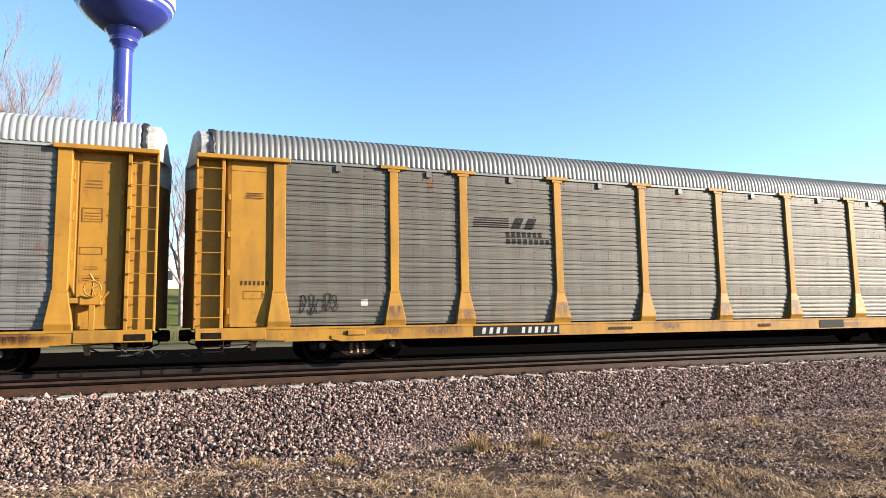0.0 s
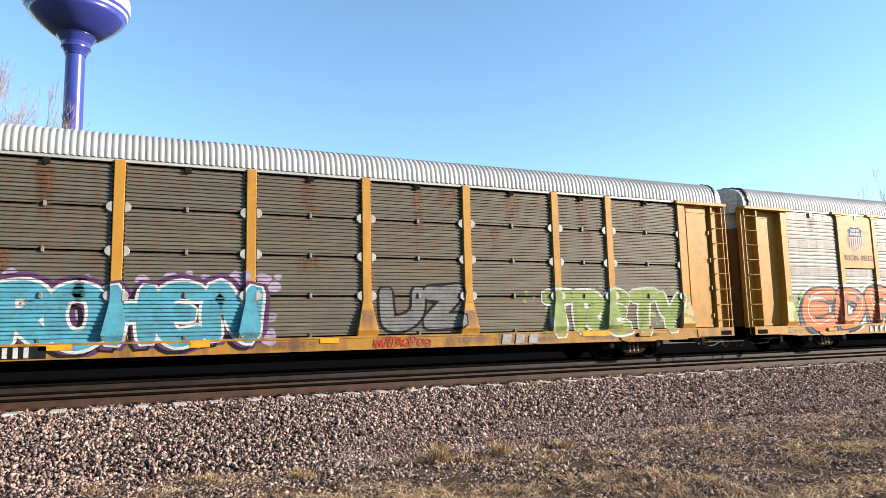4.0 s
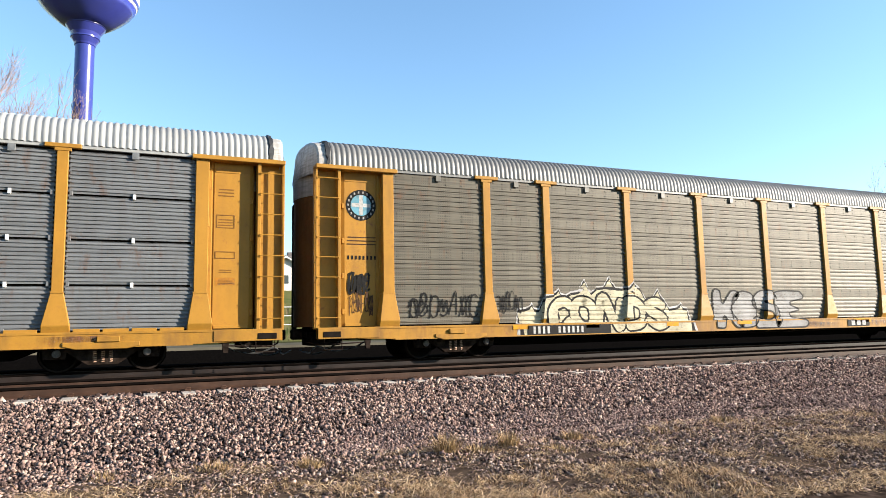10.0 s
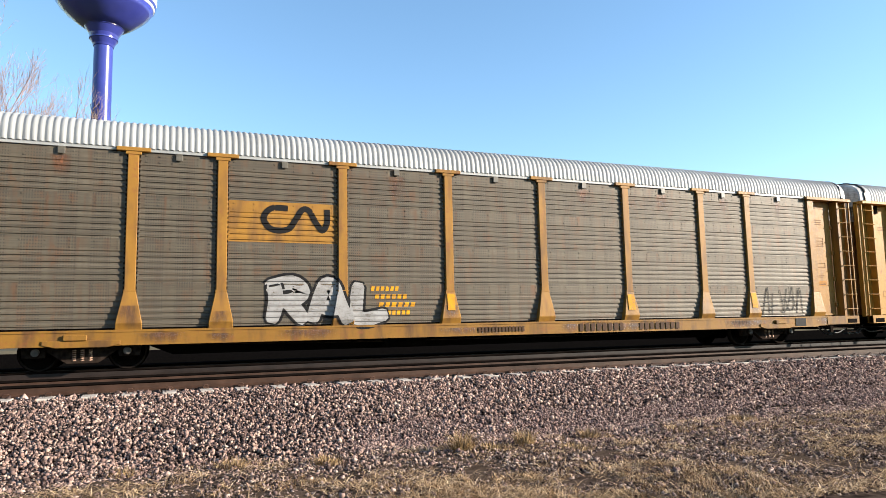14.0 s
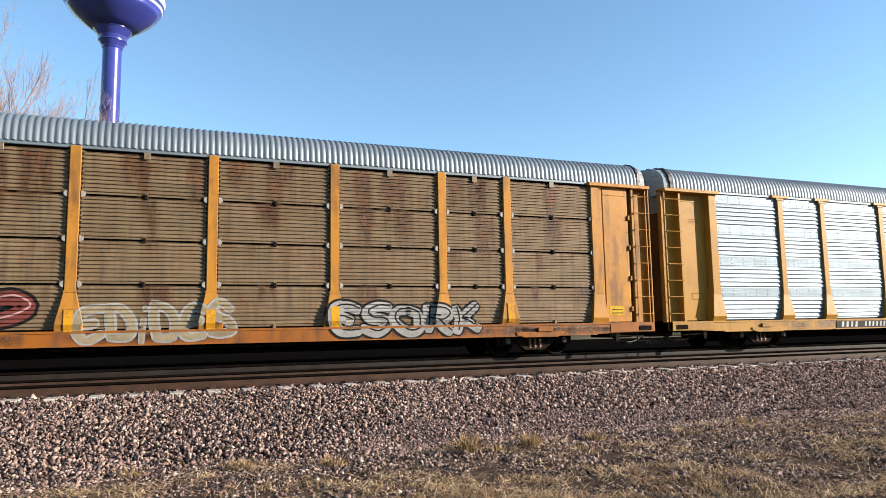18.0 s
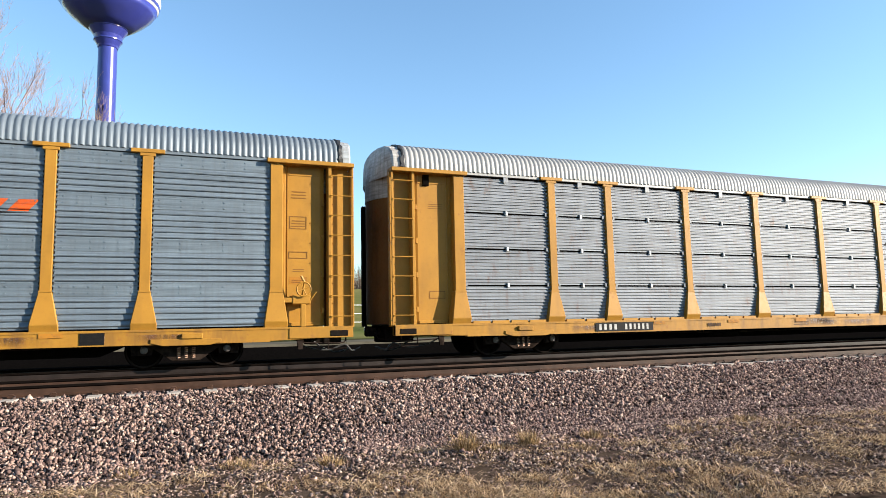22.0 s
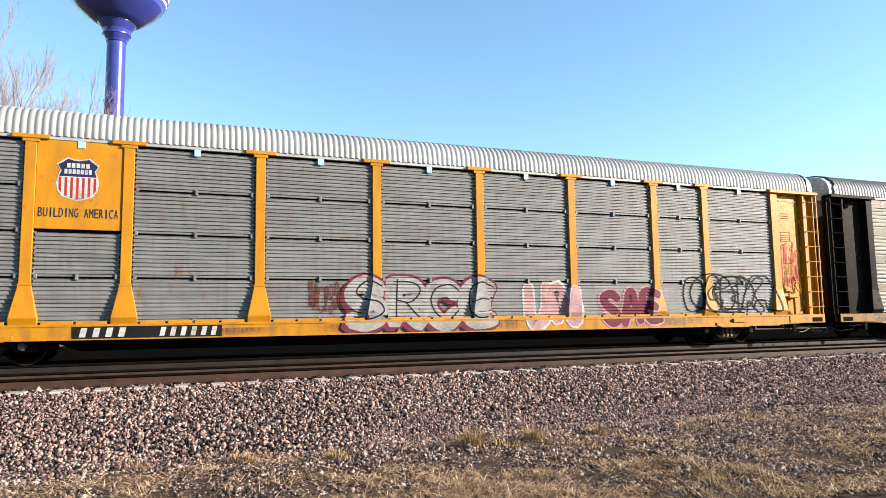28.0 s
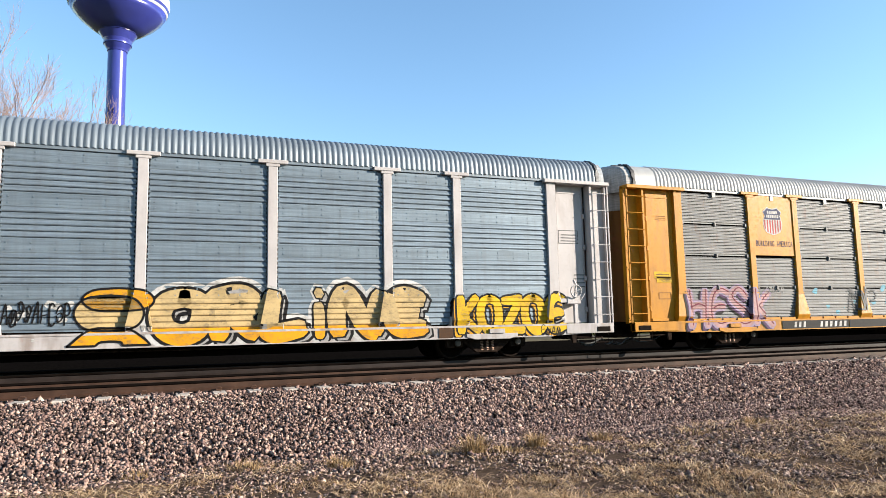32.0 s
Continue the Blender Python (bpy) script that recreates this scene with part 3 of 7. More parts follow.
def house(x, y, wall, label, w=3.2, hgt=2.7, ridge=2.3):
    """Gabled house, its gable to the line."""
    h = tagged(new("house"), label, "house", "houses beyond the road")
    z = ground_z(x, y) - 0.1
    h.matrix_basis = pose(x, y, z)
    part("wall", prism_xz(bmesh.new(), [(-w, 0), (w, 0), (w, hgt), (0, hgt + ridge), (-w, hgt)], 0, 8), wall, h)
    for s in (-1, 1):
        part("roof", prism_xz(bmesh.new(), [(0, hgt + ridge), (s * (w + 0.4), hgt - 0.28), (s * (w + 0.4), hgt - 0.1), (0, hgt + ridge + 0.2)], -0.4, 8.3), M_SHINGLE, h)
        part("bargeboard", prism_xz(bmesh.new(), [(0, hgt + ridge - 0.12), (s * (w + 0.42), hgt - 0.42), (s * (w + 0.42), hgt - 0.2), (0, hgt + ridge + 0.08)], -0.46, -0.405), M_WHITE, h)
        part("corner_board", cube(s * w - 0.1, s * w + 0.1, -0.03, 0.05, 0, hgt), M_WHITE, h)
    for a in (-0.65 * w, 0.0, 0.6 * w):
        win = part("window", cube(a - 0.45, a + 0.45, -0.05, 0.05, 0.9, 2.1, bevel=0.01), M_WHITE, h)
        part("pane", cube(a - 0.36, a + 0.36, -0.062, 0.0, 1.0, 2.0), M_GLASS, win)
    b = bmesh.new()
    for i in range(int(hgt / 0.16)):
        box(b, -w + 0.1, w - 0.1, -0.018, 0.0, 0.16 * i + 0.16, 0.16 * i + 0.172)
    part("siding_laps", b, wall, h)
    part("chimney", cube(0.8, 1.4, 3, 3.6, hgt + 1.2, hgt + ridge + 0.9, bevel=0.02), M_SHINGLE, h)
    return h


def fence():
    """Wire and rail fence with brush in front of it."""
    f = tagged(new("rail_fence"), "pale metal rail fence on the far side of the road", "fence", kind="")
    f.matrix_basis = pose(10.5, 33, ground_z(4, 33))
    for i in range(9):
        part("post", cube(-6 + i * 1.6 - 0.04, -6 + i * 1.6 + 0.04, -0.04, 0.04, 0, 2.1, bevel=0.008), M_WHITE, f)
    for z in (0.7, 1.35, 2.0):
        part("bar", cube(-6, 6.8, -0.05, -0.01, z - 0.03, z + 0.03), M_WHITE, f)
    return f


def brush(x, y, w, h, n, seed, name="brush"):
    rng = random.Random(seed)
    roots = []
    for i in range(n):
        a, b = x + rng.gauss(0, w / 2.5), y + rng.gauss(0, 0.9)
        roots.append((a, b, ground_z(a, b), h * rng.uniform(0.35, 1.0), rng.uniform(0.0, 0.75), rng.uniform(0, 6.28)))
    o = blades(name, roots, "tangle of brown leafless brush behind the line", M_BRUSH, 0.012)
    return tagged(o, category="brush")


def far_woods():
    """Distant bare woods along the line, joined."""
    rng = random.Random(77)
    roots = []
    for i in range(42000):
        y = rng.uniform(75, 95)
        x = rng.uniform(-60, 190)
        roots.append((x, y, ground_z(x, y), rng.uniform(4, 9) * (0.7 + 0.5 * noise.noise((x * 0.05, 0, 3))), rng.uniform(0, 0.5), rng.uniform(0, 6.28)))
    return tagged(blades("far_woods", roots, "distant brown leafless woods", M_BRUSH, 0.022), category="woods")


# ---------------------------------------------------------------- autorack cars
PITCH = 28.646                       # from coupler to coupler
BAYS = (2.887, 1.934, 2.887, 2.887, 2.887, 2.887, 2.887, 1.934, 2.887)
POSTS = [-sum(BAYS) / 2 + sum(BAYS[:i]) for i in range(10)]
END = 13.95                         # half length over the end posts
Z_SILL0, Z_SILL1, Z_BASE, Z_EAVE = 0.54, 0.86, 0.92, 4.97
Y_PANEL, Y_POST, Y_SILL, FOOT = -1.41, -1.5, -1.55, 0.075
ROWS = 4
ROW_H = (Z_EAVE - 0.08 - Z_BASE) / ROWS
CACHE = {}


def cached(key, make):
    if key not in CACHE:
        CACHE[key] = make()
    return CACHE[key]


def panel_profile(style):
    """Section of a side sheet: height, and how far it stands out."""
    h, prof = ROW_H, [(0, 0.012)]
    if style in ("banded", "bold"):
        n, z = 5, 0.02
        step = h * 0.68 / n
        for i in range(n):
            if style == "bold":
                prof += [(z + step * 0.04, 0.009), (z + step * 0.12, 0.006), (z + step * 0.20, 0.030), (z + step * 0.34, 0.039), (z + step * 0.56, 0.033), (z + step * 0.98, 0.011)]
            else:
                prof += [(z + step * 0.08, 0.0), (z + step * 0.18, 0.0), (z + step * 0.26, 0.022), (z + step * 0.60, 0.023), (z + step * 0.98, 0.002)]
            z += step
        prof += [(z + 0.02, 0.018), (h - 0.004, 0.018)]
    else:
        n, z = 10, 0.03
        step = (h - 0.09) / n
        prof += [(0.028, 0.012)]
        for i in range(n):
            prof += [(z + step * 0.06, 0.0), (z + step * 0.24, 0.0), (z + step * 0.34, 0.026), (z + step * 0.58, 0.026), (z + step * 0.98, 0.001)]
            z += step
        prof += [(h - 0.055, 0.012), (h - 0.048, 0.012)]
    return prof


def panel_mesh(width, style):
    """One sheet of the side screen: pressed ribs, with a flat bolted band (banded) or ribs all over (ribbed)."""
    bm = bmesh.new()
    w, h = width / 2 - 0.145, ROW_H
    prof = panel_profile(style)
    cols = [-w, w]
    grid = [[bm.verts.new((x, -d, z)) for z, d in prof] for x in cols]
    for i in range(len(prof) - 1):
        bm.faces.new((grid[0][i], grid[1][i], grid[1][i + 1], grid[0][i + 1]))
    back = [[bm.verts.new((x, 0.02, z)) for z in (0, prof[-1][0])] for x in cols]
    bm.faces.new((back[0][0], back[0][1], back[1][1], back[1][0]))
    # bolts on the flat, or the hinge clips of the seam
    if style != "ribbed":
        zb = h * 0.68 + (h * 0.32) * 0.55
        for k in range(6):
            x = -w + 0.12 + k * (2 * w - 0.24) / 5
            for z in (zb - 0.07, zb + 0.07):
                box(bm, x - 0.014, x + 0.014, -0.030, -0.018, z - 0.014, z + 0.014)
    else:
        for x in (-w + 0.04, 0.0, w - 0.04):
            box(bm, x - 0.035, x + 0.035, -0.05, -0.01, -0.055, 0.055, 0.008)
    # lugs along both edges, on the posts' flanks
    for s in (-1, 1):
        for k in range(9):
            z = (k + 0.5) * h / 9
            box(bm, s * w - 0.025, s * w + 0.025, -0.045, 0.0, z - 0.022, z + 0.022)
    return mesh_of("side_panel", bm)


def hinge_mesh(s, r=0.12):
    bm = bmesh.new()
    pts = [(-s * r * 1.08 * math.sin(math.pi * i / 8), r * math.cos(math.pi * i / 8)) for i in range(9)]
    prism_xz(bm, pts, -1.478, -1.44, 0.006)
    return mesh_of("hinge_plate", bm)


def toe_mesh(w):
    """Short plates along the foot of a bay."""
    bm = bmesh.new()
    n = 4 if w > 2 else 2
    st = (w - 0.6) / n
    for i in range(n):
        x = -w / 2 + 0.3 + st * i
        box(bm, x + 0.03, x + st - 0.03, -1.515, -1.46, 0.865, 0.945, 0.006)
    return mesh_of("toe_guard", bm)


def post_mesh(cap, wide=False):
    """Side post: shaft, foot that flares sideways and outwards, and on some cars a bar across its head."""
    s, b = (0.115, 0.27) if not wide else (0.15, 0.27)
    zt, zf = Z_EAVE - 0.02, 1.72
    pts = [(-b, Z_SILL1 - 0.02), (b, Z_SILL1 - 0.02), (b, 1.02), (s + 0.012, zf), (s, zf + 0.02), (s, zt), (-s, zt), (-s, zf + 0.02), (-s - 0.012, zf), (-b, 1.02)]
    bm = prism_xz(bmesh.new(), pts, Y_POST, -1.08 if wide else Y_PANEL + 0.1)
    for z in (1.02, zf):
        bmesh.ops.bisect_plane(bm, geom=bm.verts[:] + bm.edges[:] + bm.faces[:], dist=1e-4, plane_co=(0, 0, z), plane_no=(0, 0, 1))
    for v in bm.verts:
        if v.co.y < Y_POST + 0.01 and 0.95 < v.co.z < 1.1:
            v.co.y -= FOOT
    bmesh.ops.bevel(bm, geom=[e for e in bm.edges if all(v.co.y < Y_POST + 0.01 for v in e.verts)], offset=0.012, segments=1, affect="EDGES")
    box(bm, -s - 0.015, s + 0.015, Y_POST - 0.012, Y_POST + 0.005, zf - 0.01, zf + 0.03)
    if cap:
        box(bm, -0.36, 0.36, Y_POST - 0.03, Y_PANEL, zt - 0.06, zt + 0.035, 0.012)
        box(bm, -s - 0.05, s + 0.05, Y_POST - 0.012, Y_PANEL, zt - 0.13, zt - 0.055, 0.006)
    return mesh_of("post", bm)


def roof_profile(k=0.0):
    """Half arch from the eave to the ridge, in y and z; k pushes it outwards (rib)."""
    out = []
    for y, z in ((-1.47, 4.97), (-1.47, 5.12), (-1.44, 5.30), (-1.36, 5.46), (-1.20, 5.60), (-0.9, 5.70), (-0.45, 5.755), (0.0, 5.775)):
        d = Vector((y * 0.6, 0, z - 4.4)).normalized() * k
        out.append((y + d.x, z + d.z))
    return out + [(-y, z) for y, z in out[-2::-1]]


def roof_mesh(plain0=0.38, plain1=0.38):
    """Arched roof of ribs pressed across the car; plain0, plain1: where the ribs begin, from each end."""
    bm = bmesh.new()
    xs = [(-END + 0.34, 0.0), (-END + plain0, 0.0)]
    a, b = -END + plain0, END - plain1
    n = round((b - a) / 0.139)
    st = (b - a) / n
    for i in range(n):
        x = a + st * i
        xs += [(x + st * 0.06, 0.0), (x + st * 0.24, 0.022), (x + st * 0.48, 0.031), (x + st * 0.72, 0.022), (x + st * 0.94, 0.0)]
    xs += [(END - plain1, 0.0), (END - 0.34, 0.0)]
    prev = None
    for x, k in xs:
        ring = [bm.verts.new((x, y, z)) for y, z in roof_profile(k)]
        if prev:
            for i in range(len(ring) - 1):
                bm.faces.new((prev[i], ring[i], ring[i + 1], prev[i + 1]))
        prev = ring
    me = mesh_of("roof", bm)
    me.polygons.foreach_set("use_smooth", [True] * len(me.polygons))
    return me


def roof_end_mesh(out):
    """Dished hood over the end doors (at +x): behind the roof's edge it runs on a little lower, then turns down."""
    bm = bmesh.new()
    rings = []
    for x, k, low, bow in ((END - 0.40, -0.04, 0.0, 0.0), (END - 0.26, -0.015, 0.0, 0.06), (END - 0.10, -0.03, 0.0, 0.13), (END - 0.06, -0.06, 0.05, 0.16), (END - 0.12, -0.07, 1.0, out)):
        rings.append([bm.verts.new((x + bow * max(0.0, 1 - (y / 1.4) ** 2), y * (1 - 0.04 * low), z - (z - 4.80) * low)) for y, z in roof_profile(k)])
    for p, q in zip(rings, rings[1:]):
        for i in range(len(p) - 1):
            bm.faces.new((p[i], q[i], q[i + 1], p[i + 1]))
    return mesh_of("roof_end", bm)


def roof_rim_mesh(seed):
    """Torn black gasket round the end of the roof sheets, its edge ragged."""
    rng = random.Random(seed)
    pts = [(y, z) for y, z in roof_profile(0.012)]
    fine = []
    for (ya, za), (yb, zb) in zip(pts, pts[1:]):
        m = max(2, int(math.hypot(yb - ya, zb - za) / 0.09))
        fine += [(ya + (yb - ya) * i / m, za + (zb - za) * i / m) for i in range(m)]
    fine.append(pts[-1])
    bm = bmesh.new()
    rows = []
    for y, z in fine:
        lo, hi = END - 0.40 + rng.uniform(-0.02, 0.02), END - 0.30 + rng.uniform(-0.04, 0.04)
        lift = rng.uniform(0.02, 0.055)
        d = Vector((y * 0.6, 0, z - 4.4)).normalized()
        rows.append([bm.verts.new((x, y + d.x * e, z + d.z * e)) for x, e in ((lo, 0.012), (lo + 0.03, lift), (hi, lift * 0.8), (hi, -0.10))])
    for p, q in zip(rows, rows[1:]):
        for i in range(3):
            bm.faces.new((p[i], p[i + 1], q[i + 1], q[i]))
    return mesh_of("roof_rim", bm)


Y_DOOR = -1.27
DOOR_Y = [{0: -1.40, 2: -1.41, 8: -1.45, 12: -1.36, 13: -1.39}.get(i, Y_DOOR) for i in range(15)]      # some doors stand nearly flush


def end_door_mesh(yd):
    """Radial end door, set back behind the corner column (for the end at +x; near side)."""
    bm = bmesh.new()
    x0 = POSTS[9] + 0.13
    pts = [(x0, yd), (x0 + 0.10, yd), (x0 + 0.115, yd + 0.018), (x0 + 0.145, yd + 0.018), (x0 + 0.16, yd), (x0 + 0.98, yd), (x0 + 1.06, yd + 0.03), (x0 + 1.10, yd + 0.10), (x0 + 1.13, -0.92)]
    lo = [bm.verts.new((x, y, 0.90)) for x, y in pts]
    hi = [bm.verts.new((x, y, 4.93)) for x, y in pts]
    for i in range(len(pts) - 1):
        bm.faces.new((lo[i], lo[i + 1], hi[i + 1], hi[i]))
    # hem, ledge, and the hinge lugs at the stile
    box(bm, x0 + 0.18, x0 + 0.98, yd - 0.03, yd + 0.02, 0.90, 0.98, 0.006)
    box(bm, x0 + 0.18, x0 + 0.98, yd - 0.012, yd + 0.02, 4.62, 4.66, 0.004)
    for z in (1.5, 2.4, 3.3, 4.2):
        box(bm, x0 - 0.01, x0 + 0.06, yd - 0.04, yd + 0.02, z, z + 0.20, 0.008)
        box(bm, x0 + 1.00, x0 + 1.06, yd - 0.05, yd + 0.05, z - 0.3, z - 0.16, 0.008)
    return mesh_of("end_door", bm)


def bow_fold(yd):
    """Upright fold pressed into a door: one broad and one narrow slope."""
    bm = bmesh.new()
    sec = [(-12.87, 0.0), (-12.58, -0.035), (-12.42, 0.0)]
    lo, hi = [[bm.verts.new((x, yd + y - 0.002, z)) for x, y in sec] for z in (1.02, 4.72)]
    for i in (0, 1):
        bm.faces.new((lo[i], lo[i + 1], hi[i + 1], hi[i]))
    bm.faces.new(lo[::-1])
    bm.faces.new(hi)
    bm.faces.new((lo[0], hi[0], hi[2], lo[2]))
    return bm


def end_wall_mesh(z0, z1, out):
    """The bowed doors that close the end of the car (end at +x), from height z0 to z1."""
    bm = bmesh.new()
    x1 = END - 0.20
    pts = [(13.30, -0.93), (x1 - 0.06, -1.00), (x1, -0.97)]
    pts += [(x1 + out * math.sin(i / 12 * math.pi) ** 0.8, -0.97 + 1.94 * i / 12) for i in range(1, 13)] + [(x1 - 0.1, 1.05), (13.24, 1.3)]
    lo = [bm.verts.new((x, y, z0)) for x, y in pts]
    hi = [bm.verts.new((x, y, z1)) for x, y in pts]
    for i in range(len(pts) - 1):
        bm.faces.new((lo[i], lo[i + 1], hi[i + 1], hi[i]))
    bm.faces.new(lo)
    return mesh_of("end_wall", bm)


def ladder_post_mesh():
    """Corner column of the end at +x: a deep channel in which the ladder stands."""
    bm = bmesh.new()
    box(bm, END - 0.65, END - 0.57, Y_POST, -1.20, 0.84, 4.93, 0.008)
    box(bm, END - 0.045, END, -1.365, -1.20, 0.84, 4.93, 0.008)
    box(bm, END - 0.569, END - 0.046, -1.26, -1.23, 0.84, 4.93)
    return mesh_of("corner_column", bm)


def stile_mesh():
    return mesh_of("ladder_stile", cube(END - 0.05, END - 0.005, Y_POST - 0.01, Y_POST + 0.035, 0.84, 4.90, bevel=0.006))


def rung_mesh():
    bm = bmesh.new()
    tube(bm, [(END - 0.60, Y_POST - 0.005, 0), (END - 0.585, Y_POST - 0.05, 0), (END - 0.03, Y_POST - 0.05, 0), (END - 0.02, Y_POST + 0.02, 0)], 0.013, 6)
    return mesh_of("rung", bm)


def sill_mesh():
    """Side sill with its flanges, stiffeners and the cut-back ends over the couplers."""
    bm = bmesh.new()
    L = END - 0.05
    prism_xz(bm, [(-L, 0.62), (-L + 2.0, Z_SILL0 + 0.02), (L - 2.0, Z_SILL0 + 0.02), (L, 0.62), (L, Z_SILL1), (-L, Z_SILL1)], Y_SILL, -1.36, 0.006)
    box(bm, -L, L, -1.565, -1.36, Z_SILL1 - 0.03, Z_SILL1 + 0.02)
    box(bm, -L + 2.0, L - 2.0, -1.562, -1.36, Z_SILL0, Z_SILL0 + 0.03)
    for s in (-1, 1):
        a = s * (POSTS[9] + 0.3)
        box(bm, min(a, s * L), max(a, s * L), -1.57, -1.4, 0.60, Z_SILL1, 0.01)
    return mesh_of("side_sill", bm)


def deck_mesh():
    """Underframe: deck plate, centre sill, cross-bearers."""
    bm = bmesh.new()
    L = END - 0.1
    box(bm, -L, L, -1.36, 1.36, 0.78, 0.86)
    prism_xz(bm, [(-L + 0.3, 0.80), (-L + 0.3, 0.55), (-8.8, 0.52), (-8.2, 0.27), (8.2, 0.27), (8.8, 0.52), (L - 0.3, 0.55), (L - 0.3, 0.80)], -0.33, 0.33)
    for i in range(13):
        x = -12.6 + i * 2.1
        if abs(abs(x) - 10.06) > 1.2:
            prism_xz(bm, [(x - 0.08, 0.55), (x + 0.08, 0.55), (x + 0.08, 0.8), (x - 0.08, 0.8)], -1.35, 1.35)
    for s in (-1, 1):
        prism_xz(bm, [(s * 10.06 - 0.25, 0.62), (s * 10.06 + 0.25, 0.62), (s * 10.06 + 0.25, 0.8), (s * 10.06 - 0.25, 0.8)], -1.3, 1.3)
    return mesh_of("underframe", bm)


def wheelset_mesh():
    bm = bmesh.new()
    for s in (-1, 1):
        prof = [(0.08, s * 0.62), (0.20, s * 0.66), (0.33, s * 0.68), (0.36, s * 0.685), (0.43, s * 0.685), (0.43, s * 0.71), (0.405, s * 0.725), (0.40, s * 0.815), (0.36, s * 0.815), (0.34, s * 0.77), (0.20, s * 0.75), (0.13, s * 0.79), (0.09, s * 0.82), (0.085, s * 0.95)]
        lathe(bm, prof, 28, "y")
        for k in range(4):      # marks on the plate, which show it turning
            a = k * math.pi / 2 + 0.3
            box(bm, 0.26 * math.cos(a) - 0.03, 0.26 * math.cos(a) + 0.03, s * 0.76 - 0.015, s * 0.76 + 0.015, 0.26 * math.sin(a) - 0.03, 0.26 * math.sin(a) + 0.03)
    lathe(bm, [(0.08, -0.7), (0.075, 0.0), (0.08, 0.7)], 12, "y")
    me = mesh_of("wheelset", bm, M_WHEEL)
    me.materials.append(M_RIM)
    for p in me.polygons:
        r = [math.hypot(me.vertices[i].co.x, me.vertices[i].co.z) for i in p.vertices]
        if min(r) > 0.355 and max(r) < 0.415:
            p.material_index = 1
    return me


def truck_side_mesh(s):
    """Cast side frame with its pedestals and the spring window."""
    bm = bmesh.new()
    pts = [(-1.15, 0.30), (-1.18, 0.52), (-0.95, 0.60), (-0.55, 0.66), (0.55, 0.66), (0.95, 0.60), (1.18, 0.52), (1.15, 0.30), (0.72, 0.30), (0.70, 0.44), (0.42, 0.24), (0.30, 0.16), (-0.30, 0.16), (-0.42, 0.24), (-0.70, 0.44), (-0.72, 0.30)]
    y0, y1 = (-1.20, -1.06) if s < 0 else (1.06, 1.20)
    prism_xz(bm, pts, y0, y1, 0.012)
    for k in (-1, 1):
        lathe_bm = bmesh.new()
        lathe(lathe_bm, [(0.03, 0.0), (0.09, 0.0), (0.10, 0.05), (0.10, 0.17), (0.02, 0.17)], 14, "y")
        bmesh.ops.translate(lathe_bm, verts=lathe_bm.verts[:], vec=(k * 0.89, (-1.27 if s < 0 else 1.10), 0.42))
        tmp = bpy.data.meshes.new("tmp")
        lathe_bm.to_mesh(tmp)
        lathe_bm.free()
        bm.from_mesh(tmp)
        bpy.data.meshes.remove(tmp)
    return mesh_of("side_frame", bm, M_TRUCK)


def spring_mesh():
    bm = bmesh.new()
    pts = [(0.05 * math.cos(a * 0.9), 0.05 * math.sin(a * 0.9), 0.26 * a / 42) for a in range(43)]
    tube(bm, pts, 0.014, 5)
    return mesh_of("spring", bm, plain("spring_steel", (0.30, 0.19, 0.13), 0.6, 0.2))


def bearing_cap_mesh():
    bm = lathe(bmesh.new(), [(0.02, -0.045), (0.07, -0.045), (0.085, -0.02), (0.085, 0.0), (0.02, 0.0)], 14, "y")
    for i in range(3):
        a = i * 2.094 + 0.5
        box(bm, 0.045 * math.cos(a) - 0.012, 0.045 * math.cos(a) + 0.012, -0.062, -0.04, 0.045 * math.sin(a) - 0.012, 0.045 * math.sin(a) + 0.012)
    return mesh_of("bearing_cap", bm, M_CAP)


def truck(car, x):
    t = shared("truck", cached("bolster", lambda: mesh_of("truck", cube(-0.2, 0.2, -1.06, 1.06, 0.36, 0.60, bevel=0.02), M_TRUCK)), None, car, "near-black four-wheel truck", pose(x, 0, 0))
    for s in (-1, 1):
        shared("side_frame", cached(("side", s), lambda: truck_side_mesh(s)), None, t)
    for dx in (-0.16, 0.0, 0.16):
        shared("spring", cached("spring", spring_mesh), None, t, at=pose(dx, -1.16, 0.20))
    sets = []
    for dx in (-0.89, 0.89):
        shared("bearing_cap", cached("bearing_cap", bearing_cap_mesh), None, t, "bolted axle bearing cap", at=pose(dx, -1.27, 0.42))
        sets.append((shared("wheelset", cached("wheelset", wheelset_mesh), None, t, "pair of steel wheels on an axle"), dx))
    return sets


def uncoupling_rod_mesh():
    bm = bmesh.new()
    tube(bm, [(END - 1.5, -1.42, 0.60), (END - 1.3, -1.44, 0.50), (END - 0.5, -1.44, 0.47), (END - 0.2, -1.2, 0.47), (END + 0.05, -0.4, 0.52), (END + 0.1, -0.2, 0.70)], 0.018, 6)
    return mesh_of("uncoupling_rod", bm)


def stirrup_mesh():
    bm = bmesh.new()
    tube(bm, [(END - 0.66, -1.52, 0.64), (END - 0.66, -1.52, 0.34), (END - 0.22, -1.52, 0.34), (END - 0.22, -1.52, 0.64)], 0.017, 6)
    return mesh_of("stirrup_step", bm)


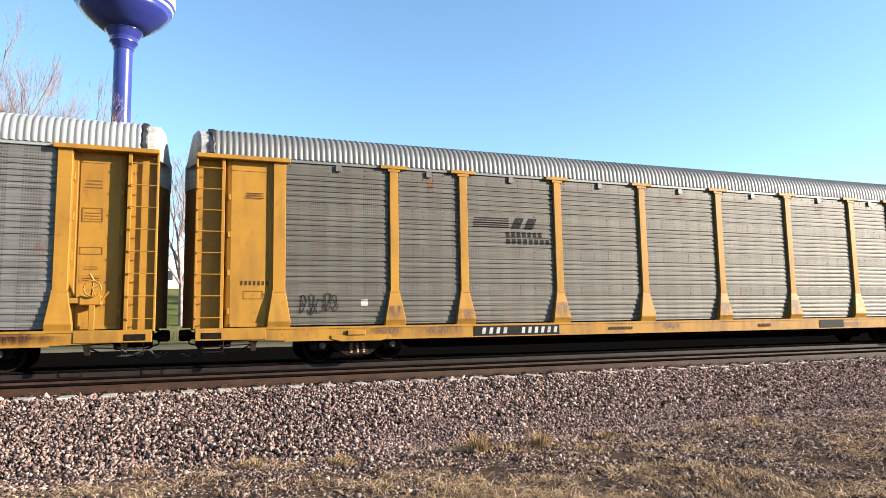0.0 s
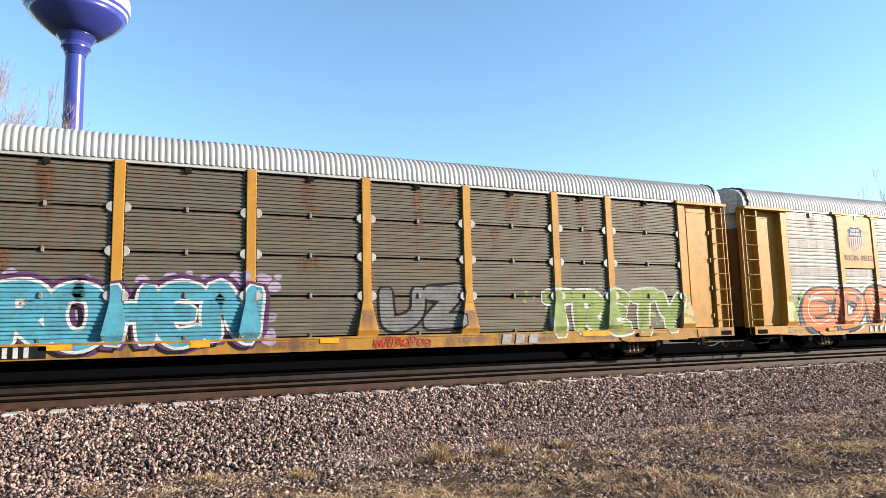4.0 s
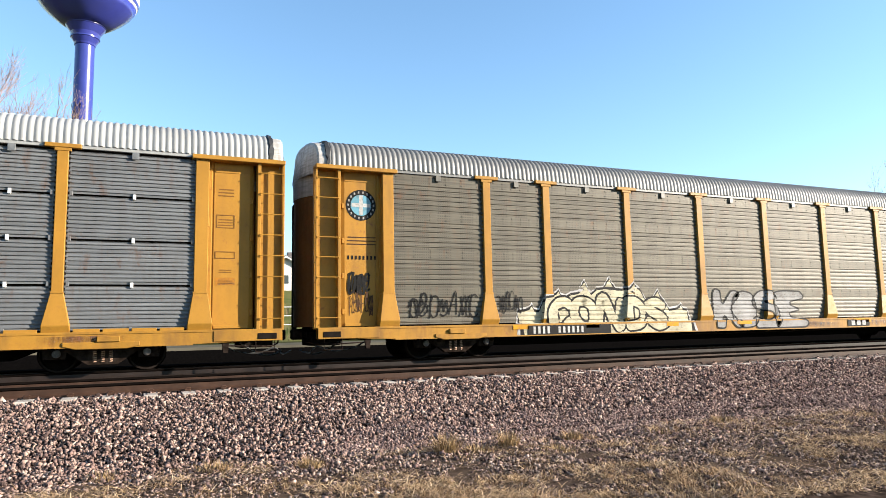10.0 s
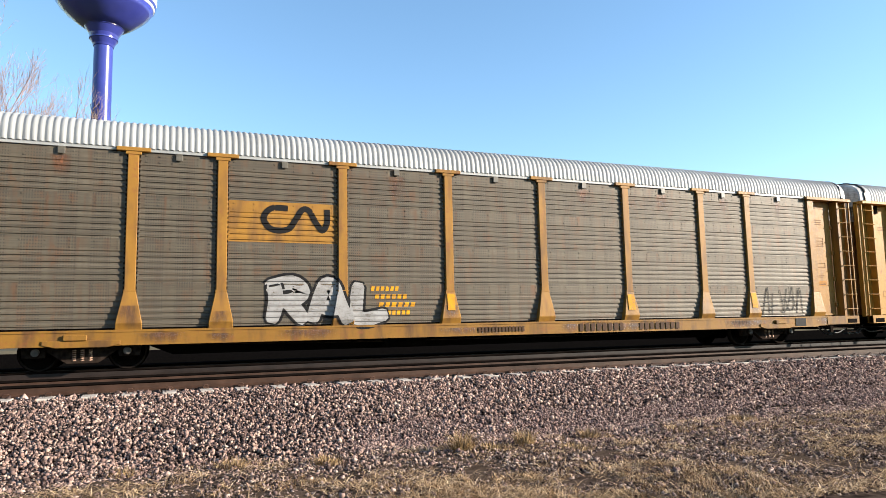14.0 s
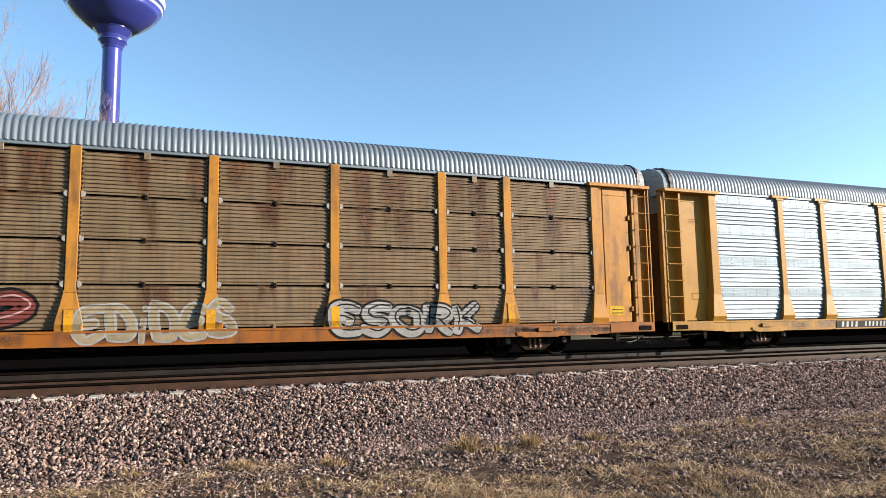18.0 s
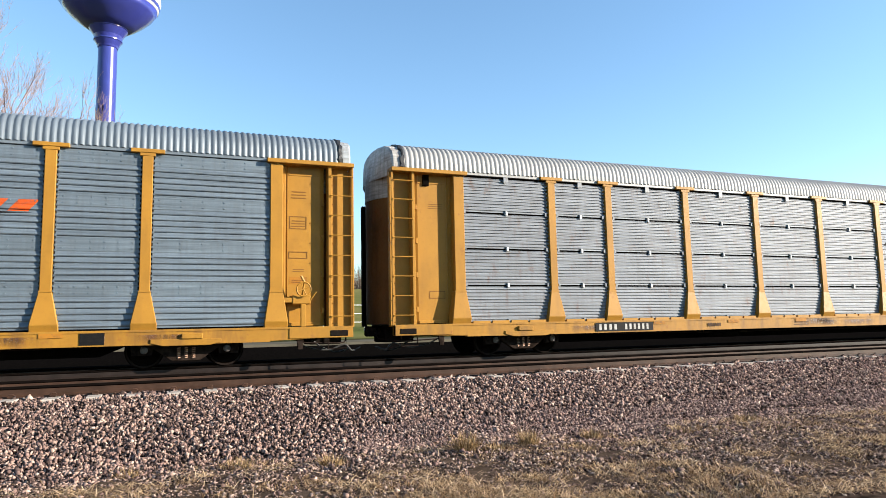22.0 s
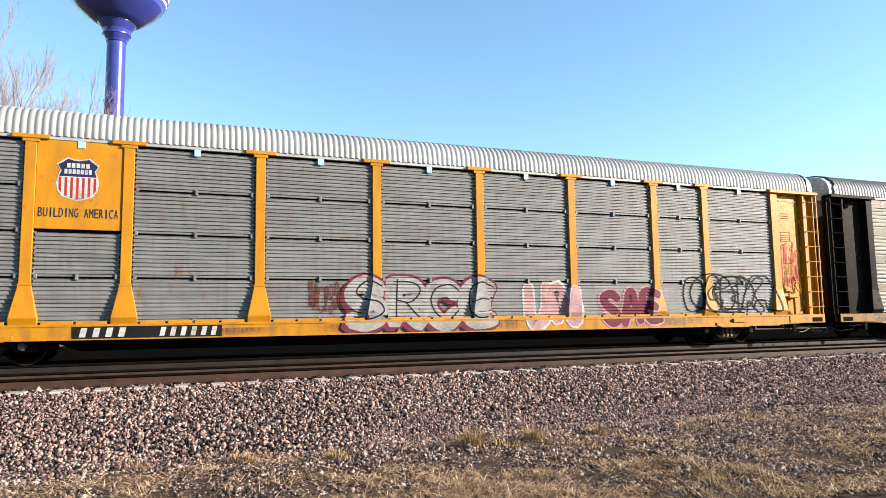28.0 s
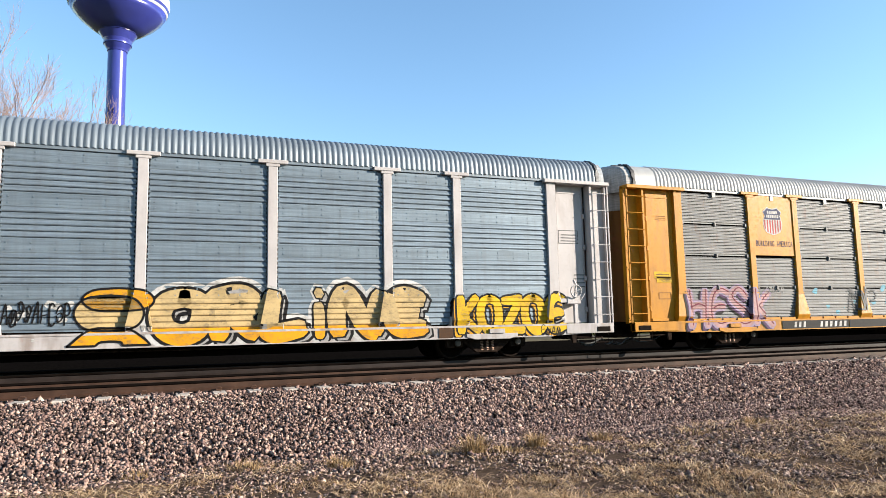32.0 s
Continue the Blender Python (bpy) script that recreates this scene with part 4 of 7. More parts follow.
def jack_pad_mesh():
    bm = bmesh.new()
    prism_xz(bm, [(9.3, 0.57), (9.55, 0.51), (10.55, 0.51), (10.8, 0.57), (10.8, 0.66), (9.3, 0.66)], -1.585, -1.5, 0.01)
    box(bm, 9.95, 10.4, -1.62, -1.54, 0.66, 0.78, 0.012)
    return mesh_of("jacking_pad", bm)


def brake_box_mesh():
    bm = bmesh.new()
    box(bm, 12.42, 12.86, -1.52, -1.24, 1.42, 1.64, 0.02)
    box(bm, 12.20, 12.45, -1.50, -1.28, 1.46, 1.58, 0.015)
    tube(bm, [(12.66, -1.50, 1.6), (12.70, -1.56, 1.95), (12.62, -1.56, 2.1)], 0.03, 6)
    tube(bm, [(12.84, -1.5, 1.5), (13.0, -1.52, 1.72)], 0.02, 6)
    return mesh_of("hand_brake", bm)


def brake_wheel_mesh():
    bm = bmesh.new()
    pts = [(12.68 + 0.17 * math.cos(a), -1.58, 1.78 + 0.17 * math.sin(a)) for a in [2 * math.pi * i / 20 for i in range(21)]]
    tube(bm, pts, 0.018, 6)
    for i in range(4):
        a = i * math.pi / 2 + 0.4
        tube(bm, [(12.68, -1.57, 1.78), (12.68 + 0.16 * math.cos(a), -1.58, 1.78 + 0.16 * math.sin(a))], 0.013, 5)
    return mesh_of("brake_wheel", bm)


def reservoir_mesh():
    bm = lathe(bmesh.new(), [(0.02, -0.62), (0.16, -0.60), (0.22, -0.52), (0.22, 0.52), (0.16, 0.60), (0.02, 0.62)], 16)
    bm.transform(Matrix.Translation((-2.5, -0.75, 0.50)) @ Matrix.Rotation(math.pi / 2, 4, "Y"))
    return mesh_of("air_reservoir", bm)


def brake_pipe_mesh():
    bm = bmesh.new()
    tube(bm, [(-12.8, -0.62, 0.60), (-8.0, -0.72, 0.52), (-3.2, -0.9, 0.46), (3.0, -0.9, 0.46), (8.0, -0.72, 0.52), (12.8, -0.62, 0.60)], 0.028, 6)
    return mesh_of("brake_pipe", bm)


from mathutils import geometry


# ---------------------------------------------------------------- lettering and graffiti
def glyph(ch):
    """Outline of a letter of the built-in font as flat triangles."""
    def make():
        cu = bpy.data.curves.new("letter", "FONT")
        cu.body, cu.resolution_u, cu.fill_mode = ch, 3, "FRONT"
        ob = new("letter", cu)
        bpy.context.view_layer.update()
        me = bpy.data.meshes.new_from_object(ob.evaluated_get(bpy.context.evaluated_depsgraph_get()))
        v = np.array([p.co[:2] for p in me.vertices])
        f = [tuple(p.vertices) for p in me.polygons]
        bpy.data.objects.remove(ob)
        bpy.data.curves.remove(cu)
        bpy.data.meshes.remove(me)
        return v, f
    return cached(("glyph", ch), make)


INKS = dict(putty=(0.38, 0.31, 0.20), black=(0.012, 0.012, 0.013), white=(0.68, 0.67, 0.65), silver=(0.42, 0.41, 0.40), grey=(0.22, 0.22, 0.22), brown=(0.10, 0.05, 0.025), navy=(0.02, 0.03, 0.11),
            orange=(0.70, 0.16, 0.04), orangered=(0.85, 0.13, 0.02), amber=(0.85, 0.40, 0.01), ochre=(0.55, 0.24, 0.03), red=(0.55, 0.035, 0.03), rustred=(0.22, 0.055, 0.045),
            maroon=(0.20, 0.03, 0.06), rose=(0.55, 0.33, 0.33), green=(0.22, 0.42, 0.08), lime=(0.30, 0.38, 0.12), olive=(0.23, 0.27, 0.075), haze=(0.50, 0.56, 0.64), tan=(0.62, 0.46, 0.22), lagoon=(0.10, 0.36, 0.48), plum=(0.11, 0.05, 0.14), teal=(0.05, 0.28, 0.34), sky=(0.20, 0.45, 0.58),
            azure=(0.04, 0.12, 0.30), umber=(0.30, 0.135, 0.03), lilac=(0.42, 0.33, 0.47), cream=(0.72, 0.66, 0.46), gold=(0.72, 0.42, 0.02), yellow=(0.80, 0.50, 0.01))


def ink(name):
    def make():
        m = Mat("ink_" + name, 0.6)
        if name == "stain":
            tc, sp = m.n.new("ShaderNodeTexCoord"), m.n.new("ShaderNodeSeparateXYZ")
            m.l.new(tc.outputs["Generated"], sp.inputs[0])
            mid = m.ramp(sp.outputs["X"], (0.0, (0, 0, 0)), (0.35, (1, 1, 1)), (0.65, (1, 1, 1)), (1.0, (0, 0, 0)))
            top = m.ramp(sp.outputs["Z"], (0.0, (0, 0, 0)), (0.7, (0.9, 0.9, 0.9)), (0.93, (0.9, 0.9, 0.9)), (1.0, (0, 0, 0)))
            fade = m.mix(1.0, m.mix(1.0, mid, top, "MULTIPLY"), m.grey(m.noise(6, 6, (1.5, 1, 0.35), 0.65), 0.30, 0.60), "MULTIPLY")
            m.l.new(fade, m.b.inputs["Alpha"])
            m.colour(m.mix(m.grey(m.noise(3, 4), 0.35, 0.65), (0.05, 0.024, 0.012), (0.12, 0.046, 0.016)))
            return m.m
        c = shade(INKS[name], 0.52)
        f, g2 = m.noise(2.2, 5), m.noise(22, 4)
        col = m.mix(m.grey(f, 0.38, 0.7), c, shade(c, 0.72))
        m.b.inputs["Specular IOR Level"].default_value = 0.1
        lum = min(1.0, 0.12 + sum(c))
        worn = m.mix(1.0, m.grey(m.noise(9, 7, (1, 1, 2.5), 0.7), 0.48, 0.66, 0, 0.8), m.grey(f, 0.35, 0.6), "MULTIPLY")
        m.colour(m.mix(worn, m.mix(m.grey(g2, 0.56, 0.72, 0, 0.4), col, shade((0.14, 0.11, 0.085), lum)), shade((0.11, 0.09, 0.07), lum)))
        return m.m
    return cached(("ink", name), make)


def surface_y(style, x, z, where):
    """Depth of the car's near face at x, z."""
    if where == "post":
        return Y_POST - 0.004 - FOOT * (min(1.0, max(0.0, (1.72 - z) / 0.70)) if z > 1.02 else max(0.0, (z - 0.84) / 0.18))
    if where == "sill":
        return Y_SILL - 0.003
    if where == "flat":
        return FLAT_Y
    prof = panel_profile(style)
    zz = min(max(z - Z_BASE, 0.0), ROWS * ROW_H - 1e-4)
    zz -= int(zz / ROW_H) * ROW_H
    for (za, da), (zb, db) in zip(prof, prof[1:]):
        if za <= zz <= zb:
            return Y_PANEL - (da + (db - da) * (zz - za) / max(1e-6, zb - za)) - 0.003
    return Y_PANEL - prof[-1][1] - 0.003


FLAT_Y = -1.472
PENDING = []                    # everything painted on a car: car, name, shapes, ink, layer, flat


def lay(k, name, shapes, colour, layer=0, flat=False, label=""):
    """Book shapes for a car: every letter, bar or stroke a part of its own; dots of spray and small print stay together."""
    if name in ("overspray", "stencil", "data_plate"):
        PENDING.append((k, name, shapes, colour, layer, flat, label))
    else:
        for i, s in enumerate(shapes):
            PENDING.append((k, name, [s], colour, layer + 0.04 * (i % 4), flat, label))


def paint_on(k, car, style, name, shapes, colour, layer, flat, label):
    """Wrap flat shapes (lists of vertices x, z and faces) over ribs, posts and sill."""
    bm = bmesh.new()
    xs, zs = [], []
    for v, f in shapes:
        vs = [bm.verts.new((a, 0, b)) for a, b in v]
        xs += [a for a, b in v]
        zs += [b for a, b in v]
        for q in f:
            try:
                bm.faces.new([vs[i] for i in q])
            except ValueError:
                pass
    x0, x1, z0, z1 = min(xs), max(xs), min(zs), max(zs)
    door = x0 > POSTS[9] + 0.1 or x1 < POSTS[0] - 0.1

    def cut(co, no):
        bmesh.ops.bisect_plane(bm, geom=bm.verts[:] + bm.edges[:] + bm.faces[:], dist=1e-5, plane_co=co, plane_no=no)
    if not flat and not door:
        for p in POSTS:
            for s in (-1, 1):
                if x0 < p + 0.3 and x1 > p - 0.3:
                    for e in (0.0, 0.006):
                        if z1 > 1.72:
                            cut((p + s * (0.115 + e), 0, 2), (1, 0, 0))
                        if z0 < 1.72:
                            cut((p + s * (0.127 + e), 0, 1.72), (0.7, 0, s * 0.143))
        if z0 < 1.02 < z1:
            cut((0, 0, 1.02), (0, 0, 1))
        if z0 < Z_BASE:
            cut((0, 0, Z_BASE - 0.03), (0, 0, 1))
            cut((0, 0, Z_BASE - 0.024), (0, 0, 1))
        for r in range(ROWS):
            for za, _d in panel_profile(style)[1:-1]:
                z = Z_BASE + r * ROW_H + za
                if z0 < z < z1:
                    cut((0, 0, z), (0, 0, 1))

    def region(c):
        if door:
            return "door"
        if flat:
            return "flat"
        if c.z < Z_BASE - 0.029:
            return "sill"
        for p in POSTS:
            half = 0.115 if c.z > 1.72 else 0.127 + (1.72 - c.z) / 0.70 * 0.143
            if abs(c.x - p) < min(half, 0.27) + 0.001:
                return "post"
        return "panel"
    for v in bm.verts:
        w = region(v.co)
        y = DOOR_Y[k] - 0.004 if w == "door" else surface_y(style, v.co.x, v.co.z, w)
        v.co.y = y - 0.0022 * layer
    ob = part(name, bm, ink(colour), car, label)
    return tagged(ob, kind="stuff") if len(shapes) > 4 or name == "overspray" else ob


def quad(x0, x1, z0, z1, slant=0.0):
    d = slant * (z1 - z0)
    return [(x0, z0), (x1, z0), (x1 + d, z1), (x0 + d, z1)], [(0, 1, 2, 3)]


def plate(k, b, name, colour):
    mid, h = (b[0] + b[1]) / 2, (b[1] - b[0]) / 2
    p = min(POSTS, key=lambda q: abs(q - mid))
    tall = name == "reflector" and b[3] > 1.0
    if tall and abs(p - mid) < 0.4:     # on a post's foot
        b = (p - h, p + h, max(b[2], 0.87), b[3])
    lay(k, name, [quad(*b)], colour, 7 if b[3] < 0.95 or tall else 1)


def blocks(k, b, name, n, colour, slant=0.0):
    """Characters that are not to be read: one bar for each."""
    x0, x1, z0, z1 = b
    w = (x1 - x0) / n
    lay(k, name, [quad(x0 + w * i + w * (0.24 if name == "car_number" else 0.14), x0 + w * (i + 1) - w * (0.28 if name == "car_number" else 0.2), z0, z1, slant) for i in range(n)], colour, 8.5 if z1 < 0.95 else 2)


def lines(k, b, name, colour, n):
    x0, x1, z0, z1 = b
    h = (z1 - z0) / n
    lay(k, name, [quad(x0 + 0.01 * i, x1, z0 + h * i, z0 + h * (i + (0.3 if name == "stencil" else 0.55))) for i in range(n)], colour, 2)


def frame_box(k, b, name, colour):
    x0, x1, z0, z1 = b
    e = 0.018
    lay(k, name, [quad(x0, x1, z0, z0 + e), quad(x0, x1, z1 - e, z1), quad(x0, x0 + e, z0 + e, z1 - e), quad(x1 - e, x1, z0 + e, z1 - e)], colour, 2)


def placard_box(k, b, colour):
    plate(k, b, "placard", colour)
    lines(k, (b[0] + 0.05, b[1] - 0.05, b[2] + 0.04, b[3] - 0.04), "stencil", "brown", 2)


def dataplate(k, b):
    x0, x1, z0, z1 = b
    plate(k, b, "data_plate", "black")
    frame_box(k, b, "data_plate", "white")
    xm, zm = x0 + (x1 - x0) * 0.45, z0 + (z1 - z0) * 0.4
    lay(k, "data_plate", [quad(xm, xm + 0.02, z0, z1), quad(x0, x1, zm, zm + 0.015), quad(x0 + 0.05, xm - 0.05, zm + 0.06, z1 - 0.06)], "white", 3)


def wedge(k, b, colour):
    x0, x1, z0, z1 = b
    lay(k, "emblem", [([(x0, z0), (x1 * 0.35 + x0 * 0.65, z0), (x1, z1 - 0.01), (x0 + 0.12, z1)], [(0, 1, 2, 3)])], colour, 2)


def word(k, b, name, text, colour):
    x0, x1, z0, z1 = b
    if name == "slogan":
        p = max(q for q in POSTS if q < (x0 + x1) / 2)
        x0, x1 = p + 0.18, p + 1.934 - 0.18
    w = (x1 - x0) / len(text)
    out = []
    for i, ch in enumerate(text):
        if ch == " ":
            continue
        v, f = glyph(ch)
        lo, hi = v.min(0), v.max(0)
        q = (v - lo) / np.maximum(hi - lo, 1e-6)
        ww = w * (0.25 if ch in "I1" else 0.8)
        cx = x0 + w * (i + 0.5)
        out.append(([(cx + (a - 0.5) * ww, z0 + c * (z1 - z0)) for a, c in q], f))
    lay(k, name, out, colour, 2, name == "slogan")


STROKES = {
    "A": ([(0.02, 0.0), (0.25, 0.6), (0.42, 1.0), (0.62, 0.95), (0.78, 0.55), (0.98, 0.0)], [(0.28, 0.32), (0.74, 0.34)]),
    "C": ([(0.95, 0.78), (0.62, 1.0), (0.2, 0.86), (0.05, 0.5), (0.2, 0.14), (0.6, 0.0), (0.98, 0.22)],),
    "D": ([(0.14, 0.0), (0.12, 0.5), (0.08, 1.0)], [(0.02, 0.95), (0.55, 0.96), (0.92, 0.6), (0.75, 0.15), (0.1, 0.02)]),
    "E": ([(0.95, 0.9), (0.5, 1.0), (0.12, 0.82), (0.1, 0.3), (0.4, 0.02), (0.98, 0.1)], [(0.15, 0.5), (0.45, 0.54), (0.75, 0.5)]),
    "F": ([(0.98, 0.84), (0.55, 1.0), (0.16, 0.84), (0.24, 0.4), (0.2, 0.0)], [(0.24, 0.5), (0.5, 0.54), (0.8, 0.46)]),
    "G": ([(0.95, 0.78), (0.62, 1.0), (0.2, 0.86), (0.05, 0.5), (0.2, 0.14), (0.6, 0.0), (0.95, 0.2), (0.9, 0.48), (0.6, 0.46)],),
    "H": ([(0.12, 0.0), (0.14, 0.5), (0.08, 1.0)], [(0.9, 0.0), (0.86, 0.5), (0.92, 1.0)], [(0.12, 0.5), (0.5, 0.54), (0.88, 0.5)]),
    "I": ([(0.5, 0.0), (0.52, 0.4), (0.48, 0.68)], [(0.44, 0.94), (0.56, 0.98)]),
    "K": ([(0.12, 0.0), (0.14, 0.5), (0.08, 1.0)], [(0.92, 1.0), (0.5, 0.68), (0.26, 0.5), (0.55, 0.3), (0.98, 0.0)]),
    "L": ([(0.18, 1.0), (0.12, 0.5), (0.14, 0.12), (0.4, 0.0), (0.98, 0.08)],),
    "M": ([(0.04, 0.0), (0.08, 0.6), (0.22, 1.0), (0.42, 0.75), (0.5, 0.4)], [(0.5, 0.4), (0.6, 0.8), (0.8, 1.0), (0.92, 0.6), (0.97, 0.0)]),
    "N": ([(0.08, 0.0), (0.06, 0.55), (0.16, 1.0), (0.36, 0.85), (0.66, 0.2), (0.86, 0.0)], [(0.88, 0.05), (0.9, 0.5), (0.96, 1.0)]),
    "O": ([(0.5, 1.0), (0.14, 0.86), (0.02, 0.5), (0.14, 0.14), (0.5, 0.0), (0.86, 0.14), (0.98, 0.5), (0.86, 0.86), (0.5, 1.0)],),
    "P": ([(0.14, 0.0), (0.16, 0.5), (0.1, 1.0)], [(0.04, 0.96), (0.6, 1.0), (0.92, 0.75), (0.65, 0.48), (0.16, 0.46)]),
    "R": ([(0.14, 0.0), (0.16, 0.5), (0.1, 1.0)], [(0.0, 0.94), (0.6, 1.0), (0.9, 0.78), (0.62, 0.5), (0.18, 0.48)], [(0.45, 0.48), (0.7, 0.26), (0.99, 0.0)]),
    "S": ([(0.92, 0.84), (0.5, 1.0), (0.1, 0.8), (0.3, 0.57), (0.75, 0.43), (0.92, 0.2), (0.5, 0.0), (0.04, 0.14)],),
    "T": ([(0.0, 0.9), (0.5, 0.98), (1.0, 0.94)], [(0.52, 0.95), (0.5, 0.5), (0.46, 0.0)]),
    "U": ([(0.06, 1.0), (0.1, 0.4), (0.3, 0.02), (0.7, 0.04), (0.9, 0.4), (0.92, 1.0)],),
    "W": ([(0.02, 1.0), (0.12, 0.4), (0.25, 0.0), (0.4, 0.3), (0.5, 0.7)], [(0.5, 0.7), (0.6, 0.3), (0.76, 0.0), (0.9, 0.4), (0.98, 1.0)]),
    "X": ([(0.04, 1.0), (0.5, 0.5), (0.96, 0.0)], [(0.94, 1.0), (0.5, 0.5), (0.05, 0.0)]),
    "Y": ([(0.04, 1.0), (0.25, 0.6), (0.5, 0.46)], [(0.96, 1.0), (0.7, 0.6), (0.48, 0.4), (0.46, 0.0)]),
    "Z": ([(0.05, 0.96), (0.5, 0.94), (0.95, 0.98)], [(0.92, 0.94), (0.5, 0.5), (0.08, 0.06)], [(0.05, 0.04), (0.5, 0.06), (0.98, 0.02)]),
}


def brush_stroke(pts, w, square=False):
    """One stroke of paint, round at both ends and fatter in its middle, or straight from point to point."""
    fine = pts if square else rounded(pts, 4)
    v, f = ribbon(fine, w)
    n = len(fine)
    for i in range(n):
        swell = 1.0 + (0.0 if square else 0.16) * math.sin(math.pi * i / (n - 1))
        for j in (0, 1):
            p = v[2 * i + j]
            v[2 * i + j] = (fine[i][0] + (p[0] - fine[i][0]) * swell, fine[i][1] + (p[1] - fine[i][1]) * swell)
    for end, nxt, pair in ((fine[0], fine[1], (0, 1)), (fine[-1], fine[-2], (2 * n - 1, 2 * n - 2))):
        dx, dz = end[0] - nxt[0], end[1] - nxt[1]
        l = math.hypot(dx, dz) or 1
        m = len(v)
        for q in (-0.5, 0.5):
            ex = w * (0.12 if square else 0.31)
            v.append((end[0] + dx / l * ex - dz / l * q * w * (0.98 if square else 0.62), end[1] + dz / l * ex + dx / l * q * w * (0.98 if square else 0.62)))
        a, c = pair
        near = math.hypot(v[m][0] - v[a][0], v[m][1] - v[a][1]) < math.hypot(v[m][0] - v[c][0], v[m][1] - v[c][1])
        f.append((a, m, m + 1, c) if near else (a, m + 1, m, c))
    return [(p, max(0.556, q)) for p, q in v], f


def below(v, f, z):
    """The part of a shape that lies under the height z."""
    bm = bmesh.new()
    vs = [bm.verts.new((p, 0, q)) for p, q in v]
    for q in f:
        bm.faces.new([vs[i] for i in q])
    bmesh.ops.bisect_plane(bm, geom=bm.verts[:] + bm.edges[:] + bm.faces[:], plane_co=(0, 0, z), plane_no=(0, 0, 1), clear_outer=True)
    bm.verts.index_update()
    res = [(p.co.x, p.co.z) for p in bm.verts], [tuple(p.index for p in q.verts) for q in bm.faces]
    bm.free()
    return res


def letters(k, b, text, fill, line, wild=0.3, second=None, halo=None, drop=None, fat=0.27, low=None, way=-1, square=False):
    """A painted word in fat brush strokes with a dark edge; if given: a halo, a shaded depth below, a thin second line inside."""
    x0, x1, z0, z1 = b
    z0 = max(z0, 0.60)
    rng = random.Random(k * 17 + len(text))
    weights = [0.5 if c == "I" else 1.2 if c in "MN" else 1.0 for c in text]
    tot, x = sum(weights), x0
    rim, edge, depth, side, body, shine = [], [], [], [], [], []
    for c, wt in zip(text, weights):
        cw = (x1 - x0) * wt / tot
        h = z1 - z0
        w = fat * min(h, cw * 1.25)
        line_w = (0.065 + 0.06 * min(1.0, h)) * min(1.0, 0.35 + 0.65 * cw)
        m = w * 0.42
        lift, top = rng.uniform(0, 0.10) * wild * h, rng.uniform(0, 0.16) * wild * h
        lean, ph = rng.uniform(-0.1, 0.28) * wild, rng.uniform(0, 6)
        for s in STROKES[c]:
            pts = []
            for p, q in s:
                p2 = p + lean * (q - 0.5) + 0.07 * wild * math.sin(q * 5 + ph)
                q2 = q + 0.09 * wild * math.sin(p * 4.5 + ph)
                pts.append((x + m * 0.55 + p2 * (cw - m * 1.1), z0 + m + lift + q2 * (h - 2 * m - lift - top)))
            d = 0.085 * h
            rim.append(brush_stroke(pts, w + 2.6 * line_w, square))
            edge.append(brush_stroke(pts, w + line_w, square))
            sunk = [(p + way * d, q - d * 0.9) for p, q in pts]
            depth.append(brush_stroke(sunk, w + line_w, square))
            side.append(brush_stroke(sunk, w * 0.9, square))
            body.append(brush_stroke(pts, w, square))
            shine.append(brush_stroke([(p + w * 0.2, q + w * 0.2) for p, q in pts], 0.035))
        x += cw
    if halo:
        lay(k, "graffiti", rim, halo, 1.5, label="pale halo of a graffiti word")
    if drop:
        lay(k, "graffiti", depth, "black", 2.2, label="dark depth of a graffiti word")
        lay(k, "graffiti", side, drop, 2.6, label="shaded depth of a graffiti word")
    lay(k, "graffiti", edge, line, 3, label="edge of a graffiti word")
    lay(k, "graffiti", body, fill, 4, label="graffiti word")
    if low:
        lay(k, "graffiti", [q for q in (below(v, f, 0.95) for v, f in body) if q[1]], low, 4.6, label="lower part of a graffiti word in a deeper colour")
    if second:
        lay(k, "graffiti", shine, second, 5, label="thin light line inside a graffiti word")


def ribbon(pts, w):
    """A flat brush stroke along points x, z."""
    v, f = [], []
    n = len(pts)
    for i, (x, z) in enumerate(pts):
        ax, az = pts[max(0, i - 1)]
        bx, bz = pts[min(n - 1, i + 1)]
        l = math.hypot(bx - ax, bz - az) or 1
        nx, nz = -(bz - az) / l * w / 2, (bx - ax) / l * w / 2
        v += [(x + nx, z + nz), (x - nx, z - nz)]
    for i in range(n - 1):
        f.append((2 * i, 2 * i + 1, 2 * i + 3, 2 * i + 2))
    return v, f


SCRAWL = (
    [(0.1, 0.0), (0.15, 0.5), (0.2, 1.0)],
    [(0.0, 0.9), (0.5, 1.0), (0.9, 0.7), (0.6, 0.45), (0.15, 0.5)],
    [(0.1, 0.1), (0.5, 0.0), (0.95, 0.25), (0.7, 0.55), (0.2, 0.45)],
    [(0.9, 0.85), (0.5, 1.0), (0.08, 0.7), (0.05, 0.3), (0.45, 0.0), (0.95, 0.15)],
    [(0.1, 0.0), (0.5, 1.0), (0.9, 0.0)],
    [(0.15, 0.4), (0.85, 0.45)],
    [(0.05, 0.95), (0.4, 0.3), (0.5, 0.1), (0.95, 1.0)],
    [(0.5, 0.5), (0.2, 0.8), (0.4, 1.0), (0.75, 0.8), (0.6, 0.35), (0.2, 0.1), (0.0, 0.3)],
    [(0.0, 0.2), (0.3, 0.9), (0.45, 0.2), (0.75, 0.85), (1.0, 0.1)],
    [(0.0, 0.5), (0.4, 0.95), (0.95, 0.8), (0.9, 0.2), (0.4, 0.05), (0.05, 0.4)],
)


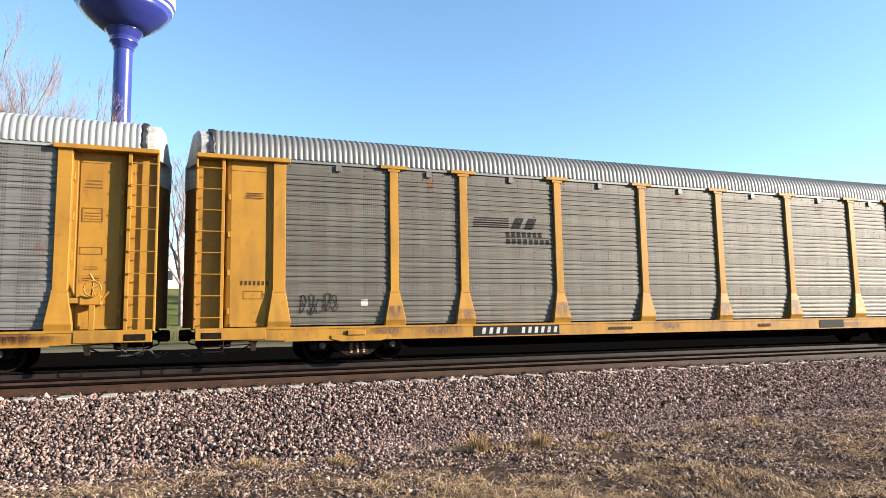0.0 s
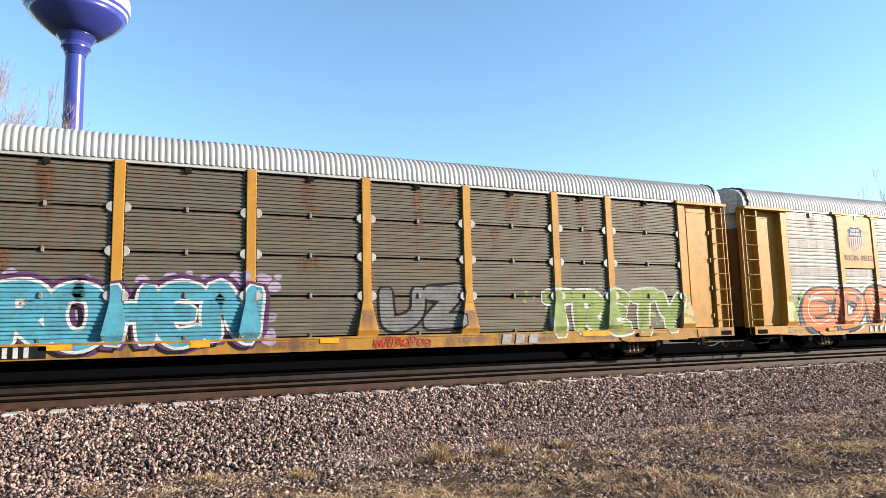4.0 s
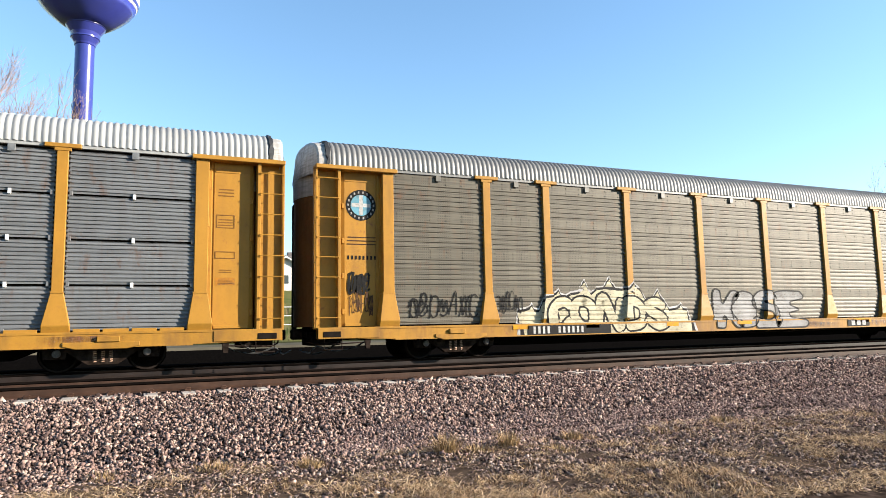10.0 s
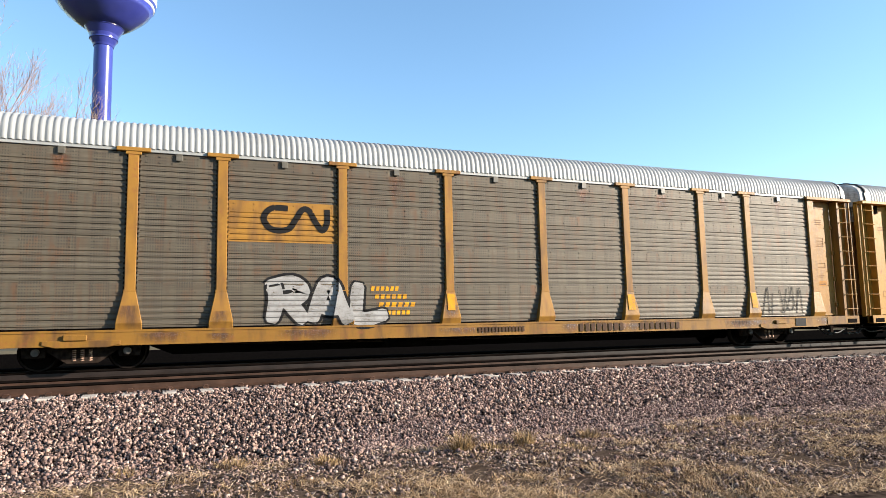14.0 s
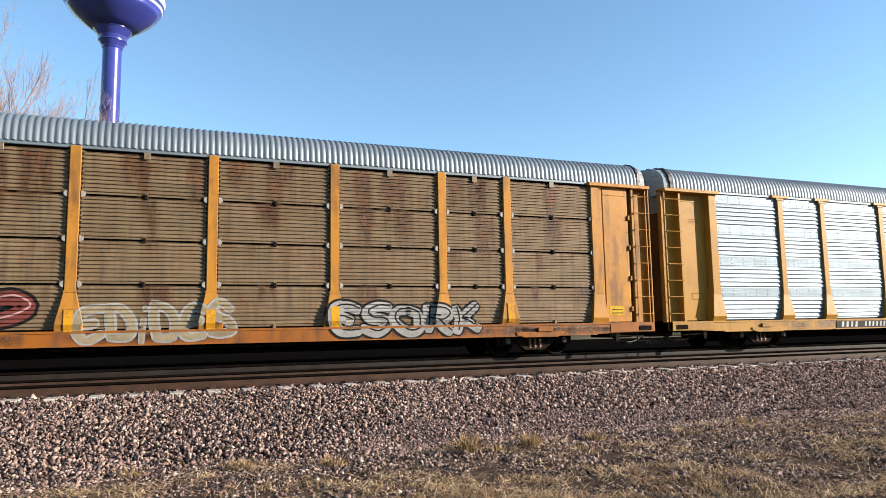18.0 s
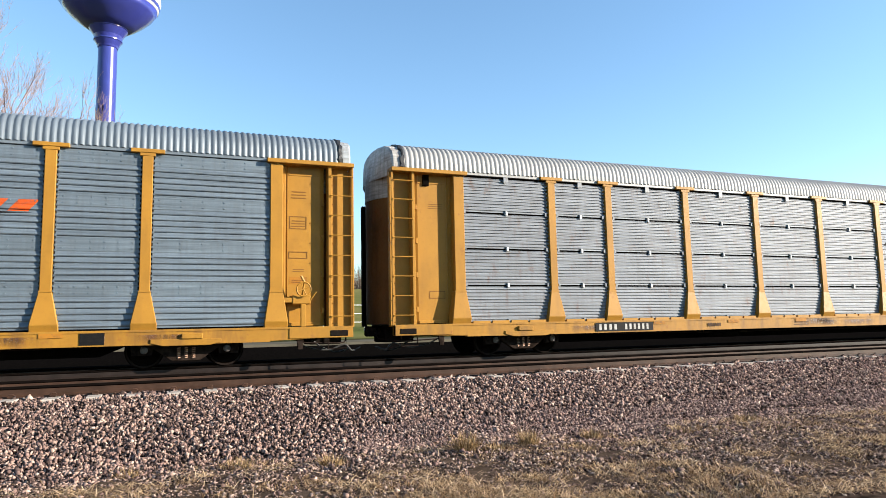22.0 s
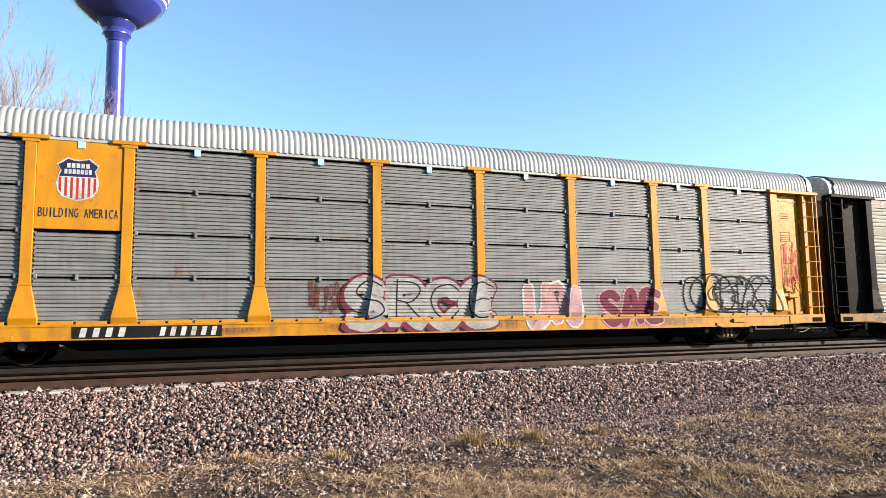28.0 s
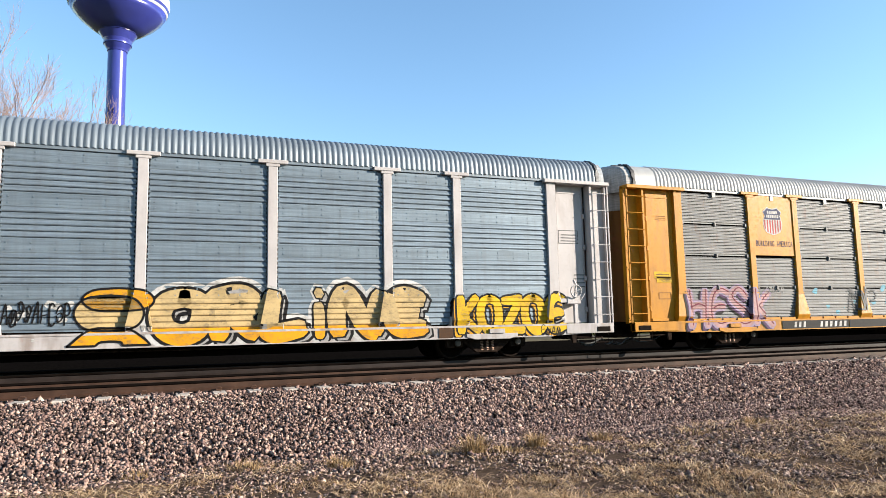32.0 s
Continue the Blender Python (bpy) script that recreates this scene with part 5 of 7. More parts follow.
def rounded(pts, steps=5):
    """A smooth line through points."""
    n, fine = len(pts), []
    for i in range(n - 1):
        p0, p1, p2, p3 = pts[max(0, i - 1)], pts[i], pts[i + 1], pts[min(n - 1, i + 2)]
        for j in range(steps):
            u = j / steps
            fine.append(tuple(0.5 * (2 * p1[q] + (p2[q] - p0[q]) * u + (2 * p0[q] - 5 * p1[q] + 4 * p2[q] - p3[q]) * u * u + (3 * p1[q] - p0[q] - 3 * p2[q] + p3[q]) * u ** 3) for q in (0, 1)))
    return fine + [pts[-1]]


def loops(k, b, name, colour, n, w, seed):
    """A quick scrawl: letters of two or three strokes, not to be read."""
    x0, x1, z0, z1 = b
    rng = random.Random(seed)
    cw = (x1 - x0) / n
    out = []
    for i in range(n):
        lo, sc, le = rng.uniform(-0.12, 0.12), rng.uniform(0.75, 1.1), rng.uniform(-0.1, 0.35)
        for s in rng.sample(SCRAWL, rng.choice((2, 2, 3))):
            pts = [(x0 + cw * (i + 0.05 + 0.95 * p) + le * (q - 0.5) * cw, z0 + (z1 - z0) * (lo + q * sc)) for p, q in s]
            out.append(ribbon(rounded(pts), w * rng.uniform(0.8, 1.2)))
    lay(k, name, out, colour, 6, label="hand-sprayed scrawl")


BUBBLES = {
    "S": [(0.95, 0.8), (0.75, 1.0), (0.3, 1.0), (0.02, 0.75), (0.15, 0.52), (0.6, 0.45), (0.7, 0.3), (0.45, 0.22), (0.1, 0.3), (0.0, 0.1), (0.2, -0.05), (0.75, -0.02), (1.0, 0.25), (0.95, 0.55), (0.55, 0.66), (0.5, 0.75)],
    "H": [(0.0, 0.0), (0.02, 0.85), (0.2, 1.0), (0.38, 0.9), (0.4, 0.62), (0.6, 0.62), (0.62, 0.92), (0.8, 1.0), (1.0, 0.9), (1.0, 0.0), (0.65, 0.0), (0.62, 0.35), (0.4, 0.35), (0.38, 0.0), (0.0, 0.0)],
    "O": [(0.5, 1.0), (0.15, 0.9), (0.0, 0.5), (0.15, 0.08), (0.5, 0.0), (0.88, 0.1), (1.0, 0.5), (0.85, 0.9), (0.5, 1.0)],
    "E": [(0.9, 1.0), (0.2, 1.0), (0.0, 0.8), (0.0, 0.15), (0.2, 0.0), (0.9, 0.02), (1.0, 0.2), (0.6, 0.3), (0.55, 0.42), (0.85, 0.5), (0.6, 0.62), (0.6, 0.72), (1.0, 0.82), (0.9, 1.0)],
    "A": [(0.0, 0.0), (0.25, 0.9), (0.5, 1.0), (0.75, 0.9), (1.0, 0.0), (0.7, 0.0), (0.62, 0.25), (0.4, 0.25), (0.3, 0.0), (0.0, 0.0)],
    "C": [(0.95, 0.75), (0.7, 1.0), (0.25, 0.98), (0.0, 0.6), (0.05, 0.2), (0.35, 0.0), (0.8, 0.03), (1.0, 0.3), (0.7, 0.36), (0.5, 0.3), (0.4, 0.5), (0.5, 0.68), (0.75, 0.62), (0.95, 0.75)],
    "G": [(0.95, 0.75), (0.7, 1.0), (0.25, 0.98), (0.0, 0.6), (0.05, 0.2), (0.35, 0.0), (0.9, 0.03), (1.0, 0.5), (0.6, 0.5), (0.6, 0.36), (0.4, 0.3), (0.35, 0.5), (0.5, 0.68), (0.75, 0.62), (0.95, 0.75)],
    "K": [(0.0, 0.0), (0.0, 0.95), (0.25, 1.0), (0.35, 0.65), (0.7, 1.0), (1.0, 0.9), (0.65, 0.5), (1.0, 0.08), (0.75, 0.0), (0.38, 0.32), (0.3, 0.0), (0.0, 0.0)],
}


def doodle(k, b, colour, w):
    """A chalked round figure: overlapping rings under an arch."""
    x0, x1, z0, z1 = b
    def ring(cx, cz, rx, rz, a0=0.0, a1=6.3, n=18):
        pts = [(cx + rx * math.cos(a0 + (a1 - a0) * i / n), cz + rz * math.sin(a0 + (a1 - a0) * i / n)) for i in range(n + 1)]
        return ribbon([(x0 + (x1 - x0) * p, z0 + (z1 - z0) * q) for p, q in pts], w)
    out = [ring(0.5, 0.45, 0.46, 0.52, -0.5, 3.7), ring(0.36, 0.48, 0.15, 0.2), ring(0.72, 0.5, 0.14, 0.2), ring(0.52, 0.02, 0.36, 0.28, 0.1, 3.05), ring(0.53, 0.42, 0.05, 0.07), ring(0.02, 0.12, 0.12, 0.4, 0.6, 3.0)]
    lay(k, "graffiti", out, colour, 6, label="thin chalked doodle of rings")


def bubble(k, b, ch, colour, fill=None, width=0.0):
    """One balloon letter drawn as a single line, filled or not."""
    x0, x1, z0, z1 = b
    z0 = max(z0, 0.57)
    pts = [(x0 + p * (x1 - x0), max(0.60, z0 + q * (z1 - z0))) for p, q in rounded(BUBBLES[ch])]
    w = width or (0.055 if colour == "white" else 0.04)
    if fill:
        f = geometry.tessellate_polygon([[Vector((p, q, 0)) for p, q in pts]])
        lay(k, "graffiti", [(pts, [tuple(t) for t in f])], fill, 4, label="filled balloon letter")
    lay(k, "graffiti", [ribbon(pts, w)], colour, 6, label="line of a balloon letter")


def flames(k, b, fill, line, n):
    """Spiked backing of a graffiti word."""
    x0, x1, z0, z1 = b
    z0 = max(z0, 0.57)
    rng = random.Random(n + k)

    def outline(grow):
        top = []
        for i in range(n):
            u = (i + 0.5) / n
            arch = 0.22 + 0.78 * math.sin(math.pi * (0.05 + 0.90 * u)) ** 0.9
            tip, lo = 1.0 * arch, (0.80 + 0.05 * math.sin(i * 2.1)) * arch
            for du, q in ((-0.5, lo), (-0.22, lo + 0.02), (-0.05, tip - 0.05), (0.03, tip), (0.10, tip - 0.09), (0.28, lo)):
                top.append((x0 + (u + du / n) * (x1 - x0), z0 + q * (z1 - z0) + grow))
        return [(x0 - grow * 2, z0)] + top + [(x1 + grow * 2, z0)]
    for grow, colour, layer in ((0.05, "white", 1.2), (0.0, line, 1.6), (-0.07, fill, 2.0)):
        pts = outline(grow)
        f = geometry.tessellate_polygon([[Vector((p, q, 0)) for p, q in pts]])
        lay(k, "graffiti", [(pts, [tuple(t) for t in f])], colour, layer, label="spiked backing of a graffiti word")


def stain(k, b):
    """Rust that has run down from a fixing."""
    lay(k, "rust_stain", [quad(*b)], "stain", 0.2, label="brown rust stain run down the panel")


def spray(k, b, colour, n, seed, amount=1.0):
    """Clouds of overspray: many small rough dots and blobs."""
    x0, x1, z0, z1 = b
    rng = random.Random(seed)
    out = []
    for i in range(int(n * amount * 1.5)):
        cx, cz, r = rng.uniform(x0, x1), rng.uniform(max(z0, 0.6), z1), rng.uniform(0.03, 0.16) * (1.3 if colour in ("lilac", "amber") else 0.8)
        m = 9
        ring = [(cx + r * rng.uniform(0.75, 1.2) * math.cos(2 * math.pi * j / m), cz + 0.8 * r * rng.uniform(0.75, 1.2) * math.sin(2 * math.pi * j / m)) for j in range(m)]
        out.append((ring, [tuple(range(m))]))
    for j in range(8):
        lay(k, "overspray", out[j::8], colour, 0.25 + 0.15 * j, label="cloud of oversprayed paint")


def scatter_words(k, b, colour, n):
    x0, x1, z0, z1 = b
    h = (z1 - z0) / n
    for i in range(n):
        blocks(k, (x0 + 0.1 * i, x0 + 0.1 * i + (x1 - x0) * (0.6 + 0.1 * (i % 3)), z0 + h * (n - 1 - i), z0 + h * (n - 0.45 - i)), "graffiti", 6, colour, 0.2)


def arrow(k, b, fill, line, side):
    """A swooping horn at the end of a graffiti word."""
    x0, x1, z0, z1 = b
    z0 = max(z0, 0.57)
    shape = [(0, 0.0), (0.18, 0.42), (0.5, 0.72), (1, 1.0), (0.9, 0.6), (0.72, 0.35), (0.66, 0.0)]
    def at(e):
        return [((x0 + a * (x1 - x0)) if side < 0 else (x1 - a * (x1 - x0)), z0 + c * (z1 - z0)) for a, c in [((a - 0.5) * e + 0.5, (c - 0.5) * e + 0.5) for a, c in shape]]
    f = [(0, 1, 6), (1, 5, 6), (1, 2, 5), (2, 4, 5), (2, 3, 4)]
    lay(k, "graffiti", [(at(1.0), f)], line, 1.5)
    lay(k, "graffiti", [(at(0.72), f)], fill, 2.4)


FLAT_PANELS, PAINTED_PANELS = {}, {}


def panel_plate(k, b, colour):
    """A bay's panels painted in the trim colour: a flat plate over the upper half of a short bay, one ribbed row of a long one."""
    xm, zm = (b[0] + b[1]) / 2, (b[2] + b[3]) / 2
    bay = max(i for i in range(9) if POSTS[i] < xm)
    if bay in (1, 7):
        FLAT_PANELS[k] = bay
    else:
        PAINTED_PANELS[(k, bay, int((zm - Z_BASE) / ROW_H))] = True


def shield(k, b, faded=False):
    """Shield emblem: blue head, striped field, white rim; its name only as bars."""
    x0, x1, z0, z1 = b
    w, h = x1 - x0, z1 - z0
    half = [(0.5, 0.0), (0.36, 0.03), (0.14, 0.10), (0.03, 0.24), (0.0, 0.42), (0.05, 0.62), (0.09, 0.70), (0.0, 0.84), (0.10, 0.90), (0.24, 1.0), (0.38, 0.96), (0.5, 0.95)]
    full = half + [(1 - a, c) for a, c in half[-2:0:-1]]

    def grown(e):
        return [(x0 + ((a - 0.5) * e + 0.5) * w, z0 + ((c - 0.5) * e + 0.5) * h) for a, c in full]
    lay(k, "emblem", [(grown(1.0), [tuple(range(len(full)))])], "white", 1, True, "shield-shaped emblem")

    def clip(lo, hi, left=0.0, right=1.0, e=0.93):
        """The part of the shield between two heights."""
        bm = bmesh.new()
        bm.faces.new([bm.verts.new((a, 0, c)) for a, c in grown(e)])
        for co, no in (((0, 0, z0 + lo * h), (0, 0, -1)), ((0, 0, z0 + hi * h), (0, 0, 1)), ((x0 + left * w, 0, 0), (-1, 0, 0)), ((x0 + right * w, 0, 0), (1, 0, 0))):
            bmesh.ops.bisect_plane(bm, geom=bm.verts[:] + bm.edges[:] + bm.faces[:], plane_co=co, plane_no=no, clear_outer=True)
        bm.verts.index_update()
        res = [(v.co.x, v.co.z) for v in bm.verts], [tuple(v.index for v in f.verts) for f in bm.faces]
        bm.free()
        return res
    lay(k, "emblem", [clip(0.56, 1.0)], "navy", 2, True)
    if not faded:
        lay(k, "emblem", [clip(0.0, 0.54, 0.06 + 0.135 * i, 0.12 + 0.135 * i) for i in range(7)], "red", 2, True)
    else:
        lay(k, "emblem", [quad(x0 + w * a, x0 + w * (a + 0.12), z0 + h * c, z0 + h * (c + 0.09)) for a, c in ((0.3, 0.2), (0.5, 0.12), (0.62, 0.25), (0.42, 0.3))], "ochre", 2, True)
    for zc, n, x_in in ((0.76, 5, 0.22), (0.62, 7, 0.17)):
        ww = (1 - 2 * x_in) * w / n
        lay(k, "emblem", [quad(x0 + x_in * w + ww * i + ww * 0.12, x0 + x_in * w + ww * (i + 0.86), z0 + zc * h, z0 + (zc + 0.105) * h) for i in range(n)], "white", 3, True)


def roundel(k, b):
    """Round emblem with a cross on the end door."""
    x0, x1, z0, z1 = b
    cx, cz, r = (x0 + x1) / 2, (z0 + z1) / 2, (z1 - z0) / 2

    def disc(q):
        return [(cx + q * math.cos(2 * math.pi * i / 28), cz + q * math.sin(2 * math.pi * i / 28)) for i in range(28)], [tuple(range(28))]
    lay(k, "emblem", [disc(r)], "black", 1, label="round emblem with a cross")
    lay(k, "emblem", [disc(r * 0.68)], "sky", 2)
    lay(k, "emblem", [quad(cx - r * 0.12, cx + r * 0.12, cz - r * 0.64, cz + r * 0.64), quad(cx - r * 0.62, cx - r * 0.13, cz - r * 0.12, cz + r * 0.12), quad(cx + r * 0.13, cx + r * 0.62, cz - r * 0.12, cz + r * 0.12)], "white", 3)
    lay(k, "emblem", [quad(cx + r * 0.84 * math.cos(a) - 0.02, cx + r * 0.84 * math.cos(a) + 0.02, cz + r * 0.84 * math.sin(a) - 0.03, cz + r * 0.84 * math.sin(a) + 0.03) for a in [i * 0.35 for i in range(18)]], "silver", 2)


def worm(k, b, colour):
    """Emblem of one bent band."""
    x0, x1, z0, z1 = b
    pts = rounded([(0.38, 0.86), (0.14, 0.84), (0.03, 0.5), (0.14, 0.14), (0.38, 0.14), (0.50, 0.5), (0.60, 0.84), (0.70, 0.80), (0.80, 0.4), (0.90, 0.14), (0.97, 0.4), (0.97, 0.88)])
    lay(k, "emblem", [ribbon([(x0 + a * (x1 - x0), z0 + c * (z1 - z0)) for a, c in pts], (z1 - z0) * 0.2)], colour, 3, label="emblem of one bent band")


def artwork():
    """What is painted on each car: x along the car, z above the rail."""
    # car 1
    lines(0, (-6.93, -5.85, 3.48, 3.78), "emblem", "black", 5)
    blocks(0, (-5.86, -5.05, 3.46, 3.77), "emblem", 2, "black", 0.5)
    blocks(0, (-5.97, -4.81, 3.24, 3.38), "emblem", 7, "black")
    blocks(0, (-5.97, -4.57, 3.04, 3.19), "emblem", 8, "black")
    plate(0, (-7.01, -4.46, 0.57, 0.83), "number_plate", "black")
    blocks(0, (-6.85, -6.02, 0.62, 0.78), "car_number", 4, "white", 0.2)
    blocks(0, (-5.68, -4.50, 0.62, 0.78), "car_number", 6, "white", 0.2)
    blocks(0, (-12.94, -12.25, 1.88, 1.98), "car_number", 7, "brown")
    lines(0, (-12.82, -12.40, 3.97, 4.14), "stencil", "brown", 3)
    loops(0, (-11.55, -10.59, 1.20, 1.70), "graffiti", "black", 5, 0.016, 3)
    plate(0, (-10.02, -9.84, 1.37, 1.54), "patch", "white")
    plate(0, (5.29, 6.35, 0.58, 0.82), "plate", "black")
    blocks(0, (-2.85, -2.03, 0.66, 0.74), "stencil", 9, "brown")
    blocks(0, (2.68, 3.19, 0.65, 0.75), "stencil", 5, "brown")
    # car 2
    panel_plate(1, (-9.12, -7.40, 2.96, 4.85), "trim")
    shield(1, (-8.71, -7.84, 3.57, 4.52))
    word(1, (-9.08, -7.49, 3.22, 3.42), "slogan", "BUILDING AMERICA", "navy")
    spray(1, (-11.64, -4.21, 0.77, 2.18), "green", 60, 4)
    spray(1, (-4.82, -3.80, 0.83, 1.95), "green", 26, 7)
    spray(1, (-11.94, -11.18, 0.95, 1.95), "green", 26, 8)
    spray(1, (-9.41, -6.97, 1.92, 2.34), "green", 22, 9)
    letters(1, (-11.32, -4.79, 0.72, 2.33), "EDFR", "orange", "black", 0.7, "cream", "white", "azure", 0.25)
    blocks(1, (-8.19, -7.08, 0.60, 0.80), "car_number", 4, "white", 0.2)
    blocks(1, (-6.75, -5.35, 0.59, 0.81), "car_number", 6, "white", 0.2)
    spray(1, (0.78, 5.81, 1.32, 2.29), "amber", 70, 5)
    spray(1, (1.06, 5.49, 1.68, 2.21), "red", 18, 6)
    letters(1, (1.50, 4.80, 0.73, 2.04), "STAOE", "white", "black", 0.1, None, "amber", None, 0.40, None, -1, True)
    word(1, (0.31, 1.12, 0.97, 1.33), "graffiti", "GVS", "white")
    word(1, (5.14, 5.91, 0.96, 1.30), "graffiti", "KFS", "white")
    plate(1, (4.86, 6.64, 0.57, 0.83), "plate", "brown")
    blocks(1, (5.01, 6.50, 0.59, 0.81), "emblem", 3, "white", 0.2)
    loops(1, (-3.54, -2.51, 1.16, 1.60), "graffiti", "black", 7, 0.014, 11)
    loops(1, (-0.59, 0.32, 1.21, 1.60), "graffiti", "black", 6, 0.014, 12)
    loops(1, (7.49, 8.45, 1.23, 1.69), "graffiti", "black", 6, 0.014, 13)
    loops(1, (9.57, 10.73, 1.31, 1.69), "graffiti", "black", 6, 0.014, 14)
    blocks(1, (-3.32, -2.39, 0.66, 0.74), "stencil", 9, "brown")
    # car 3
    panel_plate(2, (-9.08, -7.33, 3.00, 4.94), "trim")
    shield(2, (-8.91, -7.53, 3.16, 4.72), True)
    loops(2, (-11.73, -9.44, 2.47, 2.99), "graffiti", "black", 9, 0.02, 21)
    loops(2, (-9.02, -8.21, 2.51, 2.98), "graffiti", "black", 4, 0.02, 22)
    spray(2, (-12.18, -0.74, 0.84, 2.44), "lilac", 130, 23)
    letters(2, (-12.02, -6.69, 0.90, 2.43), "MASER", "olive", "black", 0.6, "white", "lilac", "black", 0.26)
    letters(2, (-6.62, -1.21, 0.77, 2.19), "ROHEN", "lagoon", "white", 0.15, None, "plum", "plum", 0.28)
    plate(2, (-8.33, -5.60, 0.57, 0.83), "number_plate", "black")
    blocks(2, (-8.06, -7.39, 0.60, 0.80), "car_number", 4, "white")
    blocks(2, (-7.00, -5.86, 0.59, 0.81), "car_number", 6, "white")
    letters(2, (1.78, 4.21, 1.00, 2.26), "UZ", "grey", "black", 0.5)
    spray(2, (6.09, 12.38, 0.71, 2.20), "lime", 40, 25)
    letters(2, (6.71, 11.92, 0.71, 2.12), "TRETY", "lime", "white", 0.5)
    loops(2, (1.56, 3.15, 0.58, 0.82), "graffiti", "red", 8, 0.02, 26)
    blocks(2, (5.19, 6.47, 0.57, 0.83), "emblem", 3, "silver", 0.2)
    plate(2, (-5.75, -5.12, 0.73, 0.85), "reflector", "amber")
    plate(2, (-2.77, -2.35, 0.71, 0.87), "reflector", "amber")
    plate(2, (0.21, 0.68, 0.73, 0.85), "reflector", "amber")
    plate(2, (7.93, 8.92, 0.72, 0.86), "reflector", "amber")
    # car 4
    panel_plate(3, (-7.08, -4.50, 3.00, 3.95), "trim")
    blocks(3, (-6.69, -4.99, 3.26, 3.87), "emblem", 3, "black")
    plate(3, (-6.69, -4.99, 3.06, 3.21), "emblem", "black")
    doodle(3, (-11.75, -10.95, 1.02, 1.74), "silver", 0.020)
    doodle(3, (-6.92, -5.72, 1.02, 1.82), "silver", 0.016)
    lay(3, "graffiti", [ribbon(rounded([(-3.55, 1.84), (-3.70, 1.62), (-3.58, 1.40), (-3.35, 1.32)]), 0.022)], "silver", 6, label="chalked hook")
    for x0, x1, z in ((-10.62, -9.36, 2.71), (-10.60, -9.36, 2.58), (-10.66, -9.40, 2.38), (-10.40, -10.05, 2.16), (-8.75, -7.60, 2.66), (-3.70, -3.05, 2.60), (-3.5, -2.9, 3.32)):
        n = max(3, round((x1 - x0) / 0.13))
        lay(3, "stencil", [quad(x0 + (x1 - x0) * q / n, x0 + (x1 - x0) * (q + 0.6) / n, z, z + 0.05) for q in range(n)], "grey", 2)
    for x, z in ((-11.55, 3.32), (-9.55, 3.30), (-8.80, 3.30), (-7.70, 3.30), (-4.05, 3.36), (-1.15, 3.36), (0.75, 3.36)):
        lay(3, "stencil", [quad(x, x + 0.22, z, z + 0.22)], "brown", 0.3)
    plate(3, (-12.57, -11.98, 0.66, 0.80), "reflector", "amber")
    plate(3, (-7.92, -5.24, 0.57, 0.83), "number_plate", "black")
    blocks(3, (-7.89, -7.08, 0.61, 0.79), "car_number", 4, "white", 0.2)
    blocks(3, (-6.64, -5.34, 0.61, 0.79), "car_number", 6, "white", 0.2)
    plate(3, (4.96, 6.65, 0.57, 0.83), "plate", "black")
    blocks(3, (5.32, 6.29, 0.60, 0.80), "emblem", 3, "white")
    plate(3, (-9.97, -9.53, 0.74, 0.84), "reflector", "amber")
    plate(3, (-3.75, -3.23, 0.73, 0.85), "reflector", "amber")
    plate(3, (0.21, 0.74, 0.72, 0.86), "reflector", "amber")
    plate(3, (-7.07, -6.61, 0.74, 0.84), "reflector", "amber")
    # car 5
    loops(4, (-11.51, -9.46, 1.10, 1.73), "graffiti", "black", 7, 0.035, 41)
    loops(4, (-8.90, -8.08, 1.23, 1.77), "graffiti", "black", 6, 0.025, 42)
    flames(4, (-8.25, -1.95, 0.53, 2.22), "cream", "black", 7)
    letters(4, (-7.25, -2.98, 0.61, 1.68), "CONDS", "cream", "black", 0.6, None, None, None, 0.25)
    plate(4, (-8.02, -5.19, 0.57, 0.83), "number_plate", "black")
    blocks(4, (-7.87, -7.26, 0.60, 0.80), "car_number", 4, "white")
    blocks(4, (-7.05, -6.12, 0.61, 0.79), "car_number", 6, "white")
    bubble(4, (-1.04, 0.10, 0.65, 1.82), "K", "black", "silver", 0.05)
    bubble(4, (-0.26, 0.83, 0.63, 1.82), "O", "black", "silver", 0.05)
    bubble(4, (0.64, 1.87, 0.60, 1.82), "S", "black", "silver", 0.05)
    bubble(4, (1.58, 3.05, 0.57, 1.82), "E", "black", "silver", 0.05)
    plate(4, (5.06, 6.20, 0.59, 0.81), "plate", "black")
    blocks(4, (5.20, 6.06, 0.62, 0.78), "emblem", 3, "white")
    plate(4, (-6.06, -5.60, 0.73, 0.85), "reflector", "amber")
    plate(4, (-3.10, -2.63, 0.73, 0.85), "reflector", "amber")
    plate(4, (-0.19, 0.44, 0.74, 0.84), "reflector", "amber")
    plate(4, (5.37, 6.31, 0.72, 0.86), "reflector", "amber")
    plate(4, (-8.47, -7.97, 0.73, 0.85), "reflector", "amber")
    roundel(4, (-13.09, -12.33, 3.61, 4.42))
    lines(4, (-13.09, -12.32, 2.98, 3.25), "stencil", "brown", 3)
    blocks(4, (-13.10, -12.29, 2.60, 2.70), "car_number", 8, "black")
    loops(4, (-13.07, -12.48, 1.72, 2.32), "graffiti", "black", 4, 0.05, 44)
    loops(4, (-13.05, -12.41, 1.20, 1.72), "graffiti", "brown", 6, 0.02, 45)
    # car 6
    plate(5, (-7.12, -4.60, 3.00, 3.84), "plate", "silver")
    lines(5, (-7.10, -6.04, 3.49, 3.79), "emblem", "black", 5)
    blocks(5, (-6.04, -5.23, 3.46, 3.78), "emblem", 2, "black", 0.5)
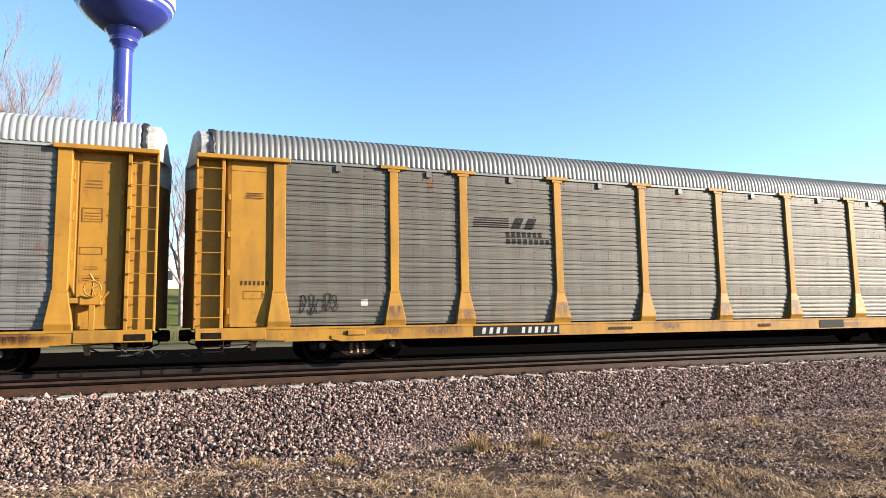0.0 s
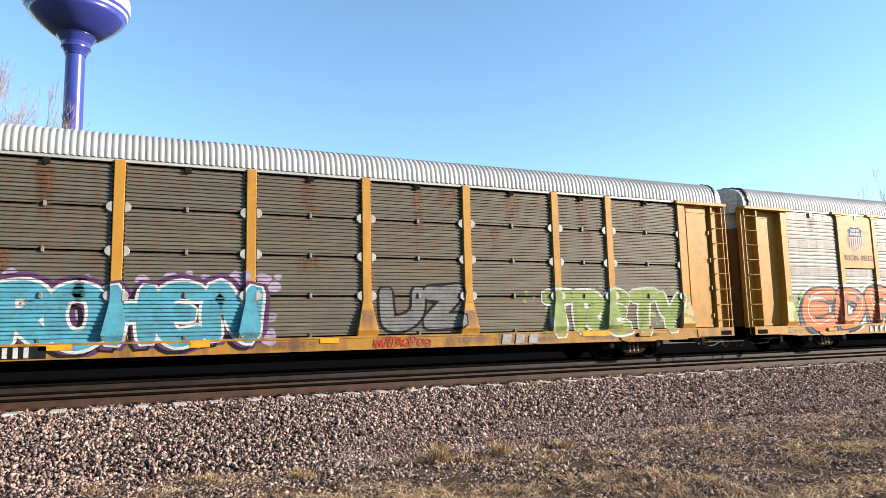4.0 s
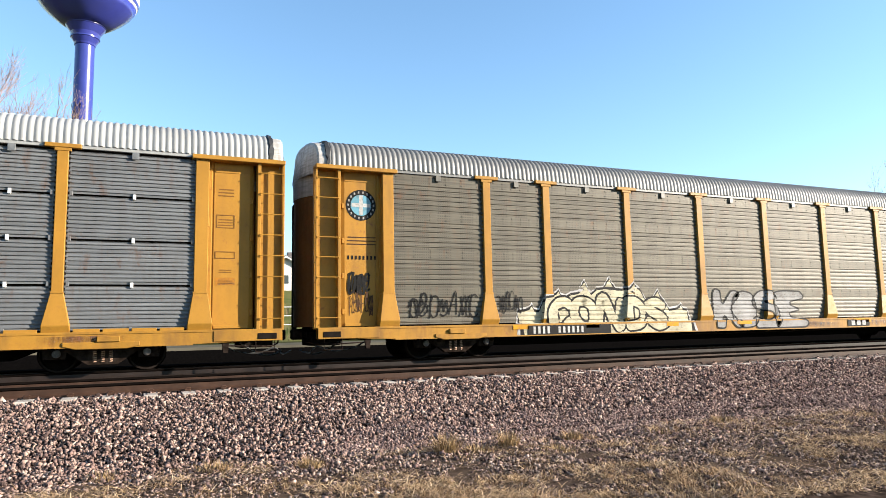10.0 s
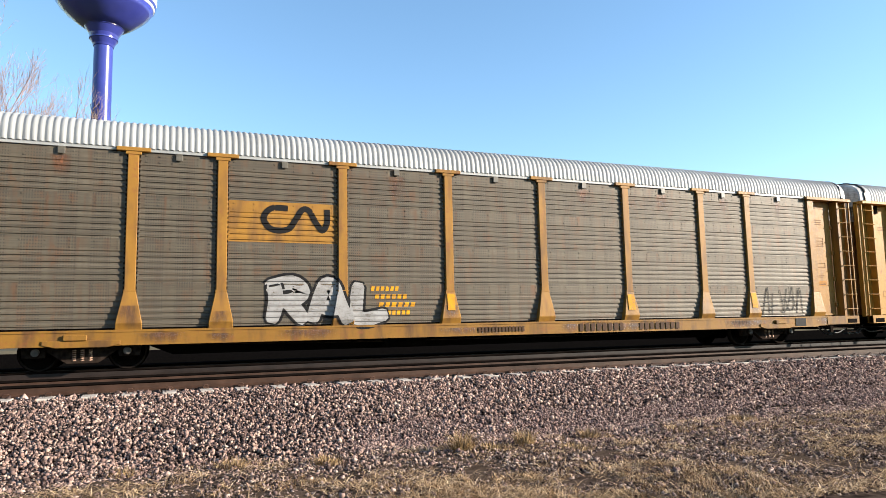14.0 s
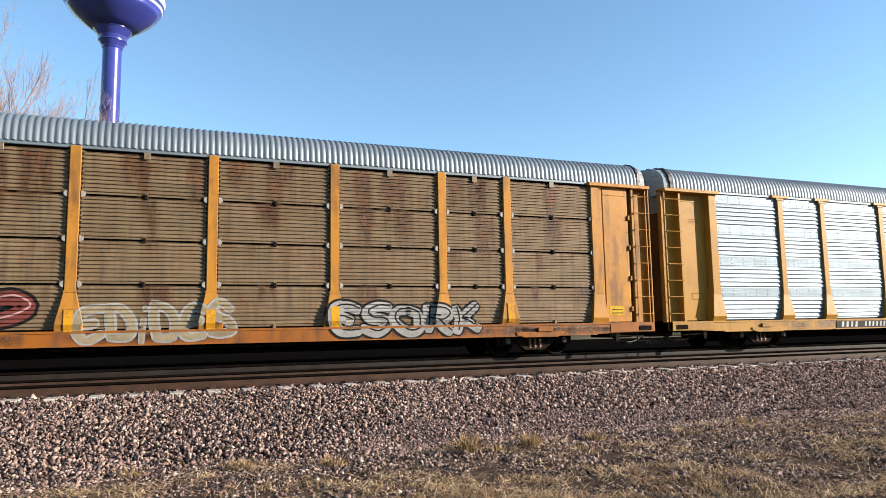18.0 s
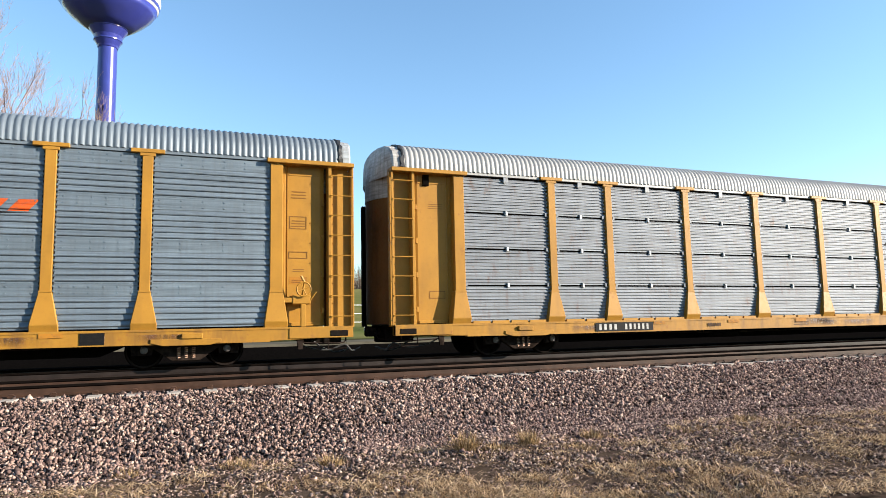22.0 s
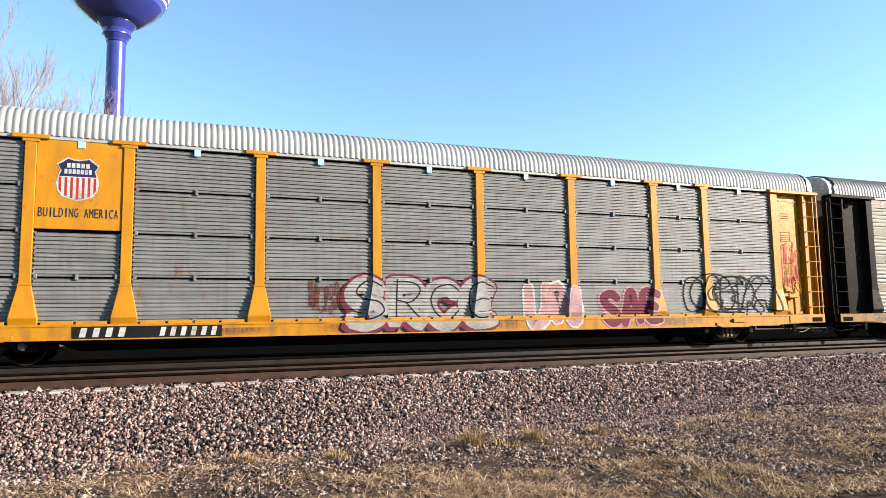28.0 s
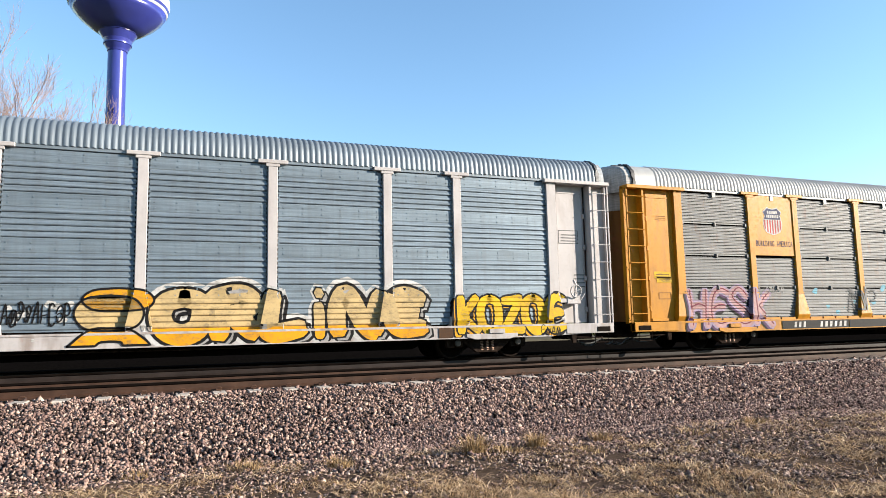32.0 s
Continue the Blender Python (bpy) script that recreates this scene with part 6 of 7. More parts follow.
    blocks(5, (-6.11, -4.89, 3.27, 3.43), "emblem", 7, "black")
    blocks(5, (-6.10, -4.68, 3.06, 3.21), "emblem", 8, "black")
    bubble(5, (-8.18, -7.43, 1.05, 1.99), "O", "red", None, 0.07)
    loops(5, (-8.01, -7.58, 1.28, 1.79), "graffiti", "red", 3, 0.025, 51)
    bubble(5, (-7.41, -6.91, 0.86, 2.05), "C", "red", None, 0.08)
    bubble(5, (-6.62, -5.92, 0.93, 1.93), "K", "red", None, 0.05)
    bubble(5, (-5.98, -5.45, 0.99, 1.96), "O", "red", None, 0.06)
    bubble(5, (-5.52, -4.84, 0.95, 2.00), "H", "red", None, 0.045)
    bubble(5, (-4.84, -4.14, 0.83, 2.07), "C", "red", None, 0.06)
    loops(5, (-4.28, -3.49, 0.96, 1.79), "graffiti", "red", 4, 0.03, 53)
    blocks(5, (-8.25, -7.84, 0.61, 0.79), "car_number", 2, "black")
    blocks(5, (-7.54, -6.53, 0.60, 0.80), "car_number", 6, "black")
    spray(5, (-11.30, -9.51, 1.19, 1.73), "teal", 26, 54, 0.5)
    blocks(5, (-4.70, -3.86, 0.64, 0.76), "stencil", 8, "brown")
    blocks(5, (0.01, 0.55, 0.65, 0.75), "stencil", 5, "brown")
    # car 7
    panel_plate(6, (-6.53, -4.48, 3.06, 3.83), "trim")
    worm(6, (-6.31, -4.67, 3.13, 3.85), "black")
    letters(6, (-6.19, -3.15, 0.89, 2.07), "RAL", "silver", "black", 0.4)
    scatter_words(6, (-3.62, -2.34, 1.13, 1.94), "amber", 4)
    blocks(6, (2.45, 4.02, 0.59, 0.81), "emblem", 8, "brown")
    blocks(6, (4.54, 6.07, 0.60, 0.80), "emblem", 8, "brown")
    loops(6, (9.60, 11.45, 0.99, 1.91), "graffiti", "black", 5, 0.03, 61)
    plate(6, (-1.59, -1.38, 1.22, 1.66), "reflector", "amber")
    plate(6, (4.19, 4.43, 1.17, 1.63), "reflector", "amber")
    plate(6, (9.15, 9.37, 1.19, 1.68), "reflector", "amber")
    blocks(6, (-0.70, 0.72, 0.63, 0.77), "stencil", 14, "brown")
    dataplate(6, (10.88, 11.34, 0.57, 0.83))
    # car 8
    blocks(7, (4.76, 7.08, 3.50, 3.75), "emblem", 4, "orangered", 0.8)
    wedge(7, (4.67, 7.11, 3.38, 3.50), "black")
    arrow(7, (2.10, 2.95, 0.64, 1.44), "black", "black", 1)
    letters(7, (-1.18, 2.23, 0.58, 1.58), "RAIL", "white", "black", 0.12, None, "navy", "black", 0.34, None, 1, True)
    plate(7, (-7.06, -4.50, 0.59, 0.81), "number_plate", "black")
    blocks(7, (-6.88, -6.02, 0.61, 0.79), "car_number", 4, "white", 0.2)
    blocks(7, (-5.76, -4.66, 0.62, 0.78), "car_number", 6, "white", 0.2)
    word(7, (-3.41, -3.02, 0.61, 0.79), "marking", "R1", "brown")
    blocks(7, (5.54, 6.05, 0.62, 0.78), "emblem", 3, "red")
    frame_box(7, (-2.82, -2.51, 0.58, 0.82), "stencil", "brown")
    plate(7, (-4.00, -3.53, 0.75, 0.83), "reflector", "ochre")
    lines(7, (-8.82, -8.49, 0.59, 0.81), "stencil", "brown", 4)
    dataplate(7, (7.98, 8.44, 0.57, 0.83))
    loops(7, (7.25, 7.68, 1.63, 1.84), "graffiti", "navy", 3, 0.02, 71)
    # car 9
    panel_plate(8, (-9.03, -7.42, 3.01, 4.95), "trim")
    shield(8, (-8.91, -7.59, 3.19, 4.71))
    bubble(8, (-11.65, -10.45, 0.58, 1.91), "S", "white")
    bubble(8, (-10.69, -9.69, 0.61, 1.92), "H", "white")
    bubble(8, (-9.88, -8.97, 0.72, 1.85), "O", "white")
    bubble(8, (-9.23, -8.36, 0.57, 1.92), "E", "white")
    word(8, (-8.32, -7.51, 1.38, 1.72), "graffiti", "THER", "white")
    word(8, (-8.32, -7.51, 1.02, 1.31), "graffiti", "VICS", "white")
    letters(8, (-7.03, -2.14, 0.50, 1.73), "KESEP", "rustred", "black", 0.9, "rose", None, None, 0.25)
    letters(8, (-1.33, 1.98, 0.48, 1.52), "EDIDES", "putty", "silver", 0.8, None, None, None, 0.17)
    letters(8, (4.18, 8.27, 0.57, 1.50), "ESORK", "silver", "black", 0.8, "black", None, None, 0.27)
    blocks(8, (-8.04, -7.43, 0.60, 0.80), "car_number", 2, "black")
    blocks(8, (-7.40, -6.52, 0.60, 0.80), "car_number", 6, "black")
    plate(8, (-9.30, -9.13, 0.85, 1.32), "reflector", "amber")
    plate(8, (-7.36, -7.18, 0.86, 1.30), "reflector", "amber")
    plate(8, (-4.46, -4.26, 0.80, 1.28), "reflector", "amber")
    plate(8, (-1.51, -1.33, 0.83, 1.33), "reflector", "amber")
    plate(8, (1.41, 1.61, 0.82, 1.32), "reflector", "amber")
    plate(8, (4.32, 4.53, 0.84, 1.38), "reflector", "amber")
    plate(8, (9.20, 9.39, 0.94, 1.46), "reflector", "amber")
    plate(8, (-13.31, -12.84, 1.00, 1.31), "reflector", "amber")
    frame_box(8, (-13.10, -12.52, 1.41, 1.69), "stencil", "brown")
    blocks(8, (-13.09, -12.59, 1.93, 2.01), "stencil", 8, "brown")
    # car 10
    plate(9, (4.52, 7.20, 3.28, 3.98), "emblem", "haze")
    blocks(9, (4.71, 6.97, 3.48, 3.72), "emblem", 4, "orangered", 0.8)
    wedge(9, (4.60, 7.08, 3.36, 3.48), "black")
    plate(9, (-7.91, -5.89, 0.58, 0.82), "number_plate", "black")
    blocks(9, (-7.83, -7.14, 0.62, 0.78), "car_number", 4, "white")
    blocks(9, (-6.93, -6.02, 0.62, 0.78), "car_number", 6, "white")
    plate(9, (-5.86, -5.44, 0.75, 0.83), "reflector", "ochre")
    plate(9, (-3.00, -2.57, 0.74, 0.84), "reflector", "ochre")
    plate(9, (-0.14, 0.35, 0.73, 0.85), "reflector", "ochre")
    blocks(9, (-3.83, -3.29, 0.65, 0.75), "stencil", 6, "brown")
    lines(9, (-0.21, 0.46, 0.63, 0.77), "stencil", "brown", 2)
    dataplate(9, (11.02, 11.52, 0.57, 0.83))
    # car 11
    blocks(10, (4.63, 6.94, 3.45, 3.71), "emblem", 4, "orangered", 0.8)
    wedge(10, (4.43, 6.93, 3.33, 3.44), "black")
    plate(10, (-6.56, -4.46, 0.58, 0.82), "number_plate", "black")
    blocks(10, (-6.39, -5.75, 0.63, 0.77), "car_number", 4, "white", 0.2)
    blocks(10, (-5.66, -4.59, 0.61, 0.79), "car_number", 6, "white", 0.2)
    word(10, (-3.32, -2.93, 0.60, 0.80), "marking", "R1", "brown")
    blocks(10, (5.41, 5.95, 0.61, 0.79), "emblem", 3, "red")
    dataplate(10, (7.91, 8.39, 0.57, 0.83))
    frame_box(10, (-2.75, -2.47, 0.59, 0.81), "stencil", "brown")
    blocks(10, (-2.06, -1.36, 0.66, 0.74), "stencil", 9, "brown")
    lines(10, (2.62, 3.06, 0.57, 0.83), "stencil", "brown", 2)
    plate(10, (-3.90, -3.50, 0.75, 0.83), "reflector", "ochre")
    plate(10, (-0.28, 0.12, 0.74, 0.84), "reflector", "ochre")
    plate(10, (3.41, 3.83, 0.74, 0.84), "reflector", "ochre")
    plate(10, (7.14, 7.60, 0.74, 0.84), "reflector", "ochre")
    lines(10, (-12.80, -12.46, 2.27, 2.52), "car_number", "black", 2)
    # car 12
    plate(11, (5.11, 6.56, 0.57, 0.83), "plate", "black")
    blocks(11, (5.42, 6.30, 0.62, 0.78), "emblem", 3, "ochre", 0.2)
    word(11, (9.36, 10.22, 1.91, 2.13), "graffiti", "CIDE", "white")
    loops(11, (9.35, 11.47, 1.03, 1.79), "graffiti", "white", 6, 0.024, 111)
    word(11, (11.05, 11.58, 1.62, 1.82), "graffiti", "2011", "white")
    loops(11, (4.73, 5.43, 0.79, 2.21), "graffiti", "white", 4, 0.022, 112)
    frame_box(11, (12.25, 12.84, 3.07, 3.44), "stencil", "white")
    lines(11, (12.31, 12.77, 3.12, 3.37), "stencil", "white", 4)
    lines(11, (12.54, 13.02, 1.91, 2.27), "stencil", "silver", 4)
    plate(11, (12.26, 12.90, 1.63, 1.87), "placard", "ochre")
    dataplate(11, (10.89, 11.33, 0.57, 0.83))
    plate(11, (-7.03, -4.36, 3.21, 3.93), "emblem", "black")
    worm(11, (-6.45, -4.90, 3.22, 3.83), "white")
    plate(11, (-7.84, -5.17, 0.57, 0.83), "number_plate", "black")
    blocks(11, (-7.78, -6.94, 0.58, 0.82), "car_number", 4, "white")
    blocks(11, (-6.69, -5.34, 0.57, 0.83), "car_number", 6, "white")
    loops(11, (-9.06, -6.89, 1.15, 2.05), "graffiti", "white", 5, 0.016, 113)
    loops(11, (-3.97, -1.61, 1.38, 2.10), "graffiti", "silver", 6, 0.016, 114)
    # car 13
    panel_plate(12, (-9.09, -7.37, 2.94, 4.84), "trim")
    shield(12, (-8.65, -7.81, 3.56, 4.53))
    word(12, (-9.09, -7.47, 3.20, 3.40), "slogan", "BUILDING AMERICA", "navy")
    loops(12, (-13.15, -12.40, 3.27, 3.84), "graffiti", "black", 6, 0.02, 121)
    loops(12, (-13.06, -12.28, 1.90, 2.13), "graffiti", "black", 7, 0.018, 122)
    loops(12, (-11.79, -10.54, 1.28, 1.85), "graffiti", "black", 7, 0.024, 123)
    plate(12, (-8.20, -5.16, 0.57, 0.83), "number_plate", "black")
    blocks(12, (-8.14, -7.13, 0.60, 0.80), "car_number", 4, "white", 0.2)
    blocks(12, (-6.54, -5.24, 0.60, 0.80), "car_number", 6, "white", 0.2)
    letters(12, (-2.24, 1.88, 0.33, 2.03), "SRCE", "silver", "maroon", 0.5, "black", None, "maroon", 0.33)
    letters(12, (2.77, 4.49, 0.43, 1.90), "UN", "rose", "white", 0.5)
    letters(12, (5.21, 7.29, 0.49, 1.74), "SAE", "maroon", "rose", 0.6)
    loops(12, (-3.17, -2.41, 1.12, 1.85), "graffiti", "rustred", 6, 0.02, 124)
    bubble(12, (8.50, 10.20, 1.04, 2.14), "G", "black")
    bubble(12, (9.41, 11.02, 1.09, 2.11), "O", "black")
    bubble(12, (10.47, 12.08, 1.08, 2.12), "A", "black")
    bubble(12, (8.21, 8.98, 1.02, 2.07), "O", "black")
    bubble(12, (8.98, 9.73, 1.01, 2.10), "C", "black")
    bubble(12, (9.67, 10.50, 1.00, 2.09), "E", "black")
    bubble(12, (10.37, 11.43, 0.99, 2.06), "K", "black")
    loops(12, (12.26, 13.06, 1.84, 3.19), "graffiti", "red", 8, 0.016, 126)
    blocks(12, (-12.92, -12.54, 2.40, 2.52), "stencil", 6, "brown")
    # car 14
    spray(13, (9.15, 12.53, 0.81, 2.40), "sky", 40, 131)
    letters(13, (9.35, 12.35, 0.93, 2.32), "HERS", "white", "grey", 0.8, "grey", "sky", "silver", 0.29, None, 1, True)
    plate(13, (-5.21, 0.30, 0.57, 0.83), "overpaint", "black")
    plate(13, (-8.21, -5.25, 0.57, 0.83), "number_plate", "black")
    blocks(13, (-6.62, -5.32, 0.61, 0.79), "car_number", 6, "white", 0.2)
    blocks(13, (-7.76, -7.17, 0.61, 0.79), "car_number", 3, "white", 0.2)
    plate(13, (4.98, 6.68, 0.57, 0.83), "plate", "black")
    blocks(13, (5.12, 6.50, 0.58, 0.82), "emblem", 3, "ochre")
    spray(13, (-6.61, 0.23, 1.05, 1.96), "sky", 36, 132, 0.5)
    loops(13, (-5.06, -3.64, 1.06, 1.85), "graffiti", "grey", 4, 0.05, 135)
    loops(13, (-3.10, -0.20, 1.02, 1.80), "graffiti", "navy", 9, 0.025, 136)
    loops(13, (-2.64, -0.60, 1.10, 1.75), "graffiti", "sky", 5, 0.04, 137)
    loops(13, (7.53, 8.82, 1.13, 1.54), "graffiti", "navy", 7, 0.016, 133)
    letters(13, (-11.90, -8.52, 0.61, 1.91), "HESK", "rose", "lilac", 0.5, "maroon", None, "plum", 0.17)
    panel_plate(13, (-9.05, -7.34, 2.97, 4.92), "trim")
    shield(13, (-8.61, -7.79, 3.61, 4.53))
    word(13, (-9.01, -7.41, 3.24, 3.42), "slogan", "BUILDING AMERICA", "navy")
    placard_box(13, (-12.98, -12.38, 2.17, 2.38), "yellow")
    loops(13, (-8.70, -7.89, 1.72, 1.94), "graffiti", "silver", 5, 0.018, 134)
    # car 15
    spray(14, (-1.19, 1.73, 0.62, 1.62), "white", 34, 141, 0.45)
    bubble(14, (0.15, 1.55, 0.92, 1.70), "O", "black", "tan", 0.05)
    bubble(14, (0.30, 1.75, 1.35, 1.86), "O", "black", "amber", 0.05)
    bubble(14, (0.05, 1.70, 0.58, 0.98), "A", "black", "amber", 0.05)
    letters(14, (1.78, 8.23, 0.49, 1.89), "ORLINE", "tan", "black", 0.3, None, "white", "silver", 0.33, "amber", 1)
    letters(14, (9.06, 12.38, 0.50, 1.72), "KOZOE", "yellow", "black", 0.35, None, None, "amber", 0.26)
    loops(14, (-1.20, 0.10, 1.08, 1.52), "graffiti", "black", 9, 0.03, 142)
    loops(14, (11.52, 12.15, 0.57, 0.83), "graffiti", "black", 4, 0.02, 143)
    frame_box(14, (12.36, 13.01, 3.16, 3.55), "stencil", "grey")
    lines(14, (12.43, 12.94, 3.23, 3.49), "stencil", "grey", 3)
    lines(14, (12.80, 13.17, 1.91, 2.36), "stencil", "grey", 4)
    plate(14, (12.87, 13.36, 0.70, 0.88), "reflector", "orange")
    plate(14, (8.53, 8.93, 0.57, 0.83), "plate", "brown")
    # stencils on the end doors
    for k, c in ((1, "umber"), (3, "umber"), (4, "umber"), (5, "umber"), (6, "umber"), (7, "umber"), (9, "umber"), (10, "umber"), (12, "umber"), (13, "umber")):
        lines(k, (12.42, 12.78, 4.05, 4.28), "stencil", c, 3)
        frame_box(k, (12.38, 12.80, 3.28, 3.60), "stencil", c)
        lines(k, (12.42, 12.76, 3.34, 3.54), "stencil", c, 3)
        frame_box(k, (12.36, 12.82, 2.55, 2.72), "stencil", c)
        lines(k, (12.46, 12.74, 2.22, 2.32), "stencil", c, 2)
        placard_box(k, (12.38, 12.82, 1.92, 2.10), "ochre")
    for k in (0, 2, 5, 7, 9, 10, 12, 13):
        lines(k, (-12.85, -12.45, 3.95, 4.12), "stencil", "umber", 3)
        frame_box(k, (-12.85, -12.40, 1.55, 1.75), "stencil", "umber")
    # rust below the eave clips, soot and rust of the older cars
    rng = random.Random(6)
    for k, chance, deep in ((1, 1.0, 0.75), (6, 0.8, 0.6), (0, 0.4, 0.5), (8, 1.0, 1.5), (2, 0.7, 1.2), (3, 0.5, 0.8)):
        for i, w in enumerate(BAYS):
            if rng.random() < chance and FLAT_PANELS.get(k) != i:
                c, h = POSTS[i] + w / 2 + rng.uniform(-0.05, 0.05), rng.uniform(0.16, 0.3)
                stain(k, (c - h, c + h, 4.72 - deep * rng.uniform(0.7, 1.2), 4.74))
    for k, n, deep in ((8, 5, 1.6), (2, 1, 1.0), (3, 1, 0.9)):
        for i, w in enumerate(BAYS):
            for q in range(n if FLAT_PANELS.get(k) != i else 0):
                c, h, z = POSTS[i] + rng.uniform(0.35, w - 0.35), rng.uniform(0.12, 0.4), rng.choice((4.86, 4.86, 3.86, 2.88, 1.9))
                stain(k, (max(POSTS[i] + 0.15, c - h), min(POSTS[i] + w - 0.15, c + h), z - min(deep, z - 1.0) * rng.uniform(0.4, 1.1), z))
    for k, n in ((8, 26), (2, 9), (3, 22), (6, 10), (11, 10), (1, 7), (0, 7), (4, 7), (5, 6), (7, 6), (9, 6), (10, 6), (12, 5), (13, 5)):
        for q in range(n):
            c, h = rng.uniform(-13.2, 13.2), rng.uniform(0.3, 1.3)
            stain(k, (max(-13.7, c - h), min(13.7, c + h), 0.57, rng.uniform(0.74, 0.85)))
    # soot and rust at the feet of the posts
    for k in (2, 3, 6, 8, 0):
        for p in POSTS[1:-1]:
            if rng.random() < 0.75:
                stain(k, (p - 0.25, p + 0.25, 0.92, rng.uniform(1.2, 1.6)))
    # yellow placards on some doors
    for k, b in ((3, (-12.98, -12.36, 3.30, 3.95)), (3, (-12.95, -12.42, 1.60, 1.82)), (8, (12.42, 12.92, 1.10, 1.36)), (12, (-12.9, -12.35, 1.95, 2.12)), (13, (-12.9, -12.35, 2.05, 2.22)), (13, (12.40, 12.90, 2.0, 2.16))):
        plate(k, b, "placard", "gold" if k == 3 else "yellow")
        lines(k, (b[0] + 0.05, b[1] - 0.05, b[2] + 0.04, b[3] - 0.03), "stencil", "brown", 2)



YELLOW, DULL, BRIGHT = (0.565, 0.283, 0.036), (0.44, 0.22, 0.036), (0.68, 0.295, 0.007)


def mix3(p, q, f):
    return tuple(u + (v - u) * f for u, v in zip(p, q))


def finish(name, trim, side, roof, style, cap, rust=0.3, metal=0.55, rough=0.42, grime=0.4, holes=0.0, tag=None):
    """The paint of one car."""
    return dict(trim=paint(name + "_paint", trim, rust, 0.45, grime), side=sheet(name + "_side_sheet", side, metal, rough, rust, grime, holes),
                roof=roof_metal(name + "_roof_sheet", roof, 0.2 if roof[2] > roof[0] * 1.2 else 0.0), clip=plain(name + "_clip", tag or shade(side, 0.8), 0.5), hood=sheet(name + "_hood_sheet", (0.23, 0.25, 0.265) if roof[2] > roof[0] * 1.2 else (0.34, 0.33, 0.315), 0.0, 0.55, 0.25, 0.5), style=style, cap=cap, end=paint(name + "_end_paint", shade(mix3(trim, (0.10, 0.05, 0.035), 0.6), 0.8), 0.7, 0.7, 0.6))


TAUPE, BLUE, PALE = (0.245, 0.222, 0.168), (0.328, 0.405, 0.475), (0.37, 0.385, 0.40)
ROOF_GREY, ROOF_PALE, ROOF_BLUE = (0.27, 0.27, 0.26), (0.58, 0.585, 0.57), (0.28, 0.34, 0.40)
LOOKS = [
    # label, trim, side, roof, style, cap, rust, metal
    ("grey-sided yellow autorack car with weathered ribbed panels", YELLOW, (0.275, 0.257, 0.218), ROOF_GREY, "banded", True, 0.2, 0.45),
    ("pale-roofed autorack car with grey panels and bright orange graffiti", YELLOW, (0.405, 0.392, 0.37), ROOF_PALE, "banded", True, 0.35, 0.4),
    ("rust-stained autorack car with green and blue graffiti", YELLOW, TAUPE, ROOF_PALE, "ribbed", False, 0.8, 0.35),
    ("brown weathered autorack car with a yellow emblem panel", (0.53, 0.275, 0.06), (0.30, 0.242, 0.172), ROOF_GREY, "ribbed", True, 0.5, 0.35),
    ("taupe-sided autorack car with large white graffiti letters", YELLOW, TAUPE, ROOF_GREY, "banded", True, 0.15, 0.4),
    ("grey-sided yellow autorack car with red graffiti scrawl", YELLOW, PALE, ROOF_PALE, "ribbed", True, 0.15, 0.4),
    ("dull brown autorack car with rust streaks below the eave", DULL, (0.245, 0.208, 0.15), ROOF_PALE, "banded", True, 0.6, 0.3),
    ("silvery blue autorack car with yellow posts and an orange emblem", YELLOW, BLUE, ROOF_BLUE, "bold", True, 0.05, 0.8),
    ("heavily rusted brown autorack car with shield emblem panel", (0.64, 0.285, 0.036), (0.43, 0.30, 0.17), ROOF_BLUE, "ribbed", False, 0.8, 0.3),
    ("pale grey yellow-posted autorack car with an orange emblem", YELLOW, (0.50, 0.543, 0.60), ROOF_PALE, "ribbed", True, 0.1, 0.45),
    ("shiny silvery blue autorack car with yellow posts", YELLOW, BLUE, ROOF_BLUE, "bold", True, 0.03, 0.85),
    ("dark autorack car with black posts and brown-grey panels", (0.012, 0.011, 0.010), (0.225, 0.194, 0.132), ROOF_GREY, "banded", True, 0.06, 0.25),
    ("bright yellow autorack car with clean grey panels and graffiti", BRIGHT, (0.42, 0.42, 0.415), ROOF_PALE, "ribbed", True, 0.12, 0.45),
    ("bright yellow grey-sided autorack car with a dark sill", BRIGHT, (0.365, 0.37, 0.37), ROOF_PALE, "ribbed", True, 0.15, 0.45),
    ("white-posted silvery blue autorack car with yellow graffiti", (0.66, 0.62, 0.61), BLUE, ROOF_BLUE, "bold", True, 0.03, 0.8),
]
CARS, WHEELSETS = [], []
OLD = (2, 3, 6, 8, 11)          # the most weathered cars


